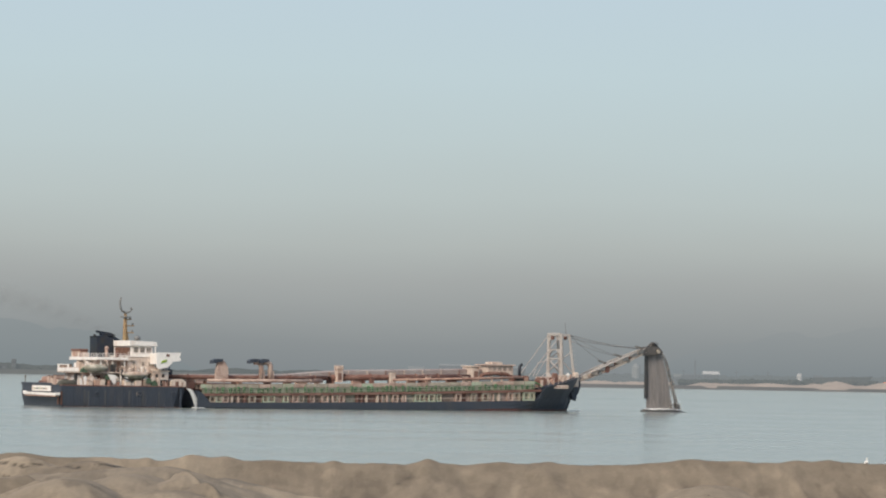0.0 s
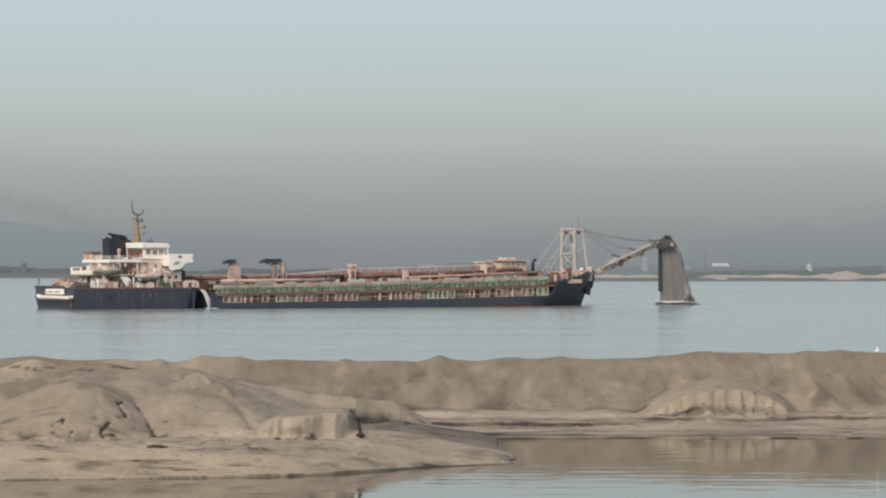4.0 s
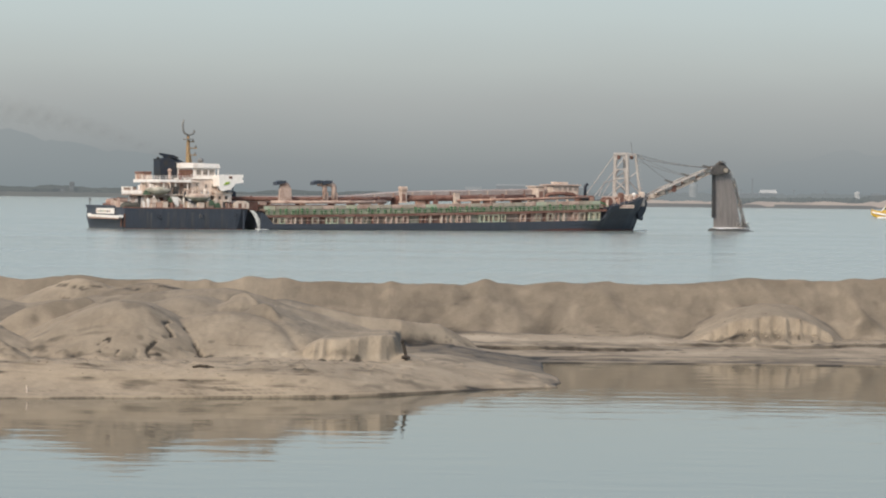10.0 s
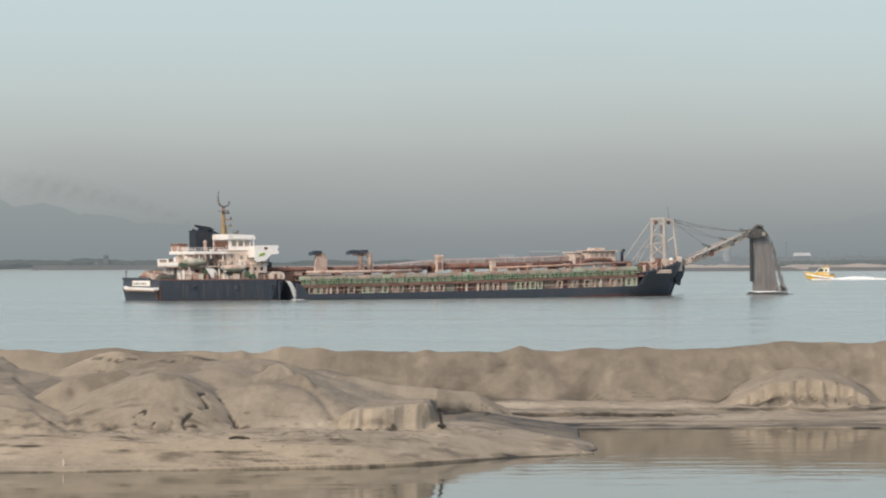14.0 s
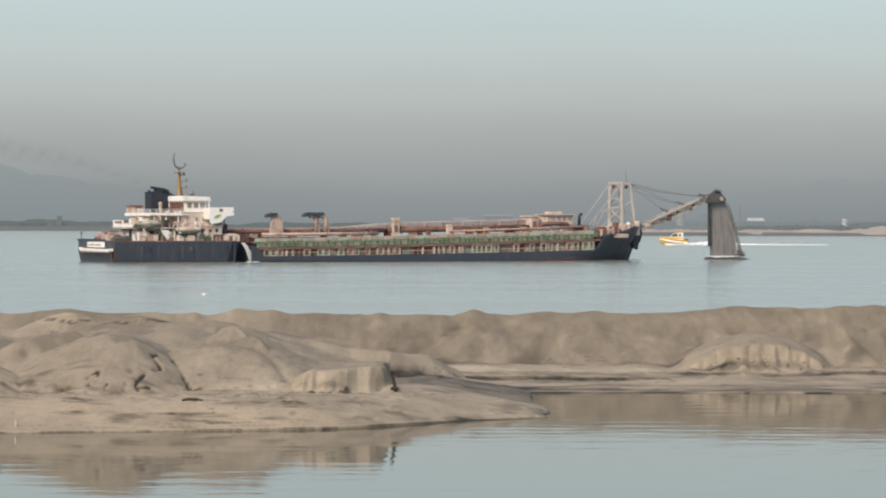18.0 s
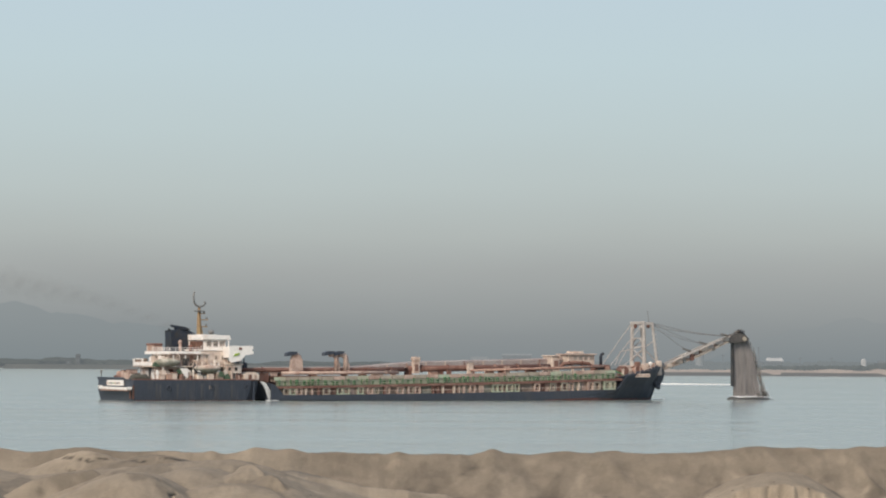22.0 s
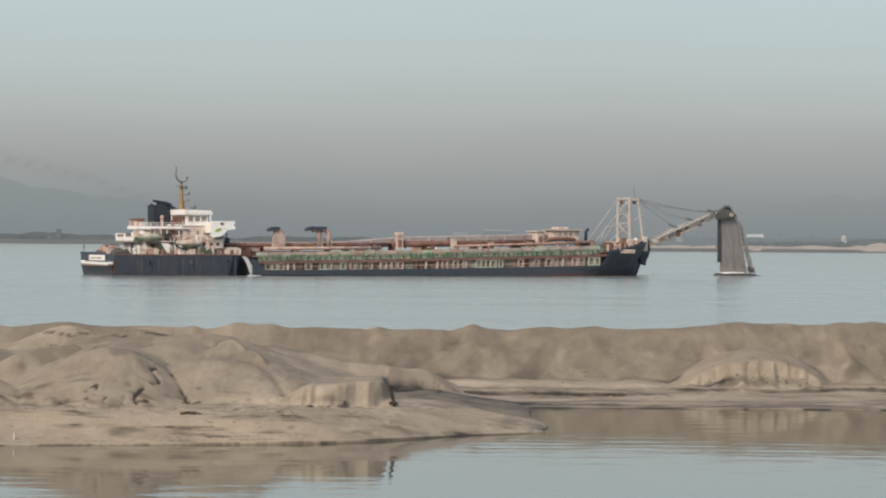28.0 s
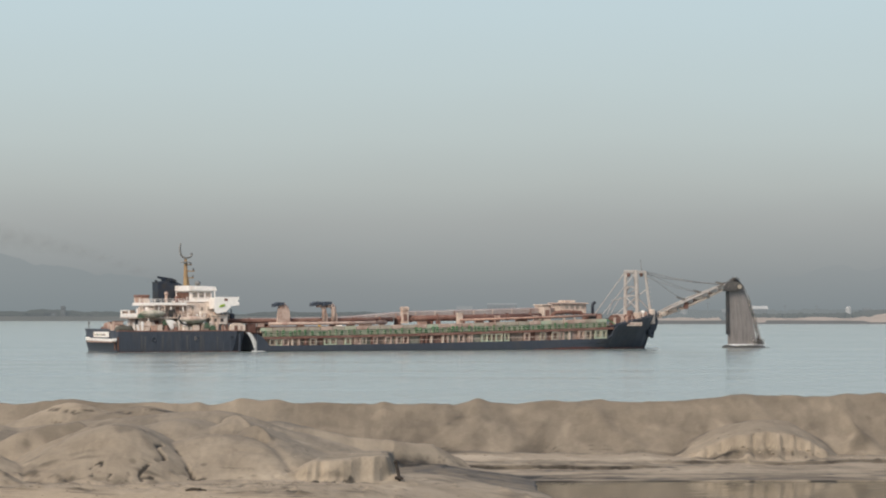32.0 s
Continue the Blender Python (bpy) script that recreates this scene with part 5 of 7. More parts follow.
part("hopper_edge", Shape().loft([[(x, 7.8, midline(x) - 0.28), (x, 7.8, midline(x) + 0.12), (x, 8.75, midline(x) + 0.12), (x, 8.75, midline(x) - 0.28)] for x in [-22.3 + 2 * k for k in range(33)]]), RUST, hopper)
def portal(m):
    """A framed opening in the side: two posts, a head and a sill round a dark recess."""
    s = Shape().box(-0.55, -0.33, -8.6, -8.05, 0.0, 1.08).box(0.33, 0.55, -8.6, -8.05, 0.0, 1.08).box(-0.33, 0.33, -8.58, -8.05, 0.86, 1.08).box(-0.33, 0.33, -8.58, -8.05, 0.0, 0.16)
    ob = part("side_frame", s, m, hopper)
    return ob


def stud(m):
    return part("side_stud", Shape().prism([(-0.15, 0), (0.15, 0), (0.15, 0.98), (0.26, 1.08), (-0.26, 1.08), (-0.15, 0.98)], -8.6, -8.0), m, hopper)


makers = [portal(PALECREAM), portal(PALEGREEN), portal(PINK), stud(CREAM), stud(PINK), stud(RUST)]
for i, o in enumerate(makers):
    x = -20.6 + i * 1.15
    o.matrix_basis = Matrix.Translation((x, 0, sheer(x))) @ Matrix.Diagonal((1, 1, (midline(x) - sheer(x) - 0.25) / 1.08, 1))
x = -13.5
while x < 40:
    if random.random() < 0.22:
        x += random.uniform(0.8, 2.2)
        continue
    if x < -6 or 17 < x < 23 or x > 36:
        o = makers[1] if random.random() < 0.7 else makers[0]
    else:
        o = random.choice((makers[0], makers[2], makers[2], makers[3], makers[4], makers[4], makers[5]))
    again(o, Matrix.Translation((x, random.uniform(-0.05, 0.05), sheer(x))) @ Matrix.Diagonal((random.choice((0.85, 1.0, 1.15)), 1, (midline(x) - sheer(x) - 0.25) / 1.08, 1)))
    x += random.choice((0.9, 1.15, 1.3, 1.45)) if o in makers[:3] else random.choice((0.5, 0.7, 0.9))
lower = part("gallery_rail", Shape().tube([(x, -8.62, sheer(x) + 0.62) for x in range(-20, 41, 4)], 0.045, 5), CREAM, hopper)
# upper walkway with pale panels and green posts
N = 30
for k in range(N):
    x0, x1 = -22.4 + k * 63.4 / N, -22.4 + (k + 1) * 63.4 / N - 0.10
    xm = (x0 + x1) / 2
    z0 = railline(xm)
    part("walkway_panel", Shape().loft([[(x, -7.75, railline(x) - 0.28), (x, -7.75, railline(x) + 0.34 + random.uniform(-0.04, 0.06)), (x, -7.6, railline(x) + 0.3), (x, -7.6, railline(x) - 0.28)] for x in (x0, x1)]), random.choice((PALEGREEN, PINK, PALECREAM, PALECREAM)), hopper)
part("walkway_screen", Shape().loft([[(x, -7.45, midline(x) + 0.1), (x, -7.45, railline(x) - 0.2), (x, -7.35, railline(x) - 0.2), (x, -7.35, midline(x) + 0.1)] for x in range(-22, 42, 3)]), mat("faded_green_paint", (0.37, 0.41, 0.31), (0.24, 0.25, 0.18), rough=0.6, scale=0.5, mix=(0.42, 0.68), fine=(2, 0.2)), hopper, "faded green screen behind the walkway")
post = part("rail_post", Shape().box(-0.16, 0.16, -8.1, -7.85, 0.12, 0.74, 0.08).ball((0, -7.98, 0.8), 0.23, n=6, m=4), mat("dark_green_paint", (0.02, 0.105, 0.03), (0.04, 0.16, 0.055), rough=0.5, scale=1.5), hopper)
post.matrix_basis = Matrix.Translation((-21.6, 0, midline(-21.6) + 0.1))
x = -20.6
while x < 40.6:
    again(post, Matrix.Translation((x, 0, midline(x) + 0.1)) @ Matrix.Diagonal((random.uniform(0.8, 1.7), 1, random.uniform(0.72, 1.18), 1)))
    x += random.choice((0.75, 1.0, 1.05, 1.3))
for dz in (0.35, 0.75):
    part("hand_rail", Shape().tube([(x, -8.32, midline(x) + 0.1 + dz) for x in range(-22, 41, 3)] + [(41.3, -8.2, midline(41) + 0.2 + dz)], 0.05, 5), PALEGREEN, hopper)
part("rail_end", Shape().tube([(40.6, -8.3, 5.35), (41.6, -8.3, 4.95), (42.2, -8.3, 4.5)], 0.09, 6), GREEN, hopper, "bright green sloping rail")

# hopper top: coamings, pipes, conveyor housing
part("coaming", Shape().loft([[(x, -6.6, railline(x) - 0.55), (x, -6.6, railline(x) + 0.35), (x, -6.3, railline(x) + 0.35), (x, -6.3, railline(x) - 0.55)] for x in range(-22, 42, 3)]), PINK, hopper, "pale weathered hopper coaming")
part("hopper_deck", Shape().box(-22.3, 41, -7.4, 7.4, 4.0, 4.25), DECK, hopper, "rusty deck over the hopper")
def pipe(name, pts, r, material, label="", flange=4.2):
    ob = part(name, Shape().tube(pts, r, 12), material, hopper, label, smooth=True)
    a = Vector(pts[0])
    for b in [Vector(p) for p in pts[1:]]:
        n = max(1, int((b - a).length / flange))
        for k in range(1, n + 1):
            p = a.lerp(b, (k - 0.5) / n)
            d = (b - a).normalized() * 0.09
            part("flange", Shape().tube([p - d, p + d], r * 1.28, 12), material, ob)
        a = b
    return ob
pipe("dredge_pipe", [(-27, -3.0, 5.25), (-20, -3.2, 5.3), (-7.5, -3.2, 5.35), (2, -3.2, 5.5)], 0.42, RUST, "thick rust-red pipe along the deck")
pipe("dredge_pipe", [(2.8, -3.4, 5.6), (12.6, -3.4, 5.75), (29.5, -3.4, 6.05)], 0.55, RUST, "thick rust-red pipe along the deck")
pipe("dredge_pipe", [(-21, -5.6, 4.75), (-9, -5.6, 4.85), (0, -5.6, 4.95)], 0.30, PINK, "faded pinkish pipe beside the coaming")
pipe("dredge_pipe", [(31.6, -3.2, 5.9), (32.4, -3.2, 6.65), (34.5, -3.2, 6.85), (37.2, -3.2, 6.7), (38.2, -3.2, 5.8)], 0.36, RUST, "arched rust-red pipe", 9)
pipe("dredge_pipe", [(13.5, -5.4, 5.35), (30, -5.4, 5.85), (39, -5.4, 6.2)], 0.22, ORANGE, "thin orange pipe")
def belt_top(x):
    return railline(x) + 2.0 + 0.75 * float(smoothstep(-8, 6, x))


conv = Shape()
conv.loft([[(x, -1.4, belt_top(x) - 1.0), (x, -1.4, belt_top(x) - 0.2), (x, -0.9, belt_top(x)), (x, 0.9, belt_top(x)), (x, 1.4, belt_top(x) - 0.2), (x, 1.4, belt_top(x) - 1.0)] for x in (-24, -14, -8, -4, 0, 6, 16, 26, 33)])
conveyor = part("conveyor_housing", conv, mat("pinkish_grey_paint", (0.37, 0.335, 0.32), (0.29, 0.225, 0.205), rough=0.7, scale=0.4, mix=(0.4, 0.7), fine=(2, 0.2)), ship, "long weathered cream conveyor housing")
for k in range(15):
    x = -22.5 + 3.6 * k
    part("housing_frame", Shape().box(x - 0.09, x + 0.09, -1.5, -1.39, belt_top(x) - 1.0, belt_top(x) - 0.2), random.choice((RUST, CREAM, ORANGE)), conveyor)
for k in range(9):
    x = -20 + 5.9 * k
    part("support_leg", Shape().box(x - 0.15, x + 0.15, -1.3, 1.3, 4.2, belt_top(x) - 0.98), RUST, conveyor)
# pieces of machinery along the deck
for x, w, h, m in ((-24.6, 1.6, 0.9, RUST), (-22.7, 1.2, 1.0, PINK), (-15.3, 0.8, 1.2, ORANGE), (-6.8, 1.3, 0.9, RUST), (-4.6, 2.2, 0.8, CREAM), (-1.0, 0.9, 1.1, PINK), (6.0, 1.6, 0.7, ORANGE), (9.4, 0.7, 1.1, RUST),
                   (13.2, 1.0, 2.1, CREAM), (16.6, 1.5, 0.8, ORANGE), (20.3, 0.8, 1.4, PINK), (24.2, 2.0, 0.7, RUST), (27.6, 0.8, 1.2, CREAM)):
    z = railline(x) + 0.1
    b = part("deck_locker", Shape().box(x, x + w, -5.0, -4.3, z - 0.6, z + h, 0.06), m, hopper)
    part("lid", Shape().box(x - 0.06, x + w + 0.06, -5.08, -4.22, z + h + 0.004, z + h + 0.07), m, b)

# goose-neck ventilators with dark mouths turned aft
def gooseneck(x, h, r, double=False):
    z = 5.0
    v = part("ventilator", Shape().tube([(x, -4, z), (x, -4, z + h - 1.0), (x - 0.12, -4, z + h - 0.45), (x - 0.5, -4, z + h - 0.1), (x - 1.0, -4, z + h), (x - 1.35, -4, z + h - 0.05)], [r, r, r * 1.05, r * 1.1, r * 1.15, r * 1.2], 10), PINK, ship, "goose-neck ventilator in faded pinkish-orange paint", True)
    part("hood", Shape().prism([(x - 2.4, z + h - 0.3), (x - 2.35, z + h + 0.25), (x - 1.6, z + h + 0.55), (x - 0.55, z + h + 0.50), (x - 0.75, z + h + 0.1), (x - 1.5, z + h - 0.1)], -4.7, -3.3), HULL, v, "flat dark cowl hood")
    part("base_flange", Shape().tube([(x, -4, z), (x, -4, z + 0.14)], r * 1.5, 10), RUST, v)
    part("casing", Shape().prism([(x - 0.75 * r, z), (x + 1.35 * r, z), (x + 1.2 * r, z + h * 0.45), (x - 0.4 * r, z + h * 0.75)], -4.3, -3.7), PINK, v)
    if double:
        part("trunk", Shape().prism([(x - 1.7, z), (x + 0.5, z), (x + 0.4, z + h - 0.8), (x - 0.2, z + h - 0.3), (x - 1.5, z + h - 0.5)], -4.5, -3.8), PINK, v)
    return v
gooseneck(-17.3, 3.0, 0.46, True)
gooseneck(-10.6, 3.12, 0.40)
gooseneck(-8.9, 3.12, 0.44)
cabinet = part("vent_trunk", Shape().box(3.3, 4.5, -4.4, -3.5, 4.8, 7.4, 0.1), CREAM, ship, "pale upright vent trunk")
part("vent_hood", Shape().box(3.2, 4.6, -4.55, -3.35, 7.15, 7.75, 0.15), CREAM, cabinet)
part("vent_door", Shape().box(3.55, 4.2, -4.43, -4.4, 5.2, 6.4), RUST, cabinet)

# control cabin and machinery before the bow
cabin = part("control_cabin", Shape().box(33.2, 38.4, -3.2, 0.6, 6.6, 8.3, 0.1), CREAM, ship, "cream control cabin over the hopper's fore end")
part("cabin_roof", Shape().box(32.8, 38.7, -3.6, 1.0, 8.304, 8.5, 0.08), PINK, cabin, "faded pinkish flat roof")
part("cabin_roof_box", Shape().box(34.4, 36.6, -2.6, 0.0, 8.554, 8.95, 0.1), CREAM, cabin)
for k in range(4):
    w = part("window", Shape().box(34.3 + k * 1.05, 34.85 + k * 1.05, -3.26, -3.2, 7.4, 7.95), PALE_GLASS, cabin)
    part("window_frame", Shape().box(34.22 + k * 1.05, 34.93 + k * 1.05, -3.24, -3.204, 7.32, 8.03), PINK, w)
for x in (34.2, 36.2, 38.1):
    part("cabin_leg", Shape().box(x - 0.14, x + 0.14, -3.1, -2.8, 4.2, 6.9), CREAM, cabin)
house = part("winch_house", Shape().box(30.1, 31.6, -3.2, 0.5, 4.2, 8.0, 0.12), CREAM, ship, "weathered cream winch house")
part("house_roof", Shape().box(29.9, 31.8, -3.4, 0.7, 8.004, 8.2, 0.05), CREAM, house)
part("house_door", Shape().box(30.5, 31.3, -3.24, -3.2, 5.6, 7.2), RUST, house)
part("exhaust_stack", Shape().tube([(39.2, -4, 5.6), (39.2, -4, 8.0), (39.35, -4, 8.35), (39.7, -4, 8.6)], 0.27, 10), FUNNEL, ship, "dark bent exhaust stack", True)
engine = part("deck_engine", Shape().box(37.6, 40.6, -5.2, -2.8, 4.2, 6.5, 0.25), RUST, ship, "rust-red deck engine casing")
part("engine_grille", Shape().box(37.9, 39.2, -5.25, -5.2, 5.2, 6.1), DARK, engine)
part("engine_hatch", Shape().box(39.5, 40.3, -5.24, -5.2, 5.0, 6.2), ORANGE, engine)

# windlasses and gear on the forecastle
def winch(x, y, z, m):
    w = part("windlass", Shape().box(x - 0.9, x + 0.9, y - 0.5, y + 0.5, z, z + 0.35), m, ship, "rust-brown anchor windlass")
    part("drum", Shape().tube([(x, y - 0.75, z + 0.95), (x, y + 0.75, z + 0.95)], 0.55, 12), m, w)
    for side in (-1, 1):
        part("drum_end", Shape().tube([(x, y + side * 0.75, z + 0.95), (x, y + side * 0.9, z + 0.95)], 0.8, 12), RUST, w)
    part("motor_box", Shape().box(x + 0.95, x + 1.7, y - 0.4, y + 0.4, z, z + 1.3, 0.08), CREAM, w)
winch(43.2, -4.6, 4.52, RUST)
winch(46.6, -3.4, 4.52, ORANGE)
for x, y, h, m in ((42.2, -6.6, 1.1, CREAM), (44.9, -6.0, 0.9, ORANGE), (47.9, -4.6, 1.7, CREAM), (48.9, -3.2, 2.2, CREAM)):
    b = part("bollard", Shape().tube([(x, y, 4.5), (x, y, 4.5 + h)], 0.22, 10).tube([(x, y, 4.5 + h), (x, y, 4.62 + h)], 0.32, 10), m, ship)
part("searchlight", Shape().ball((48.5, -5.0, 6.75), 0.36, n=10, m=8).tube([(48.5, -5.0, 5.0), (48.5, -5.0, 6.5)], 0.07, 6), WHITE, ship, "white round searchlight on a post", True)
plate = part("bow_board", Shape().box(44.3, 47.2, -8.35, -8.2, 4.25, 4.9), CREAM, ship, "pale name board on the bow rail")
for k in range(4):
    part("letter_bar", Shape().box(44.55 + k * 0.65, 45.05 + k * 0.65, -8.38, -8.35, 4.42, 4.72), PINK, plate)
for k in range(9):
    x = 42 + k * 1.15
    y = -8.3 + max(0, x - 44) ** 1.55 * 0.22
    part("bow_stanchion", Shape().tube([(x, y, 4.5 + (x - 42) * 0.1), (x, y, 5.9 + (x - 42) * 0.12)], 0.05, 5), CREAM, ship)

fore(hull, -8.3)
fore(hopper, -8.3)
fore(conveyor, 0.0)
for o in hopper.children:
    if o.name.startswith(("dredge_pipe", "deck_locker")):
        o.location.x = 0.75
for o in ship.children:
    if o.name.startswith(("ventilator", "vent_trunk", "control_cabin", "winch_house", "exhaust_stack", "deck_engine", "windlass", "bollard", "searchlight")):
        fore(o, -3.8)
    if o.name.startswith(("bow_board", "bow_stanchion")):
        fore(o, -7.0)

# gantry: an arched portal across the ship and a pair of raking fore legs
def gantry_plate(y0, y1, z0, z1, hole):
    """A plate between the portal's legs, cut out to an arch below or above."""
    n = 12
    c = (y0 + y1) / 2
    r = (y1 - y0) / 2 - 0.12
    s = Shape()
    for k in range(n):
        a, b = -1 + 2 * k / n, -1 + 2 * (k + 1) / n
        up = [math.sqrt(max(0.0, 1 - q * q)) * min(r, z1 - z0 - 0.15) for q in (a, b)]
        ya, yb = c + a * r, c + b * r
        if hole < 0:
            quad = [(ya, z0 + up[0]), (yb, z0 + up[1]), (yb, z1), (ya, z1)]
        else:
            quad = [(ya, z0), (yb, z0), (yb, z1 - up[1]), (ya, z1 - up[0])]
        v = [(52.75, y, z) for y, z in quad] + [(53.05, y, z) for y, z in quad]
        s.add(v, [(3, 2, 1, 0), (4, 5, 6, 7), (0, 1, 5, 4), (1, 2, 6, 5), (2, 3, 7, 6), (3, 0, 4, 7)])
    return s


gantry = part("gantry", Shape().tube([(52.9, -2.4, 4.6), (52.9, -2.3, 10), (52.9, -2.15, 14.3)], [0.40, 0.36, 0.33], 8), GANTRY, ship, "white steel gantry carrying the boom tackle")
part("gantry_leg", Shape().tube([(52.9, 2.4, 4.6), (52.9, 2.3, 10), (52.9, 2.15, 14.3)], [0.40, 0.36, 0.33], 8), GANTRY, gantry)
for y in (-1, 1):
    part("fore_leg", Shape().tube([(55.9, y * 2.4, 5.2), (55.2, y * 2.3, 10), (54.7, y * 2.15, 14.4)], [0.30, 0.26, 0.24], 8), GANTRY, gantry)
    part("side_beam", Shape().box(52.7, 54.9, y * 2.15 - 0.18, y * 2.15 + 0.18, 14.0, 14.45, 0.08), GANTRY, gantry)
    part("side_brace", Shape().tube([(52.9, y * 2.25, 9.6), (55.2, y * 2.25, 11.2)], 0.11, 6), GANTRY, gantry)
    part("side_brace", Shape().tube([(52.9, y * 2.3, 9.6), (55.6, y * 2.3, 7.0)], 0.11, 6), GANTRY, gantry)
part("crossbeam", Shape().box(52.55, 53.2, -2.4, 2.4, 14.1, 14.6, 0.1), GANTRY, gantry)
part("crossbeam", Shape().box(54.5, 54.95, -2.3, 2.3, 14.05, 14.45, 0.1), GANTRY, gantry)
part("upper_arch", gantry_plate(-2.15, 2.15, 11.9, 14.1, -1), GANTRY, gantry)
part("lower_arch", gantry_plate(-2.2, 2.2, 9.9, 11.6, -1), GANTRY, gantry)
part("foot_arch", gantry_plate(-2.3, 2.3, 6.2, 7.6, 1), GANTRY, gantry)
for y0, z0, y1, z1 in ((-2.3, 9.6, 2.3, 7.4), (2.3, 9.6, -2.3, 7.4), (-2.35, 9.8, 2.35, 9.8)):
    part("cross_brace", Shape().tube([(52.9, y0, z0), (52.9, y1, z1)], 0.13, 6), GANTRY, gantry)
for a, b, r in (((52.7, -2.2, 14.2), (45.6, -2.6, 6.4), 0.08), ((52.7, 2.2, 14.2), (46.6, 2.6, 6.4), 0.08), ((52.7, -2.2, 9.9), (47.6, -2.4, 8.9), 0.1), ((47.8, -2.4, 8.9), (46.6, -2.5, 6.4), 0.09), ((52.7, -2.2, 9.6), (48.6, -2.4, 6.4), 0.07), ((49.4, -2.4, 9.6), (47.4, -2.4, 6.6), 0.07)):
    part("back_stay", Shape().tube([a, b], r, 6), GANTRY, gantry)
for k in range(10):
    z = 5.4 + k * 0.85
    part("ladder_rung", Shape().tube([(55.95 - 0.13 * k, -2.75, z), (56.4 - 0.13 * k, -2.75, z)], 0.03, 4), CREAM, gantry)
for x, y in ((53.0, 0.6), (54.7, -1.2), (54.7, 0.9)):
    part("sheave", Shape().tube([(x - 0.45, y, 13.75), (x - 0.15, y, 13.75)], 0.42, 12), RUST, gantry)
part("aerial", Shape().tube([(54.3, -1.6, 14.4), (54.0, -1.6, 16.6)], 0.05, 5), GREY, gantry)
part("machine_house", Shape().box(50.4, 55.4, -2.0, 3.0, 4.52, 6.4, 0.15), PINK, gantry, "pale machinery house under the gantry")
for x, h, m in ((51.0, 1.3, RUST), (52.2, 0.9, CREAM), (54.0, 1.1, ORANGE), (55.6, 1.5, CREAM)):
    part("machine_hood", Shape().box(x - 0.5, x + 0.5, -3.6, -2.6, 4.6, 5.8 + h, 0.2), m, gantry)

# boom: a worn lattice, luffed over the bow
BOOMPAINT = mat("worn_buff_boom_paint", (0.60, 0.51, 0.43), (0.38, 0.27, 0.215), rough=0.7, scale=0.7, mix=(0.42, 0.68), fine=(2.5, 0.2))
A, B = Vector((57.6, 0, 5.9)), Vector((73.4, 0, 11.9))
axis = (B - A).normalized()
up = Vector((-axis.z, 0, axis.x))
side = Vector((0, 1, 0))


def chord(off_up, off_side, r, m, name="boom_chord", f0=0.0, f1=1.0):
    pts = [A.lerp(B, f0 + (f1 - f0) * q / 6) + up * (off_up(f0 + (f1 - f0) * q / 6)) + side * off_side for q in range(7)]
    return part(name, Shape().tube(pts, r, 6), m, boom if name != "boom" else ship)


def depth(f):
    """Half height of the lattice: slender at the heel, deepest past the middle."""
    return 0.30 + 0.30 * math.sin(math.pi * min(1.0, f * 1.05)) ** 1.2


boom = None
boom = chord(lambda f: -depth(f), -0.75, 0.26, BOOMPAINT, "boom")
boom["label"] = "pale rusted conveyor boom luffed over the bow"
chord(lambda f: -depth(f), 0.75, 0.18, BOOMPAINT)
chord(lambda f: depth(f), -0.75, 0.16, GANTRY)
chord(lambda f: depth(f), 0.75, 0.14, GANTRY)
belt = Shape()
belt.loft([[A.lerp(B, f) + side * -0.65 + up * 0.10, A.lerp(B, f) + side * 0.65 + up * 0.10, A.lerp(B, f) + side * 0.6 - up * 0.08, A.lerp(B, f) - side * 0.6 - up * 0.08] for f in (0.0, 0.25, 0.5, 0.75, 1.0)])
part("belt", belt, mat("sandy_belt", (0.36, 0.31, 0.26), (0.25, 0.21, 0.17), rough=0.9, scale=1.5), boom, "conveyor belt laden with sand")
brng = random.Random(8)
for k in range(14):
    f0, f1 = k / 14, (k + 0.55) / 14
    for y in (-0.75, 0.75):
        part("lacing", Shape().tube([A.lerp(B, f0) - up * depth(f0) + side * y, A.lerp(B, f1) + up * depth(f1) + side * y], 0.13, 5), brng.choice((BOOMPAINT, GANTRY, RUST)), boom)
        part("lacing", Shape().tube([A.lerp(B, f1) + up * depth(f1) + side * y, A.lerp(B, (k + 1) / 14) - up * depth((k + 1) / 14) + side * y], 0.13, 5), brng.choice((BOOMPAINT, GANTRY)), boom)
    part("roller", Shape().tube([A.lerp(B, f0) - up * 0.3 - side * 0.75, A.lerp(B, f0) - up * 0.3 + side * 0.75], 0.13, 6), RUST, boom)
for f, dz, w, h, m in ((0.10, 0.0, 1.3, 0.7, BOOMPAINT), (0.22, 0.1, 1.6, 0.9, BOOMPAINT), (0.33, 0.35, 1.4, 1.1, GANTRY), (0.40, -0.3, 0.9, 1.2, RUST), (0.46, 0.25, 1.2, 0.8, GANTRY), (0.57, 0.2, 1.5, 0.7, BOOMPAINT), (0.66, 0.15, 1.3, 0.8, GANTRY), (0.78, 0.2, 1.7, 0.7, GANTRY), (0.88, 0.3, 1.3, 0.9, GREY)):
    q = A.lerp(B, f) + Vector((0, 0, dz))
    part("boom_casing", Shape().prism([(q.x - w / 2, q.z - h * 0.5), (q.x + w * 0.4, q.z - h * 0.35), (q.x + w / 2, q.z + h * 0.35), (q.x + w * 0.1, q.z + h * 0.55), (q.x - w * 0.45, q.z + h * 0.2)], -1.15, -0.6), m, boom)
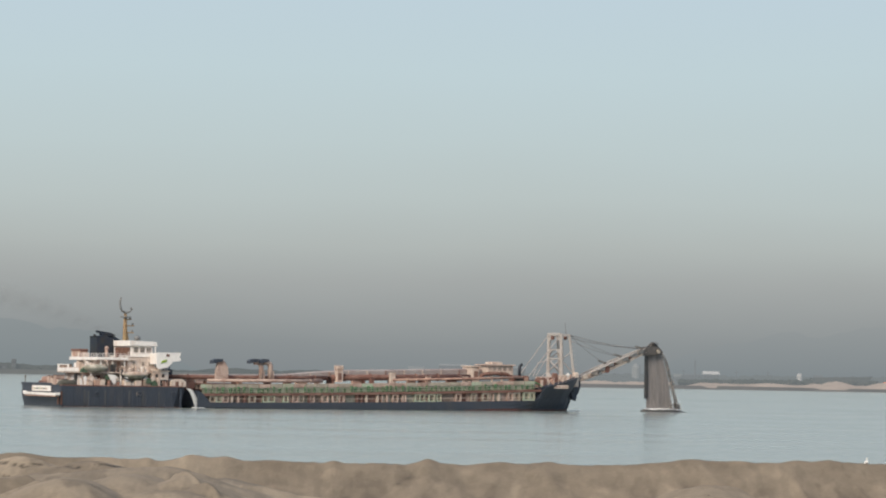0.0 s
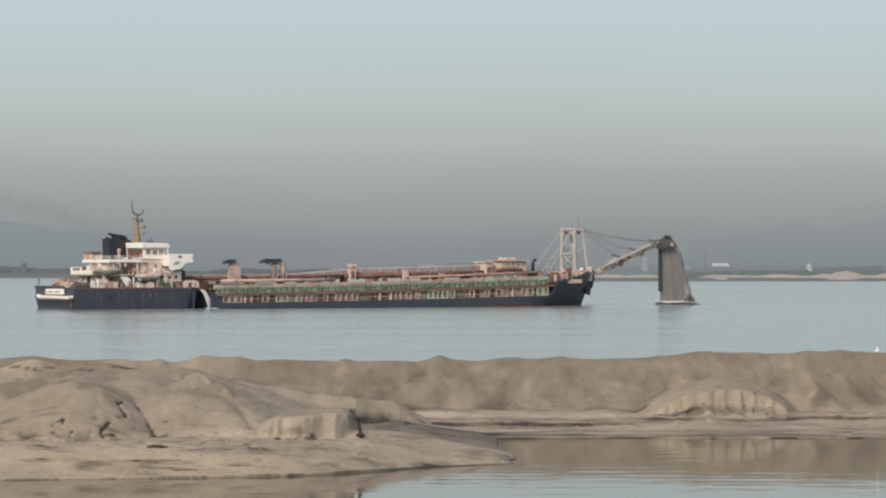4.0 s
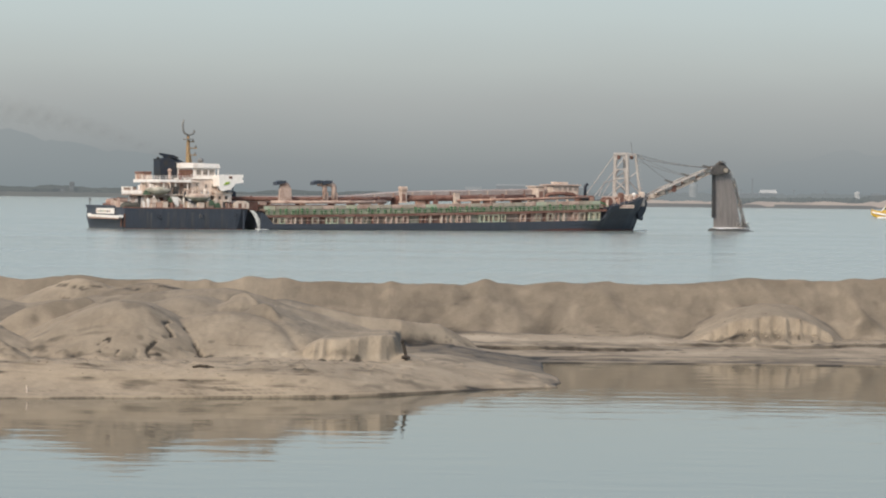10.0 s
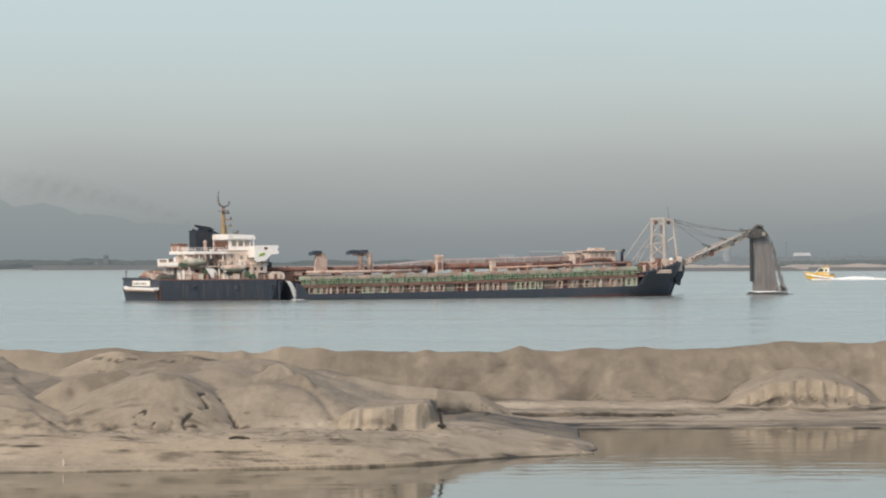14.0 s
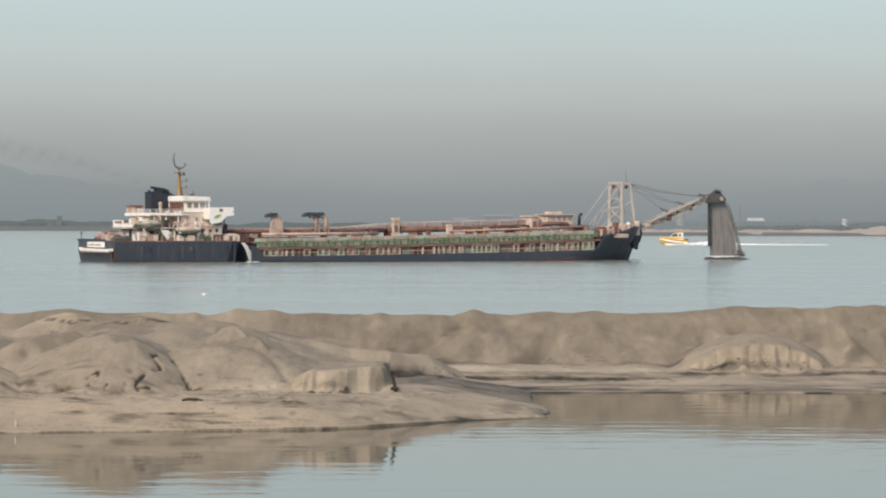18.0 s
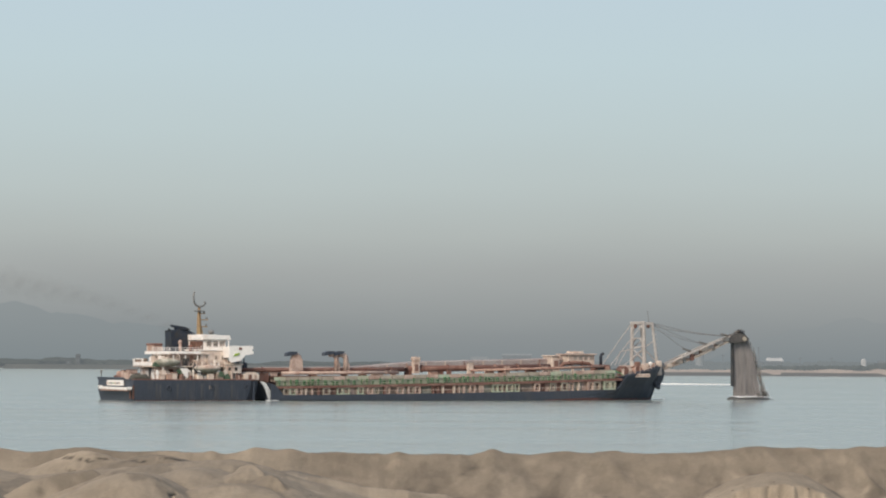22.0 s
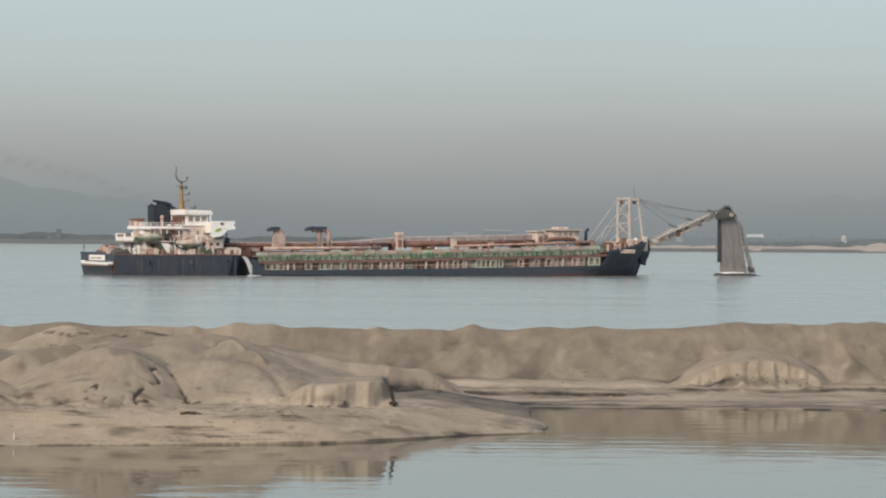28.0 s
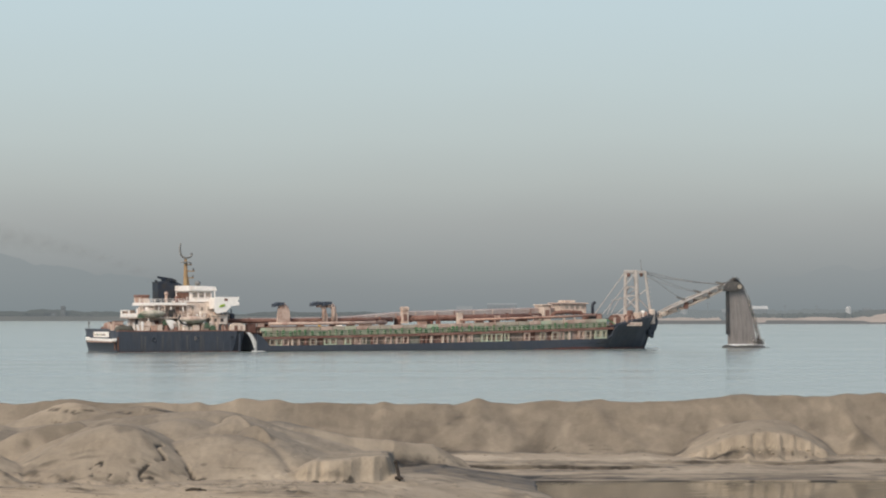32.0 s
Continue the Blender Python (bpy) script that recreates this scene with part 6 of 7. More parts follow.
for f, r in ((0.40, 0.5), (0.30, 0.36), (0.70, 0.36)):
    p = A.lerp(B, f)
    part("hoist_block", Shape().tube([p + Vector((0, -1.2, -0.5)), p + Vector((0, -0.95, -0.5))], r, 10), RUST if f == 0.40 else GREY, boom)
part("boom_walkway", Shape().prism([(A.x + 2, A.z + 1.15), (B.x - 3, B.z - 0.55), (B.x - 3, B.z - 0.45), (A.x + 2, A.z + 1.25)], -1.5, -1.1), GANTRY, boom)
CABLE = mat("galvanised_wire", (0.36, 0.36, 0.35), (0.24, 0.24, 0.24), rough=0.6, metal=0.3, scale=2)
# hoist wires to three points of the boom, with their dark blocks
for f, n in ((0.92, 2), (0.62, 2), (0.40, 1)):
    p = A.lerp(B, f) + up * (depth(f) + 0.35)
    for y in (-0.9, 0.9)[:n]:
        a = Vector((54.8, y * 2.3, 14.3))
        b = p + side * y * 0.6
        part("hoist_wire", Shape().tube([a, a.lerp(b, 0.35) - Vector((0, 0, 0.35)), a.lerp(b, 0.7) - Vector((0, 0, 0.32)), b], 0.075 if f > 0.9 else 0.05, 5), CABLE, boom)
    part("tackle", Shape().prism([(p.x - 1.5, p.z + 0.35), (p.x - 1.2, p.z + 0.55), (p.x + 0.5, p.z + 0.12), (p.x + 0.3, p.z - 0.2)], -0.7, -0.3), GREY, boom)
# head: drum, hood and a torn curtain of belting
head = part("boom_head", Shape().prism([(71.9, 11.0), (72.9, 10.7), (74.6, 10.9), (76.3, 11.0), (76.6, 11.5), (75.9, 12.2), (74.6, 12.6), (73.2, 12.4), (72.0, 11.7)], -1.0, 1.0), mat("dark_worn_steel", (0.075, 0.07, 0.066), (0.13, 0.12, 0.11), rough=0.7, scale=1.5), boom, "dark boom head with its end pulley")
part("end_pulley", Shape().tube([(75.5, -1.2, 11.55), (75.5, -1.0, 11.55)], 0.42, 14), PALECREAM, head, "pale pulley end")
part("head_hood", Shape().tube([(73.9, 0, 12.3), (74.8, 0, 13.0), (75.5, 0, 12.7), (76.2, 0, 12.0), (76.7, 0, 11.4)], [0.25, 0.42, 0.42, 0.35, 0.2], 10), DARK, head, smooth=True)
part("head_frame", Shape().tube([(72.6, -0.9, 12.2), (73.6, -0.9, 13.0), (74.9, -0.9, 13.35), (75.7, -0.9, 12.9)], 0.09, 5).tube([(73.6, -0.9, 13.0), (73.8, -0.9, 12.3)], 0.07, 5), GREY, head)
part("spout_apron", Shape().loft([[(73.25, -0.3, z), (73.25 + w, -0.35, z), (73.25 + w, 0.3, z), (73.25, 0.3, z)] for z, w in ((11.0, 0.35), (8.0, 0.42), (5.0, 0.45), (2.9, 0.5), (2.55, 0.4))]), DARK, boom, "dark hanging rubber apron")

# sand falling from the boom's end
FALL = mat("falling_wet_sand", (0.285, 0.262, 0.25), (0.215, 0.2, 0.192), rough=0.95, scale=1.2, mix=(0.3, 0.7), stretch=(3.0, 3.0, 0.06), fine=(5, 0.2), island=0.08, spec=0.1)
SPRAY = mat("thin_falling_sand", (0.34, 0.31, 0.285), (0.24, 0.22, 0.20), rough=0.95, scale=2.5, stretch=(3, 3, 0.12), fine=(9, 0.3), spec=0.1)


def ragged(m, low, high, most, scale=(2.2, 2.2, 0.22)):
    """Falling grain with gaps: opaque only where a long streaky noise is high."""
    n, l = m.node_tree.nodes, m.node_tree.links
    tc, mp, tx, r = (n.new("ShaderNode" + k) for k in ("TexCoord", "Mapping", "TexNoise", "MapRange"))
    mp.inputs["Scale"].default_value = scale
    tx.inputs["Scale"].default_value, tx.inputs["Detail"].default_value = 1.6, 4
    r.inputs[1].default_value, r.inputs[2].default_value, r.inputs[3].default_value, r.inputs[4].default_value = low, high, 0.0, most
    l.new(tc.outputs["Object"], mp.inputs[0]), l.new(mp.outputs[0], tx.inputs["Vector"]), l.new(tx.outputs["Fac"], r.inputs[0]), l.new(r.outputs[0], n["Principled BSDF"].inputs["Alpha"])


ragged(SPRAY, 0.38, 0.66, 0.5)
curtain = new("falling_sand")
curtain.parent = ship
curtain["label"] = "grey-brown curtain of falling wet sand"
strands = []
for k in range(48):
    f = k / 47
    thin = k > 42
    x0 = 73.7 + 2.5 * min(f, 0.96)
    reach = (0.08 + 0.92 * f ** 1.15) * (4.0 if not thin else 4.9)
    y0 = random.uniform(-0.15, 0.15)
    top = 11.15 + 0.45 * f
    rings = []
    for j in range(12):
        u = j / 11
        fall = u ** 1.15
        x = x0 + reach * fall ** 0.5 * (0.93 + 0.07 * fall)
        w = 0.27 + 0.10 * u + 0.05 * math.sin(k * 3.1 + j)
        d = 0.02
        z = top - (top + 0.05) * fall
        y = y0 + 0.06 * math.sin(k + j * 1.3)
        rings.append([(x - w, y, z), (x - w * 0.5, y - d, z), (x + w * 0.5, y - d, z), (x + w, y, z), (x, y + d, z)])
    strands.append(part("strand", Shape().loft(rings), SPRAY if thin else FALL, curtain))
FOAM = mat("white_foam", (0.82, 0.82, 0.81), (0.62, 0.63, 0.63), rough=0.9, scale=3, bump=0.05, bscale=4)
# dark lumps added on the water to stand for the fall's reflection
MIRRORED_FALL = mat("boiling_muddy_water", (0.075, 0.075, 0.07), (0.05, 0.052, 0.05), rough=0.35, scale=1.5, bump=0.05, bscale=3)
boil = Shape()
for k in range(90):
    q = random.random()
    boil.ball((72.7 + 7.4 * random.random(), -0.5 - 3.0 * q, 0.0), random.uniform(0.6, 1.3), random.uniform(0.4, 0.8), random.uniform(0.4, 0.6) * (1 - q) ** 0.5 + 0.03, 7, 5)
part("boil", boil, MIRRORED_FALL, curtain, "dark low mass before the foot of the fall, standing for its reflection", True)
foam = Shape()
for k in range(110):
    foam.ball((73.4 + 7.4 * random.random(), random.uniform(-0.7, 0.3), 0.45), random.uniform(0.3, 0.9), random.uniform(0.2, 0.4), random.uniform(0.08, 0.28), 7, 5)
part("splash", foam, FOAM, curtain, "white splash where the sand meets the water", True)
mist = Shape()
for k in range(16):
    mist.ball((78.2 + 3.0 * random.random(), random.uniform(-1.2, -0.2), 0.2 + 1.5 * random.random()), random.uniform(0.3, 0.8), 0.3, random.uniform(0.3, 0.9), 8, 6)
SPLASHMIST = mat("fine_spray", (0.62, 0.60, 0.58), (0.5, 0.48, 0.46), rough=1.0, scale=2, spec=0.0)
ragged(SPLASHMIST, 0.45, 0.8, 0.35, (1.5, 1.5, 1.0))
part("spray_mist", mist, SPLASHMIST, curtain, "thin spray at the foot of the fall", True)
# overboard discharge at the notch, and the broken water at the stem
out = Shape()
for k in range(5):
    dy = random.uniform(-0.2, 0.2)
    out.tube([(-26.3 + k * 0.12, -7.6 + dy, 3.3), (-25.9 + k * 0.12, -7.9 + dy, 2.95), (-25.45 + k * 0.12, -8.2 + dy, 2.0), (-25.1 + k * 0.16, -8.4 + dy, 0.9), (-24.85 + k * 0.22, -8.5 + dy, -0.05)], [0.06, 0.10, 0.12, 0.15, 0.2], 7)
for k in range(9):
    out.ball((-25.4 + random.random() * 2.0, -8.6 + random.uniform(-0.4, 0.2), 0), 0.35, 0.4, 0.18, 6, 4)
part("water_jet", out, mat("falling_water", (0.50, 0.51, 0.51), (0.36, 0.38, 0.39), rough=0.6, scale=2.5, stretch=(1, 1, 0.3)), ship, "white cooling water pouring overboard", True)
stem = Shape()
for k in range(12):
    stem.ball((56.0 + random.random() * 2.2, -0.8 + random.uniform(-1, 1), 0.0), 0.5, 0.4, random.uniform(0.06, 0.18), 6, 4)
part("bow_foam", stem, FOAM, ship, "small white break of water at the stem", True)

# ---- aft house ----
def windows(parent, xs, y, z0, z1, w, frame_mat=None, glass=None):
    for x in xs:
        pane = part("window", Shape().box(x, x + w, y - 0.05, y, z0, z1), glass or DARK, parent)
        if frame_mat:
            part("window_frame", Shape().box(x - 0.07, x + w + 0.07, y - 0.03, y - 0.002, z0 - 0.07, z1 + 0.07), frame_mat, pane)


def aft_windows(parent, ys, x, z0, z1, w, glass=None):
    for y in ys:
        part("window", Shape().box(x - 0.05, x, y, y + w, z0, z1), glass or DARK, parent)


def railing(parent, x0, x1, y, z, n, m, h=1.0):
    for k in range(n + 1):
        x = x0 + (x1 - x0) * k / n
        part("rail_post", Shape().tube([(x, y, z), (x, y, z + h)], 0.04, 5), m, parent)
    for dz in (h * 0.5, h):
        part("hand_rail", Shape().tube([(x0, y, z + dz), (x1, y, z + dz)], 0.035, 5), m, parent)


def aft_railing(parent, y0, y1, x, z, n, m, h=1.0):
    for k in range(n + 1):
        y = y0 + (y1 - y0) * k / n
        part("rail_post", Shape().tube([(x, y, z), (x, y, z + h)], 0.04, 5), m, parent)
    for dz in (h * 0.5, h):
        part("hand_rail", Shape().tube([(x, y0, z + dz), (x, y1, z + dz)], 0.035, 5), m, parent)


# main-deck house, its aft end in tall white panels
tier1 = part("main_deck_house", Shape().box(-43.4, -30.6, -5.4, 5.4, 3.6, 5.75, 0.1), HOUSE, ship, "white main-deck house with rust stains")
for k, m in enumerate((WHITE, HOUSE, WHITE, DARK, WHITE, CREAM, HOUSE)):
    part("aft_panel", Shape().box(-43.56, -43.4, 4.2 - k * 1.45, 5.35 - k * 1.45, 3.65, 5.6 - 0.25 * (k % 3)), m, tier1)
windows(tier1, (-40.9, -38.2, -36.0, -34.0), -5.4, 4.45, 5.05, 0.6)
for x, m in ((-42.3, RUST), (-39.6, CREAM), (-37.2, ORANGE), (-32.6, PINK)):
    d = part("door", Shape().box(x, x + 0.85, -5.46, -5.4, 3.65, 5.4), m, tier1)
    part("door_handle", Shape().box(x + 0.68, x + 0.76, -5.52, -5.46, 4.5, 4.65), GREY, d)
# boat deck with a solid bulwark round its after end
deck2 = part("boat_deck", Shape().box(-44.6, -30.2, -7.0, 6.0, 5.754, 5.95, 0.05), HOUSE, ship, "white boat deck with a solid bulwark")
part("bulwark_aft", Shape().box(-44.68, -44.5, -3.4, 5.9, 5.954, 6.55, 0.04), WHITE, deck2)
part("top_rail", Shape().tube([(-44.6, -3.4, 6.6), (-44.6, 5.9, 6.6)], 0.07, 6), HOUSE, deck2)
part("bulwark_post", Shape().box(-44.68, -44.5, 5.2, 5.9, 6.55, 7.2).box(-44.68, -44.5, 1.0, 1.5, 6.55, 7.2).box(-44.68, -44.5, 1.5, 5.2, 7.05, 7.2), WHITE, deck2)
part("awning_side", Shape().box(-44.6, -42.0, 5.85, 5.98, 5.95, 7.2), SHADE, deck2)
railing(deck2, -38.6, -31.0, -6.95, 5.95, 7, CREAM)
for x, m in ((-43.9, WHITE), (-40.9, CREAM), (-38.4, WHITE), (-35.0, ORANGE), (-32.0, WHITE)):
    part("deck_pillar", Shape().box(x, x + 0.25, -6.9, -6.65, 3.6, 5.75), m, deck2)
# upper house
tier2 = part("upper_house", Shape().box(-41.6, -31.6, -4.8, 4.8, 5.954, 8.05, 0.1), HOUSE, ship, "white upper deck house")
windows(tier2, (-40.2, -38.9, -37.4), -4.8, 6.75, 7.35, 0.6, CREAM, PALE_GLASS)
aft_windows(tier2, (3.2, 1.2, -0.9, -3.0), -41.6, 6.8, 7.4, 0.7, PALE_GLASS)
part("door", Shape().box(-38.2, -37.5, -4.86, -4.8, 6.0, 7.75), ORANGE, tier2)
for k, (y, h) in enumerate(((3.9, 1.5), (2.4, 1.7), (0.4, 1.3), (-1.4, 1.75), (-3.6, 1.5))):
    part("vent_box", Shape().box(-42.3 - 0.2 * (k % 2), -41.62, y - 0.5, y + 0.45, 5.954, 5.954 + h, 0.08), (WHITE, CREAM, PINK, WHITE, HOUSE)[k], tier2)
deck3 = part("funnel_deck", Shape().box(-42.4, -35.2, -6.0, 6.0, 8.054, 8.2, 0.05), HOUSE, ship, "white funnel deck with a deep edge")
part("deck_edge_aft", Shape().box(-42.48, -42.36, -6.0, 6.0, 7.95, 8.48, 0.04), WHITE, deck3)
part("deck_edge", Shape().box(-42.36, -36.6, -6.08, -5.96, 7.95, 8.48, 0.04), WHITE, deck3)
part("edge_stain", Shape().box(-42.35, -36.8, -6.12, -6.08, 7.9, 8.0), RUST, deck3)
aft_railing(deck3, -5.9, 2.0, -42.4, 8.48, 7, WHITE, 0.6)
railing(deck3, -42.3, -37.0, -6.0, 8.48, 5, WHITE, 0.6)
for x in (-41.6, -39.4, -37.2):
    part("deck_pillar", Shape().tube([(x, -5.9, 5.95), (x, -5.9, 8.05)], 0.11, 6), WHITE, deck3)
locker = part("deck_locker", Shape().box(-42.2, -40.7, 2.0, 5.8, 8.2, 9.5, 0.08), ORANGE, ship, "faded orange deck locker")
part("lid", Shape().box(-42.3, -40.6, 1.9, 5.9, 9.504, 9.85, 0.12), RUST, locker)
for k in range(4):
    part("locker_door", Shape().box(-42.26, -42.2, 2.15 + k * 0.92, 2.85 + k * 0.92, 8.4, 9.35), (CREAM, PINK, ORANGE, CREAM)[k], locker)
part("coil_box", Shape().box(-42.0, -41.2, 0.2, 1.4, 8.2, 9.2, 0.06), CREAM, locker)
# house below the bridge, its corner to the quarter
front = part("forward_house", Shape().box(-36.6, -31.4, -5.6, 5.6, 3.62, 8.58, 0.12), HOUSE, ship, "stained cream-white house below the bridge")
windows(front, (-35.6, -33.9, -32.6), -5.6, 7.1, 7.75, 0.45, CREAM, PALE_GLASS)
aft_windows(front, (-1.2, -4.6), -36.6, 7.0, 7.7, 0.7, PALE_GLASS)
for z in (5.9, 6.55, 8.45):
    part("rust_band", Shape().box(-36.6, -31.4, -5.64, -5.6, z, z + 0.1), PINK, front)
part("bridge_ladder", Shape().tube([(-36.9, -3.4, 5.95), (-36.8, -5.2, 8.7)], 0.08, 5).tube([(-36.9, -2.8, 5.95), (-36.8, -4.6, 8.7)], 0.08, 5), PINK, front)
wheel = part("wheelhouse", Shape().box(-35.6, -31.4, -4.6, 2.7, 8.754, 10.45, 0.12), WHITE, ship, "white wheelhouse with large windows")
part("wheelhouse_roof", Shape().box(-35.9, -30.9, -5.0, 3.2, 10.454, 10.7, 0.08), WHITE, wheel)
part("roof_fascia", Shape().prism([(-35.9, 10.6), (-30.7, 10.55), (-31.0, 11.25), (-35.9, 11.4)], -5.08, -4.95), WHITE, wheel, "broad white roof parapet")
part("roof_fascia", Shape().prism([(-35.9, 10.6), (-30.7, 10.55), (-31.0, 11.25), (-35.9, 11.4)], 3.15, 3.28), WHITE, wheel)
part("roof_fascia_aft", Shape().box(-36.0, -35.9, -5.0, 3.2, 10.5, 11.4), WHITE, wheel)
screen = part("aft_window_screen", Shape().box(-35.74, -35.6, -4.5, 1.7, 8.85, 10.25), mat("brown_boards", (0.16, 0.08, 0.055), (0.08, 0.047, 0.034), rough=0.6, scale=1.5), wheel, "brown boarded window")
part("window_bar", Shape().box(-35.8, -35.74, -1.6, -1.45, 8.85, 10.25), RUST, screen)
part("end_post", Shape().box(-35.9, -35.56, 1.8, 3.0, 8.75, 10.5), WHITE, wheel)
windows(wheel, (-35.0, -33.8, -32.6), -4.6, 9.3, 10.2, 0.8, CREAM, PALE_GLASS)
part("bridge_walk", Shape().box(-36.7, -30.8, -5.7, 5.7, 8.6, 8.75, 0.03), WHITE, wheel)
railing(wheel, -36.5, -32.2, -5.65, 8.75, 4, WHITE, 0.6)
part("roof_post", Shape().box(-31.2, -31.0, -5.0, -4.8, 8.75, 10.5), WHITE, wheel)
wing = part("bridge_wing", Shape().prism([(-32.35, 9.3), (-27.9, 9.32), (-27.9, 9.0), (-28.15, 8.7), (-27.85, 8.45), (-27.85, 8.05), (-29.3, 7.85), (-30.2, 6.9), (-31.9, 6.55), (-32.35, 6.9)], -8.4, -8.25), WHITE, ship, "white bridge wing with a slanting lower edge")
part("wing_aft", Shape().box(-32.4, -32.3, -8.25, -5.6, 7.4, 9.3), WHITE, wing)
part("wing_floor", Shape().box(-32.3, -27.9, -8.24, -4.5, 8.0, 8.1), WHITE, wing)
part("wing_window", Shape().prism([(-30.6, 8.75), (-30.0, 8.7), (-29.95, 9.1), (-30.55, 9.2)], -8.44, -8.4), RUST, wing)
part("side_light", Shape().prism([(-31.6, 7.6), (-30.9, 7.75), (-30.45, 7.95), (-30.5, 8.2), (-31.3, 8.05)], -8.52, -8.4), mat("green_lamp_screen", (0.30, 0.42, 0.03), (0.22, 0.36, 0.03), rough=0.4), wing, "yellow-green starboard light screen")
part("wing_top_rail", Shape().tube([(-32.35, -8.32, 9.36), (-27.9, -8.32, 9.38)], 0.06, 6), WHITE, wing)
# low houses forward of the bridge
shed = part("store_house", Shape().box(-32.6, -29.6, -7.4, -4.0, 4.75, 6.15, 0.1), HOUSE, ship, "white store on legs beside the house")
windows(shed, (-32.1, -30.9), -7.4, 5.2, 5.7, 0.45, PINK)
for x in (-32.4, -31.3, -30.4, -29.7):
    part("leg", Shape().box(x - 0.12, x + 0.12, -7.3, -7.0, 3.6, 4.75), RUST, shed)
part("roof_edge", Shape().box(-32.8, -29.4, -7.5, -3.9, 6.154, 6.35, 0.06), CREAM, shed)
gable = part("gabled_store", Shape().prism([(-29.3, 3.6), (-26.6, 3.6), (-26.6, 4.5), (-27.4, 4.95), (-28.4, 4.95), (-29.3, 4.5)], -8.0, -5.0), CREAM, ship, "low cream store with a sloping roof at the break")
part("rust_patch", Shape().box(-28.6, -28.0, -8.05, -8.0, 3.7, 4.5), RUST, gable)
part("rust_patch", Shape().box(-27.5, -27.1, -8.05, -8.0, 3.8, 4.4), PINK, gable)
for x, h, m in ((-28.6, 2.2, FUNNEL), (-27.2, 1.9, GREY), (-26.3, 1.6, FUNNEL)):
    mast_box = part("break_gear", Shape().box(x - 0.4, x + 0.35, -1.0, 0.6, 3.6, 5.0 + h, 0.15), m, ship)
    part("pipe", Shape().tube([(x - 0.3, -0.9, 5.0 + h), (x - 0.3, -0.9, 5.8 + h)], 0.11, 6), FUNNEL, mast_box)


# boats and gear on the side deck
def lifeboat(x, y, z, length, depth, m, keel_m, label):
    rings = []
    for u in (-1.0, -0.8, -0.4, 0.0, 0.4, 0.8, 1.0):
        w, k = 0.95 * (1 - abs(u) ** 2.6) + 0.05, z - depth * 0.55 * (1 - abs(u) ** 3)
        rings.append([(x + u * length / 2, y, k), (x + u * length / 2, y - w * 0.8, (k + z) / 2), (x + u * length / 2, y - w, z + 0.1 * u * u), (x + u * length / 2, y + w, z + 0.1 * u * u), (x + u * length / 2, y + w * 0.8, (k + z) / 2)])
    b = part("lifeboat", Shape().loft(rings), keel_m, ship, label, True)
    cover = []
    for u in (-0.98, -0.7, -0.3, 0.1, 0.5, 0.85, 0.98):
        w, t = 0.95 * (1 - abs(u) ** 2.6) + 0.04, z + depth * (0.42 - 0.25 * u * u + 0.06 * math.sin(u * 7))
        cover.append([(x + u * length / 2, y - w - 0.03, z - 0.1), (x + u * length / 2, y - w * 0.55, t), (x + u * length / 2, y + w * 0.55, t), (x + u * length / 2, y + w + 0.03, z - 0.1)])
    part("boat_cover", Shape().loft(cover), m, b, "weathered canvas boat cover", True)
    for u in (-0.85, 0.85):
        part("davit", Shape().tube([(x + u * length / 2, y + 0.9, z - depth), (x + u * length / 2, y + 0.9, z + depth * 0.6), (x + u * length / 2, y + 0.3, z + depth * 0.95), (x + u * length / 2, y - 0.4, z + depth * 0.8), (x + u * length / 2, y - 0.7, z + depth * 0.3)], 0.11, 6), CREAM, b)
    return b


lifeboat(-43.0, -6.9, 6.55, 4.6, 1.5, mat("grey_beige_canvas", (0.52, 0.49, 0.42), (0.34, 0.32, 0.25), rough=0.9, scale=1.2, fine=(3, 0.15)), OLIVE, "lifeboat under a grey-beige cover at the boat deck")
boat2 = lifeboat(-36.1, -7.5, 5.5, 5.0, 1.5, CREAM, OLIVE, "cream-topped workboat with an olive hull on the side deck")
part("sling", Shape().tube([(-38.6, -8.3, 6.3), (-38.9, -8.45, 5.6), (-38.3, -8.5, 4.9), (-37.2, -8.45, 4.6)], 0.14, 6), FUNNEL, boat2, "black hanging hose")
tarp = mat("green_tarpaulin", (0.05, 0.10, 0.06), (0.09, 0.12, 0.08), rough=0.8, scale=1.5)
for x, y, z, m in ((-45.6, -6.6, 6.4, tarp), (-41.4, -7.0, 5.2, tarp), (-34.3, -7.9, 4.7, tarp), (-33.2, -7.9, 4.25, tarp)):
    part("covered_gear", Shape().prism([(x, z - 0.6), (x + 1.2, z - 0.6), (x + 1.0, z + 0.05), (x + 0.6, z + 0.35), (x + 0.15, z)], y - 0.5, y + 0.3), m, ship, "gear under a dark green cover")
part("slanted_panel", Shape().prism([(-41.0, 5.55), (-39.7, 5.5), (-39.5, 4.0), (-40.0, 3.75)], -7.7, -7.5), WHITE, ship, "white slanting side panel")
rng = random.Random(31)
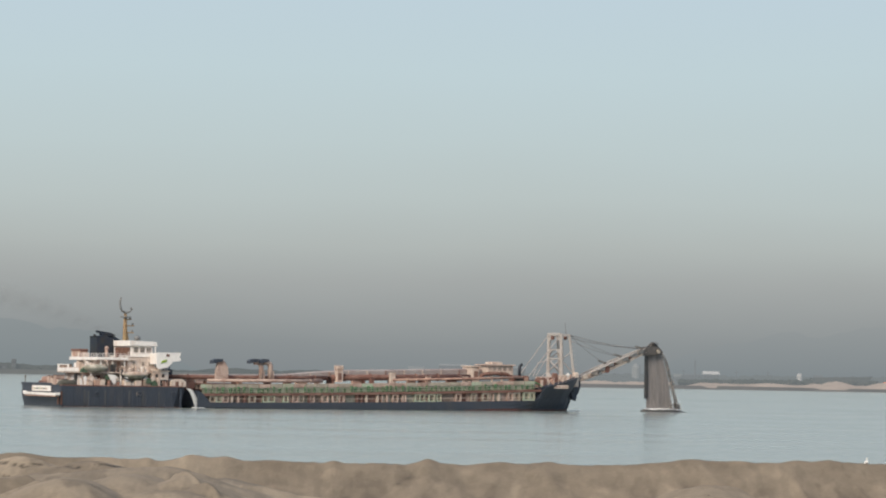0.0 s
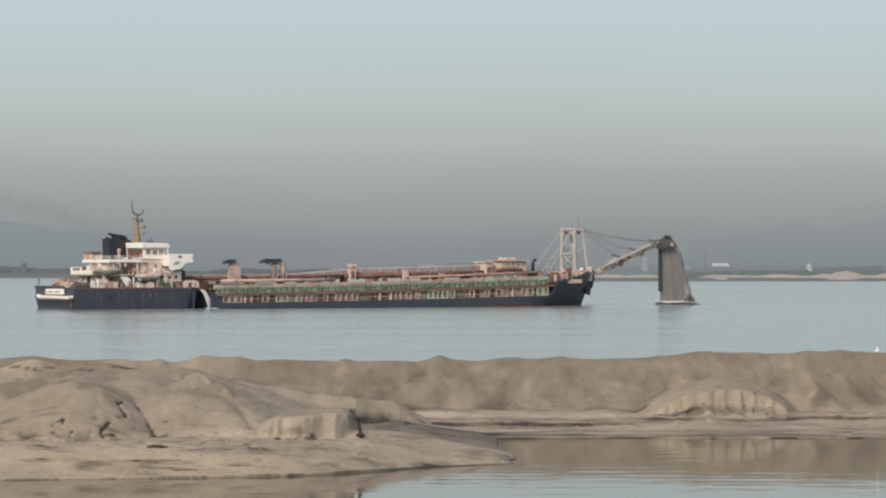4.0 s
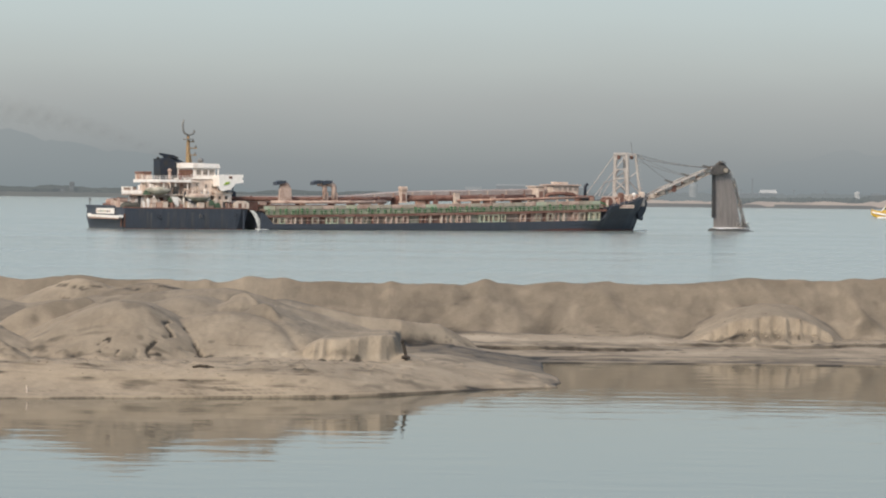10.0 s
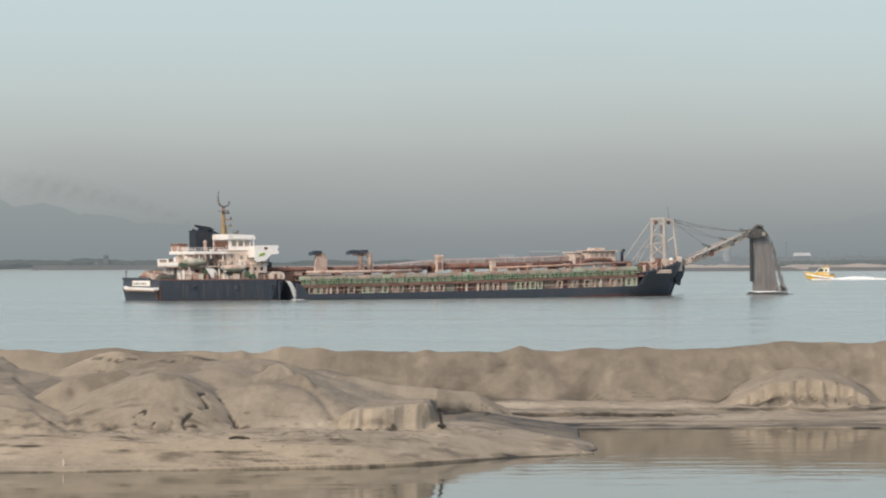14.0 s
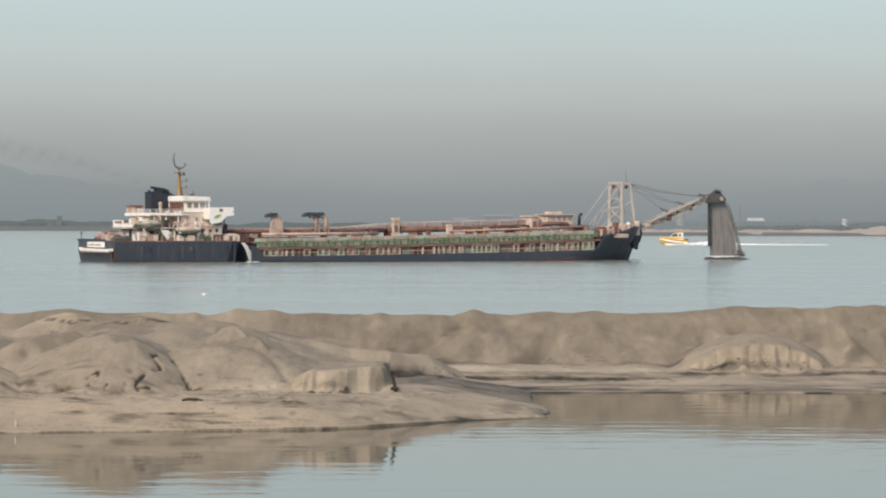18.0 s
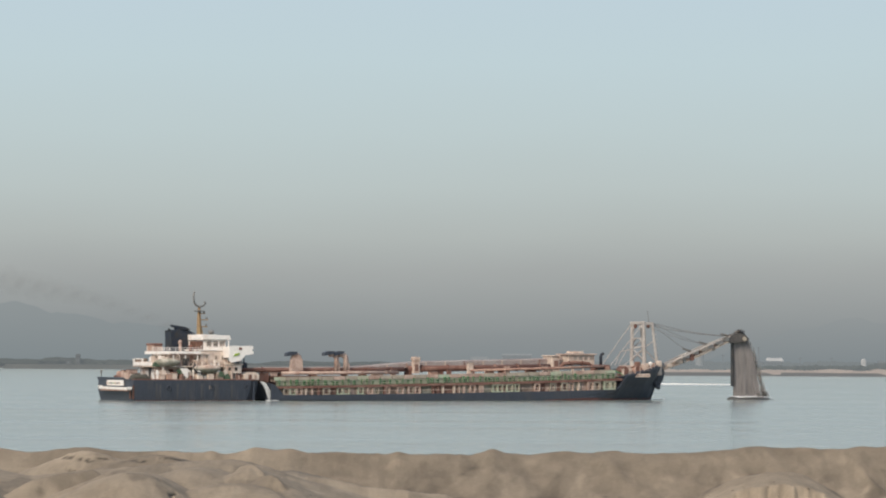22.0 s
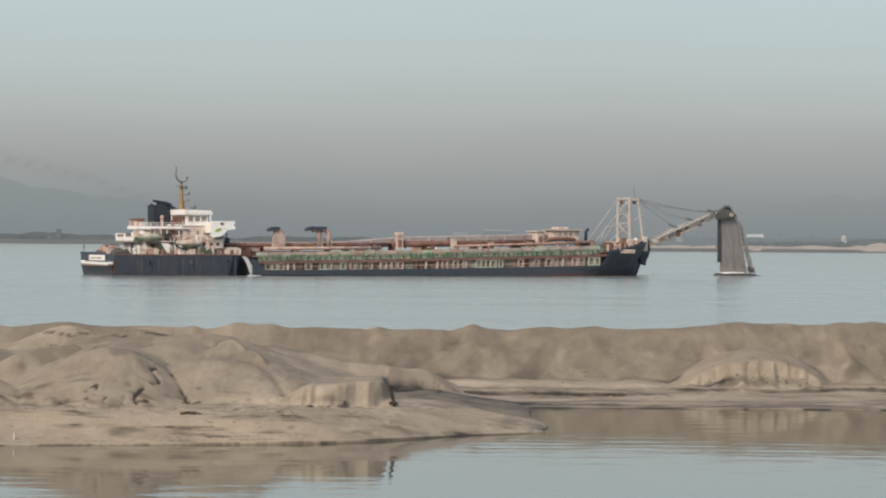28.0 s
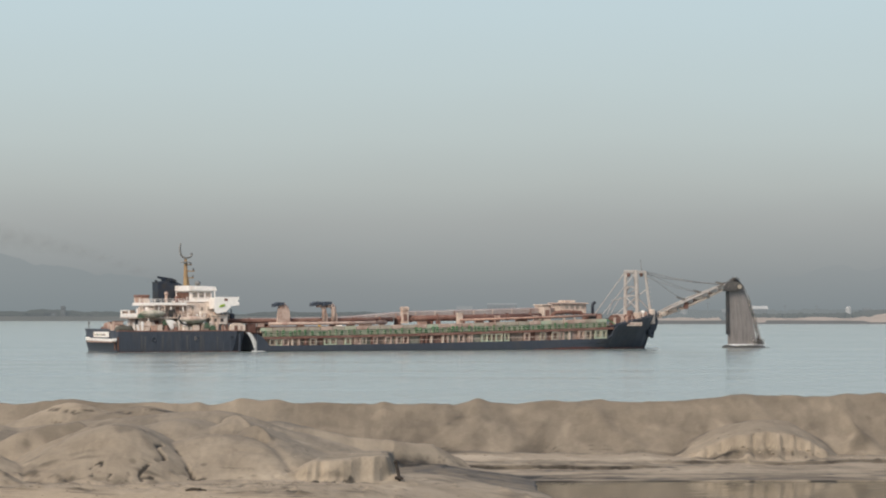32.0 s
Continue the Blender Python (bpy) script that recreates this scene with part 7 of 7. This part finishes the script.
for k in range(42):
    x = -46.0 + 15.5 * (k + rng.random()) / 42
    w, h, z = rng.uniform(0.35, 0.9), rng.uniform(0.6, 2.0), 3.6
    m = rng.choice((WHITE, CREAM, WHITE, CREAM, WHITE, HOUSE, DARK, PINK, SHADE))
    y = rng.uniform(-8.0, -6.2)
    lean = rng.uniform(-0.25, 0.25)
    part("deck_gear", Shape().prism([(x, z), (x + w, z), (x + w + lean, z + h * 0.8), (x + w * 0.6 + lean, z + h), (x + lean, z + h * 0.9)], y, y + rng.uniform(0.3, 0.6)), m, ship)
for k in range(16):
    x = -41.6 + 10.0 * (k + rng.random()) / 16
    w, h = rng.uniform(0.3, 0.9), rng.uniform(0.4, 1.4)
    part("deck_gear", Shape().prism([(x, 5.95), (x + w, 5.95), (x + w * 0.9, 5.95 + h), (x + w * 0.2, 5.95 + h * 1.1)], -6.6, -6.0), rng.choice((WHITE, CREAM, PINK, WHITE, DARK, HOUSE)), ship)
for x, w, h, m in ((-46.0, 1.2, 0.9, CREAM), (-42.4, 0.9, 1.2, PINK), (-38.0, 1.2, 1.0, CREAM), (-34.9, 0.9, 1.1, RUST), (-33.4, 0.6, 1.2, CREAM)):
    o = part("deck_box", Shape().box(x, x + w, -7.6, -6.7, 3.6, 3.6 + h, 0.07), m, ship, "weathered deck box")
    part("lid", Shape().box(x - 0.05, x + w + 0.05, -7.65, -6.65, 3.604 + h, 3.67 + h), RUST, o)
gear_rng = random.Random(77)
for x in (-44.4, -43.2, -42.2, -40.9, -39.2, -37.4, -35.6, -33.9, -31.8):
    kind = gear_rng.random()
    w, h = gear_rng.uniform(0.35, 0.6), gear_rng.uniform(0.6, 1.2)
    if kind < 0.45:
        d = part("drum", Shape().tube([(x, -8.0, 3.604), (x, -8.0, 3.604 + h)], w * 0.7, 10), gear_rng.choice((ORANGE, RUST, CREAM)), ship, "weathered deck drum")
        part("lid", Shape().tube([(x, -8.0, 3.604 + h), (x, -8.0, 3.65 + h)], w * 0.74, 10), RUST, d)
    else:
        d = part("deck_box", Shape().box(x - w, x + w, -8.3, -7.7, 3.604, 3.604 + h, 0.05), gear_rng.choice((CREAM, ORANGE, SHADE, HOUSE)), ship, "weathered deck box")
        part("lid", Shape().box(x - w - 0.04, x + w + 0.04, -8.34, -7.66, 3.608 + h, 3.68 + h, 0.02), gear_rng.choice((OLIVE, RUST, CREAM)), d)
# after deck: winch, crates, ensign post
stern = part("stern_winch", Shape().box(-48.8, -46.6, 0.8, 4.2, 3.6, 4.3, 0.1), RUST, ship, "rust-brown towing winch at the stern")
part("drum", Shape().tube([(-47.8, 1.0, 4.5), (-47.8, 4.0, 4.5)], 0.55, 12), ORANGE, stern)
for y, h, m in ((-0.2, 1.5, PINK), (-1.7, 1.2, CREAM), (-3.1, 1.6, PINK), (-4.6, 1.0, CREAM)):
    c = part("crate", Shape().box(-48.8, -47.2, y - 0.6, y + 0.6, 3.6, 3.6 + h, 0.1), m, ship, "weathered crate on the after deck")
    part("lid", Shape().box(-48.85, -47.15, y - 0.65, y + 0.65, 3.604 + h, 3.7 + h), RUST, c)
part("ensign_post", Shape().tube([(-49.8, 7.6, 3.6), (-49.9, 7.6, 5.2)], 0.08, 6).box(-49.98, -49.7, 7.5, 7.7, 4.7, 5.15), GREY, ship)
# funnel
fun = part("funnel", Shape().loft([[(-40.3, -1.6, 8.2), (-36.6, -1.6, 8.2), (-36.0, 0, 8.2), (-36.6, 1.6, 8.2), (-40.3, 1.6, 8.2)], [(-40.4, -1.5, 11.9), (-36.6, -1.5, 11.5), (-35.6, 0, 11.5), (-36.6, 1.5, 11.5), (-40.4, 1.5, 11.9)], [(-40.5, -1.4, 12.1), (-38.8, -1.4, 12.3), (-36.4, 0, 11.9), (-38.8, 1.4, 12.3), (-40.5, 1.4, 12.1)]]), FUNNEL, ship, "navy-black funnel with slanting exhaust cowls")
part("funnel_cowl", Shape().prism([(-39.3, 12.2), (-37.2, 12.2), (-36.6, 12.3), (-37.6, 12.75), (-38.4, 12.85), (-40.1, 13.1), (-40.0, 12.75), (-39.4, 12.6)], -1.1, -0.2), FUNNEL, fun)
part("funnel_cowl", Shape().prism([(-38.6, 12.1), (-36.0, 11.7), (-35.2, 11.5), (-36.9, 12.4), (-38.0, 12.7)], 0.1, 1.1), FUNNEL, fun)
part("exhaust_pipe", Shape().tube([(-40.2, -0.6, 11.9), (-40.3, -0.6, 12.2), (-40.6, -0.6, 12.3)], 0.2, 8), DARK, fun)
fun.matrix_basis = Matrix.Translation((1.25, 3.4, 0))          # to port of the midline
part("red_vent", Shape().tube([(-39.0, -2.2, 8.2), (-39.0, -2.2, 9.9)], 0.28, 8).ball((-39.0, -2.2, 10.0), 0.4, n=8, m=6), PINK, ship, "faded red deck ventilator", True)
part("red_vent", Shape().tube([(-37.2, -2.6, 8.2), (-37.2, -2.6, 9.2)], 0.30, 8).ball((-37.2, -2.6, 9.2), 0.45, n=8, m=6), RUST, ship, "faded red deck ventilator", True)
# mast
mast = part("mast", Shape().tube([(-34.7, 0, 10.7), (-34.7, 0, 14.0), (-34.7, 0, 16.2)], [0.46, 0.36, 0.24], 8).tube([(-33.9, 0, 10.7), (-34.5, 0, 13.6)], 0.12, 6), MAST, ship, "buff signal mast over the wheelhouse")
for z, w in ((12.7, 1.2), (13.9, 1.3), (15.0, 0.8)):
    part("platform", Shape().box(-34.5, -34.5 + w, -0.5, 0.5, z, z + 0.16), MAST, mast)
    part("mast_lamp", Shape().tube([(-34.6 + w, 0, z + 0.16), (-34.6 + w, 0, z + 0.55)], 0.17, 8), GREY, mast)
part("yard", Shape().tube([(-35.7, -0.2, 17.0), (-35.4, -0.2, 16.5), (-34.7, -0.2, 16.2), (-33.9, -0.2, 16.45), (-33.6, -0.2, 16.85), (-33.8, -0.2, 17.1)], 0.17, 6), GREY, mast)
part("radar_scanner", Shape().box(-35.3, -34.1, -0.9, 0.9, 15.4, 15.6), GREY, mast)
part("aerial", Shape().tube([(-35.7, -0.2, 16.9), (-35.85, -0.2, 18.0), (-35.65, -0.2, 18.9)], [0.20, 0.18, 0.08], 5), GREY, mast)
part("radome", Shape().tube([(-33.0, -1.5, 10.7), (-33.0, -1.5, 11.4)], 0.12, 6).ball((-33.0, -1.5, 11.85), 0.55, 0.55, 0.45, 10, 8), GREY, ship, "grey satellite dome", True)
# ---- yellow launch with its wake ----
YELLOW = mat("yellow_paint", (0.72, 0.47, 0.03), (0.60, 0.36, 0.04), rough=0.35, scale=1.0)
launch = tagged(new("launch"), "small yellow-and-white launch running at speed", "boat")


def launch_build():
    # the launch heads towards -x
    rings = []
    for x, w, keel, top in ((-5.2, 0.12, 1.5, 2.75), (-4.2, 0.95, 0.6, 2.5), (-2.5, 1.5, 0.1, 2.15), (0.0, 1.7, -0.2, 1.8), (2.5, 1.7, -0.3, 1.5), (4.5, 1.55, -0.3, 1.35)):
        rings.append([(x, 0, keel - 0.25), (x, -w * 0.8, keel + 0.1), (x, -w, top), (x, w, top), (x, w * 0.8, keel + 0.1)])
    hull = part("hull", Shape().loft(rings), YELLOW, launch, "bright yellow planing hull")
    band = []
    for x, w, top in ((-5.0, 0.32, 2.45), (-4.2, 1.0, 2.2), (-2.5, 1.56, 1.85), (0.0, 1.76, 1.45), (2.5, 1.76, 1.15), (4.5, 1.6, 1.0)):
        band.append([(x, -w, top - 0.75), (x, -w - 0.02, top - 0.05), (x, -w + 0.1, top - 0.05), (x, -w + 0.1, top - 0.75)])
    part("side_band", Shape().loft(band), WHITE, hull, "white side band")
    part("rubbing_line", Shape().tube([(-5.0, -0.4, 1.72), (-4.2, -1.04, 1.45), (-2.5, -1.6, 1.1), (0.0, -1.8, 0.7), (2.5, -1.8, 0.42), (4.5, -1.64, 0.3)], 0.08, 5), RUST, hull, "dull red rubbing line")
    part("gunwale", Shape().tube([(-5.2, -0.15, 2.78), (-4.2, -0.98, 2.53), (-2.5, -1.54, 2.18), (0, -1.74, 1.83), (4.5, -1.58, 1.38)], 0.14, 6), YELLOW, hull)
    cab = part("cabin", Shape().prism([(-2.4, 1.8), (2.9, 1.5), (2.9, 4.0), (2.6, 4.3), (-0.3, 3.95), (-1.4, 2.75)], -1.25, 1.25), WHITE, launch, "white cabin with dark raked windows")
    part("windscreen", Shape().prism([(-1.3, 2.8), (-0.35, 3.8), (0.9, 3.75), (0.9, 2.85)], -1.3, 1.3), mat("green_tinted_glass", (0.03, 0.06, 0.02), (0.05, 0.07, 0.03), rough=0.2, scale=1.0), cab, "dark green-tinted windows")
    part("side_window", Shape().box(1.3, 2.1, -1.3, -1.25, 2.9, 3.6), DARK, cab)
    part("cabin_stripe", Shape().prism([(-1.9, 2.2), (2.85, 2.1), (2.85, 2.5), (-1.6, 2.7)], -1.31, -1.25), YELLOW, cab)
    part("roof", Shape().prism([(-0.5, 3.95), (2.8, 4.25), (3.1, 4.45), (0.0, 4.15)], -1.4, 1.4), YELLOW, cab)
    part("light_arch", Shape().tube([(2.1, -1.1, 4.3), (2.3, -1.1, 5.1), (2.3, 1.1, 5.1), (2.1, 1.1, 4.3)], 0.08, 6), YELLOW, launch)
    part("engine_box", Shape().box(3.3, 4.7, -0.8, 0.8, 0.8, 2.0, 0.1), DARK, launch, "dark outboard engine cover")
    rng = random.Random(5)
    w = Shape()
    for k in range(420):
        u = k / 420
        x = 4.0 + 48 * u ** 1.2
        spread = 0.8 + 2.0 * u
        hump = 0.75 * math.exp(-((x - 13) / 6) ** 2)
        r = (1.0 - 0.4 * u) * rng.uniform(0.6, 1.2)
        w.ball((x, rng.uniform(-spread, spread), 0.0), r * rng.uniform(1.2, 3.0), r, (0.36 - 0.22 * u * u + hump + 0.16 * math.exp(-x / 40)) * rng.uniform(0.6, 1.1), 7, 4)
    for k in range(24):
        w.ball((-2.5 + rng.random() * 7, -1.7 - rng.random() * 0.8, 0.05), rng.uniform(0.5, 1.2), 0.4, rng.uniform(0.15, 0.5), 6, 4)
    part("wake", w, FOAM, launch, "long white wake of foam", True)


launch_build()

# ---- on the sand ----
WOOD = mat("wet_dark_wood", (0.03, 0.025, 0.021), (0.055, 0.044, 0.036), rough=0.9, scale=6, stretch=(1, 1, 0.2), bump=0.01, bscale=30)
stake = tagged(new("wooden_stake"), "dark weathered wooden stake leaning in the sand", "stake")
part("shaft", Shape().tube([(0.03, 0, -0.40), (0.02, 0, 0.05), (-0.03, 0.0, 0.30), (-0.09, 0.02, 0.52), (-0.11, 0.02, 0.62)], [0.06, 0.055, 0.06, 0.055, 0.03], 7), WOOD, stake)
part("knob", Shape().ball((-0.10, 0.0, 0.55), 0.075, 0.07, 0.08, 7, 5), WOOD, stake)
part("foot", Shape().tube([(-0.12, -0.03, 0.02), (0.02, -0.04, 0.05), (0.16, -0.05, 0.0)], [0.05, 0.07, 0.04], 6), WOOD, stake)
stake.location = (-1.425, 96.5, 0.92)

FEATHER = mat("white_feathers", (0.80, 0.80, 0.79), (0.70, 0.70, 0.68), rough=0.8, scale=12)
bird = tagged(new("egret"), "small white egret standing on the sand ridge", "bird")
part("body", Shape().ball((0, 0, 0.20), 0.085, 0.10, 0.075, 10, 8), FEATHER, bird, smooth=True)
part("neck", Shape().tube([(-0.02, 0, 0.24), (0.01, 0, 0.30), (0.0, 0, 0.36), (0.015, 0, 0.40)], [0.05, 0.035, 0.026, 0.03], 7), FEATHER, bird, smooth=True)
part("beak", Shape().tube([(0.03, 0, 0.405), (0.10, 0, 0.39)], [0.012, 0.003], 5), DARK, bird)
part("tail", Shape().tube([(-0.06, 0, 0.20), (-0.14, 0, 0.13)], [0.045, 0.012], 6), FEATHER, bird)
for y in (-0.03, 0.03):
    part("leg", Shape().tube([(0, y, 0.14), (0.005, y, -0.06)], 0.010, 5), DARK, bird)
bird.location = (20.57, 127.0, 2.66)

STICK = mat("dark_driftwood", (0.05, 0.04, 0.03), (0.09, 0.07, 0.05), rough=0.9, scale=8)
twig = tagged(new("driftwood_stick"), "short dark stick of driftwood lying on the sand", "driftwood", "driftwood on the spit")
part("branch", Shape().tube([(-0.32, 0, 0.0), (-0.1, 0.03, 0.045), (0.12, 0.0, 0.03), (0.34, 0.05, 0.0)], [0.03, 0.045, 0.04, 0.02], 6), STICK, twig)
part("twig", Shape().tube([(0.05, 0.0, 0.03), (0.16, -0.10, 0.08)], [0.022, 0.010], 5), STICK, twig)
twig.location = (-7.65, 91.25, 0.86)
for x, y, z, turn in ((-5.57, 91.04, 0.71, 15), (-4.44, 91.28, 0.62, -20), (-3.04, 91.81, 0.49, 8)):
    copy_thing(twig, pose(x, y, z, 0, 0, turn) @ pose(7.65, -91.25, -0.86))

post = tagged(new("white_stick"), "short white stick standing upright at the water's edge", "stick")
part("shaft", Shape().tube([(0, 0, -0.3), (0.005, 0, 0.10), (-0.01, 0, 0.24)], [0.024, 0.027, 0.02], 7), CREAM, post)
post.location = (-12.85, 89.28, 0.13)

# a small white bird, which takes wing
flyer = tagged(new("water_bird"), "small white water bird beating low over the water", "bird")
part("body", Shape().tube([(0.34, 0, 0.02), (0.2, 0, 0.05), (0.0, 0, 0.05), (-0.22, 0, 0.03), (-0.36, 0, 0.0)], [0.03, 0.08, 0.095, 0.06, 0.03], 8), FEATHER, flyer, smooth=True)
part("neck", Shape().tube([(-0.30, 0, 0.03), (-0.40, 0, 0.09), (-0.46, 0, 0.06)], [0.035, 0.035, 0.03], 7), FEATHER, flyer, smooth=True)
part("beak", Shape().tube([(-0.46, 0, 0.06), (-0.58, 0, 0.045)], [0.014, 0.004], 5), DARK, flyer)
part("leg", Shape().tube([(0.3, 0.03, 0.0), (0.58, 0.03, -0.02)], 0.011, 5), DARK, flyer)
part("leg", Shape().tube([(0.3, -0.03, 0.0), (0.58, -0.03, -0.02)], 0.011, 5), DARK, flyer)
wings = []
for side in (-1, 1):
    s = Shape()
    for y, front, back, z in ((0.05, -0.18, 0.16, 0.0), (0.3, -0.20, 0.15, 0.03), (0.52, -0.14, 0.12, 0.03), (0.68, -0.02, 0.08, 0.01)):
        s.v += [(front, side * y, z), ((front + back) / 2, side * y, z + 0.03), (back, side * y, z), ((front + back) / 2, side * y, z - 0.01)]
    s.f = [tuple(4 * k + q for q in quad) for k in range(3) for quad in ((0, 1, 5, 4), (1, 2, 6, 5), (2, 3, 7, 6), (3, 0, 4, 7))] + [(0, 3, 2, 1), (12, 13, 14, 15)]
    wings.append(part("wing", s, FEATHER, flyer, smooth=True))
for o in flyer.children:
    o.data.transform(Matrix.Scale(0.5, 4))
# ---- thin exhaust smoke ----
SMOKE = mat("thin_smoke", (0.13, 0.13, 0.13), (0.20, 0.20, 0.20), rough=1.0, scale=0.3, spec=0.0, alpha=0.04)


def smoke_holes():
    """Wisps: each puff thins out to its rim, and by a soft noise."""
    n, l = SMOKE.node_tree.nodes, SMOKE.node_tree.links
    tc, tx, r, mp, gr, mu = (n.new("ShaderNode" + k) for k in ("TexCoord", "TexNoise", "MapRange", "Mapping", "TexGradient", "Math"))
    tx.inputs["Scale"].default_value, tx.inputs["Detail"].default_value = 0.45, 4
    r.inputs[1].default_value, r.inputs[2].default_value, r.inputs[3].default_value, r.inputs[4].default_value = 0.3, 0.7, 0.0, 0.15
    l.new(tc.outputs["Object"], tx.inputs["Vector"]), l.new(tx.outputs["Fac"], r.inputs[0])
    gr.gradient_type = "SPHERICAL"
    mp.inputs["Location"].default_value, mp.inputs["Scale"].default_value = (-1, 0, -1), (2, 0, 2)
    l.new(tc.outputs["Generated"], mp.inputs[0]), l.new(mp.outputs[0], gr.inputs[0])
    mu.operation = "MULTIPLY"
    l.new(gr.outputs["Fac"], mu.inputs[0]), l.new(r.outputs[0], mu.inputs[1]), l.new(mu.outputs[0], n["Principled BSDF"].inputs["Alpha"])


smoke_holes()
smoke = tagged(new("smoke_plume"), "faint dark exhaust smoke drifting from the funnel", "smoke")
puffs = []


def smoke_build():
    rng = random.Random(21)
    for k in range(12):
        size = 0.85 + 0.24 * max(0, k - 3)
        s = Shape()
        rows, cols = 7, 20
        s.v = [(size * 3.0 * q / rows * math.cos(a), -size * 0.5 * (1 - (q / rows) ** 2), size * 1.3 * q / rows * math.sin(a)) for q in range(rows + 1) for a in [c * math.tau / cols for c in range(cols)]]
        s.f = [(q * cols + c, q * cols + (c + 1) % cols, (q + 1) * cols + (c + 1) % cols, (q + 1) * cols + c) for q in range(rows) for c in range(cols)]
        puffs.append(part("puff", s, SMOKE, smoke, smooth=True))


def smoke_place(s):
    """Along the plume: s metres from the funnel's mouth, negative still in the uptake."""
    if s < 0:
        return (-50.5, 518.5, 12.8 + s * 0.32)
    return (-50.5 - s * 0.94, 518.5 - s * 0.25, 12.8 + 6.5 * (1 - math.exp(-s / 16)) + 0.07 * s)


def walk_smoke():
    for k, p in enumerate(puffs):
        walk(p, [(t, pose(*smoke_place(-8 + 3.3 * k + 0.25 * t), 0, 0, 3 * math.sin(k + t * 0.1))) for t in (0, 8, 16, 24, 32)])


smoke_build()
def motions():
    walk(ship, [(t, pose(x, 525.0, 0, 0, 0, turn)) for t, x, turn in (
        (0, -16.11, 28.74), (4, -15.59, 28.38), (8, -15.08, 27.96), (12, -14.63, 27.50), (16, -14.19, 26.96),
        (20, -13.81, 26.38), (24, -13.46, 25.72), (28, -13.17, 24.98), (32, -12.94, 24.16))])

    # the launch crosses behind the carrier, right to left
    walk(launch, [(s, pose(1003 * math.tan(radians(13.263 - 0.4805 * s)), 1003, 0.05 * math.sin(s * 2.1), 0, 0.05 * math.sin(s * 1.7), 0)) for s in range(0, 33, 2)])
    # each strand of the falling sand sways and slips a little
    for k, st in enumerate(strands):
        walk(st, [(s, pose(0.10 * math.sin(s * 2.3 + k * 1.9), 0.05 * math.sin(s * 1.7 + k), -0.12 + 0.12 * math.sin(s * 3.1 + k * 2.7), 0, 0.5 * math.sin(s * 1.3 + k * 0.8), 0)) for s in range(0, 33, 1)])
    # the bird rises from the ridge, crosses low over the water and settles behind it
    walk(flyer, [(t, pose(x, y, z, 0, pitch, 0)) for t, x, y, z, pitch in (
        (0, 27.0, 127.2, 2.66, 0), (15.2, 27.0, 127.2, 2.66, 0), (15.8, 22.0, 132, 3.2, 6), (16.5, 9.0, 138, 2.4, 0), (17.0, 0.5, 139.6, 1.9, 0), (17.5, -6.3, 139.9, 1.85, 2), (17.75, -9.0, 139.7, 2.15, 5),
        (18.0, -11.1, 139.6, 3.0, 10), (18.25, -12.8, 139.5, 3.6, 12), (18.5, -14.3, 139.3, 4.8, 14), (18.7, -15.4, 139.0, 5.3, 6), (18.85, -16.3, 138.7, 4.2, -12), (19.0, -17.2, 138.4, 2.1, -14), (19.3, -18.8, 138, 1.3, -8), (19.6, -20.6, 137, 0.97, 0), (32, -20.6, 137, 0.97, 0))])
    for side, wing in zip((-1, 1), wings):
        beat = [(round(15.2 + 0.15 * k, 2), side * (14 + 32 * math.sin(k * 1.25))) for k in range(29)]
        walk(wing, [(t, pose(0, 0, 0.025, angle, 0, 0)) for t, angle in [(0, side * 60 - side * 115)] + [(15.0, side * -55)] + beat + [(19.8, side * -55), (32, side * -55)]])
    walk_smoke()


motions()
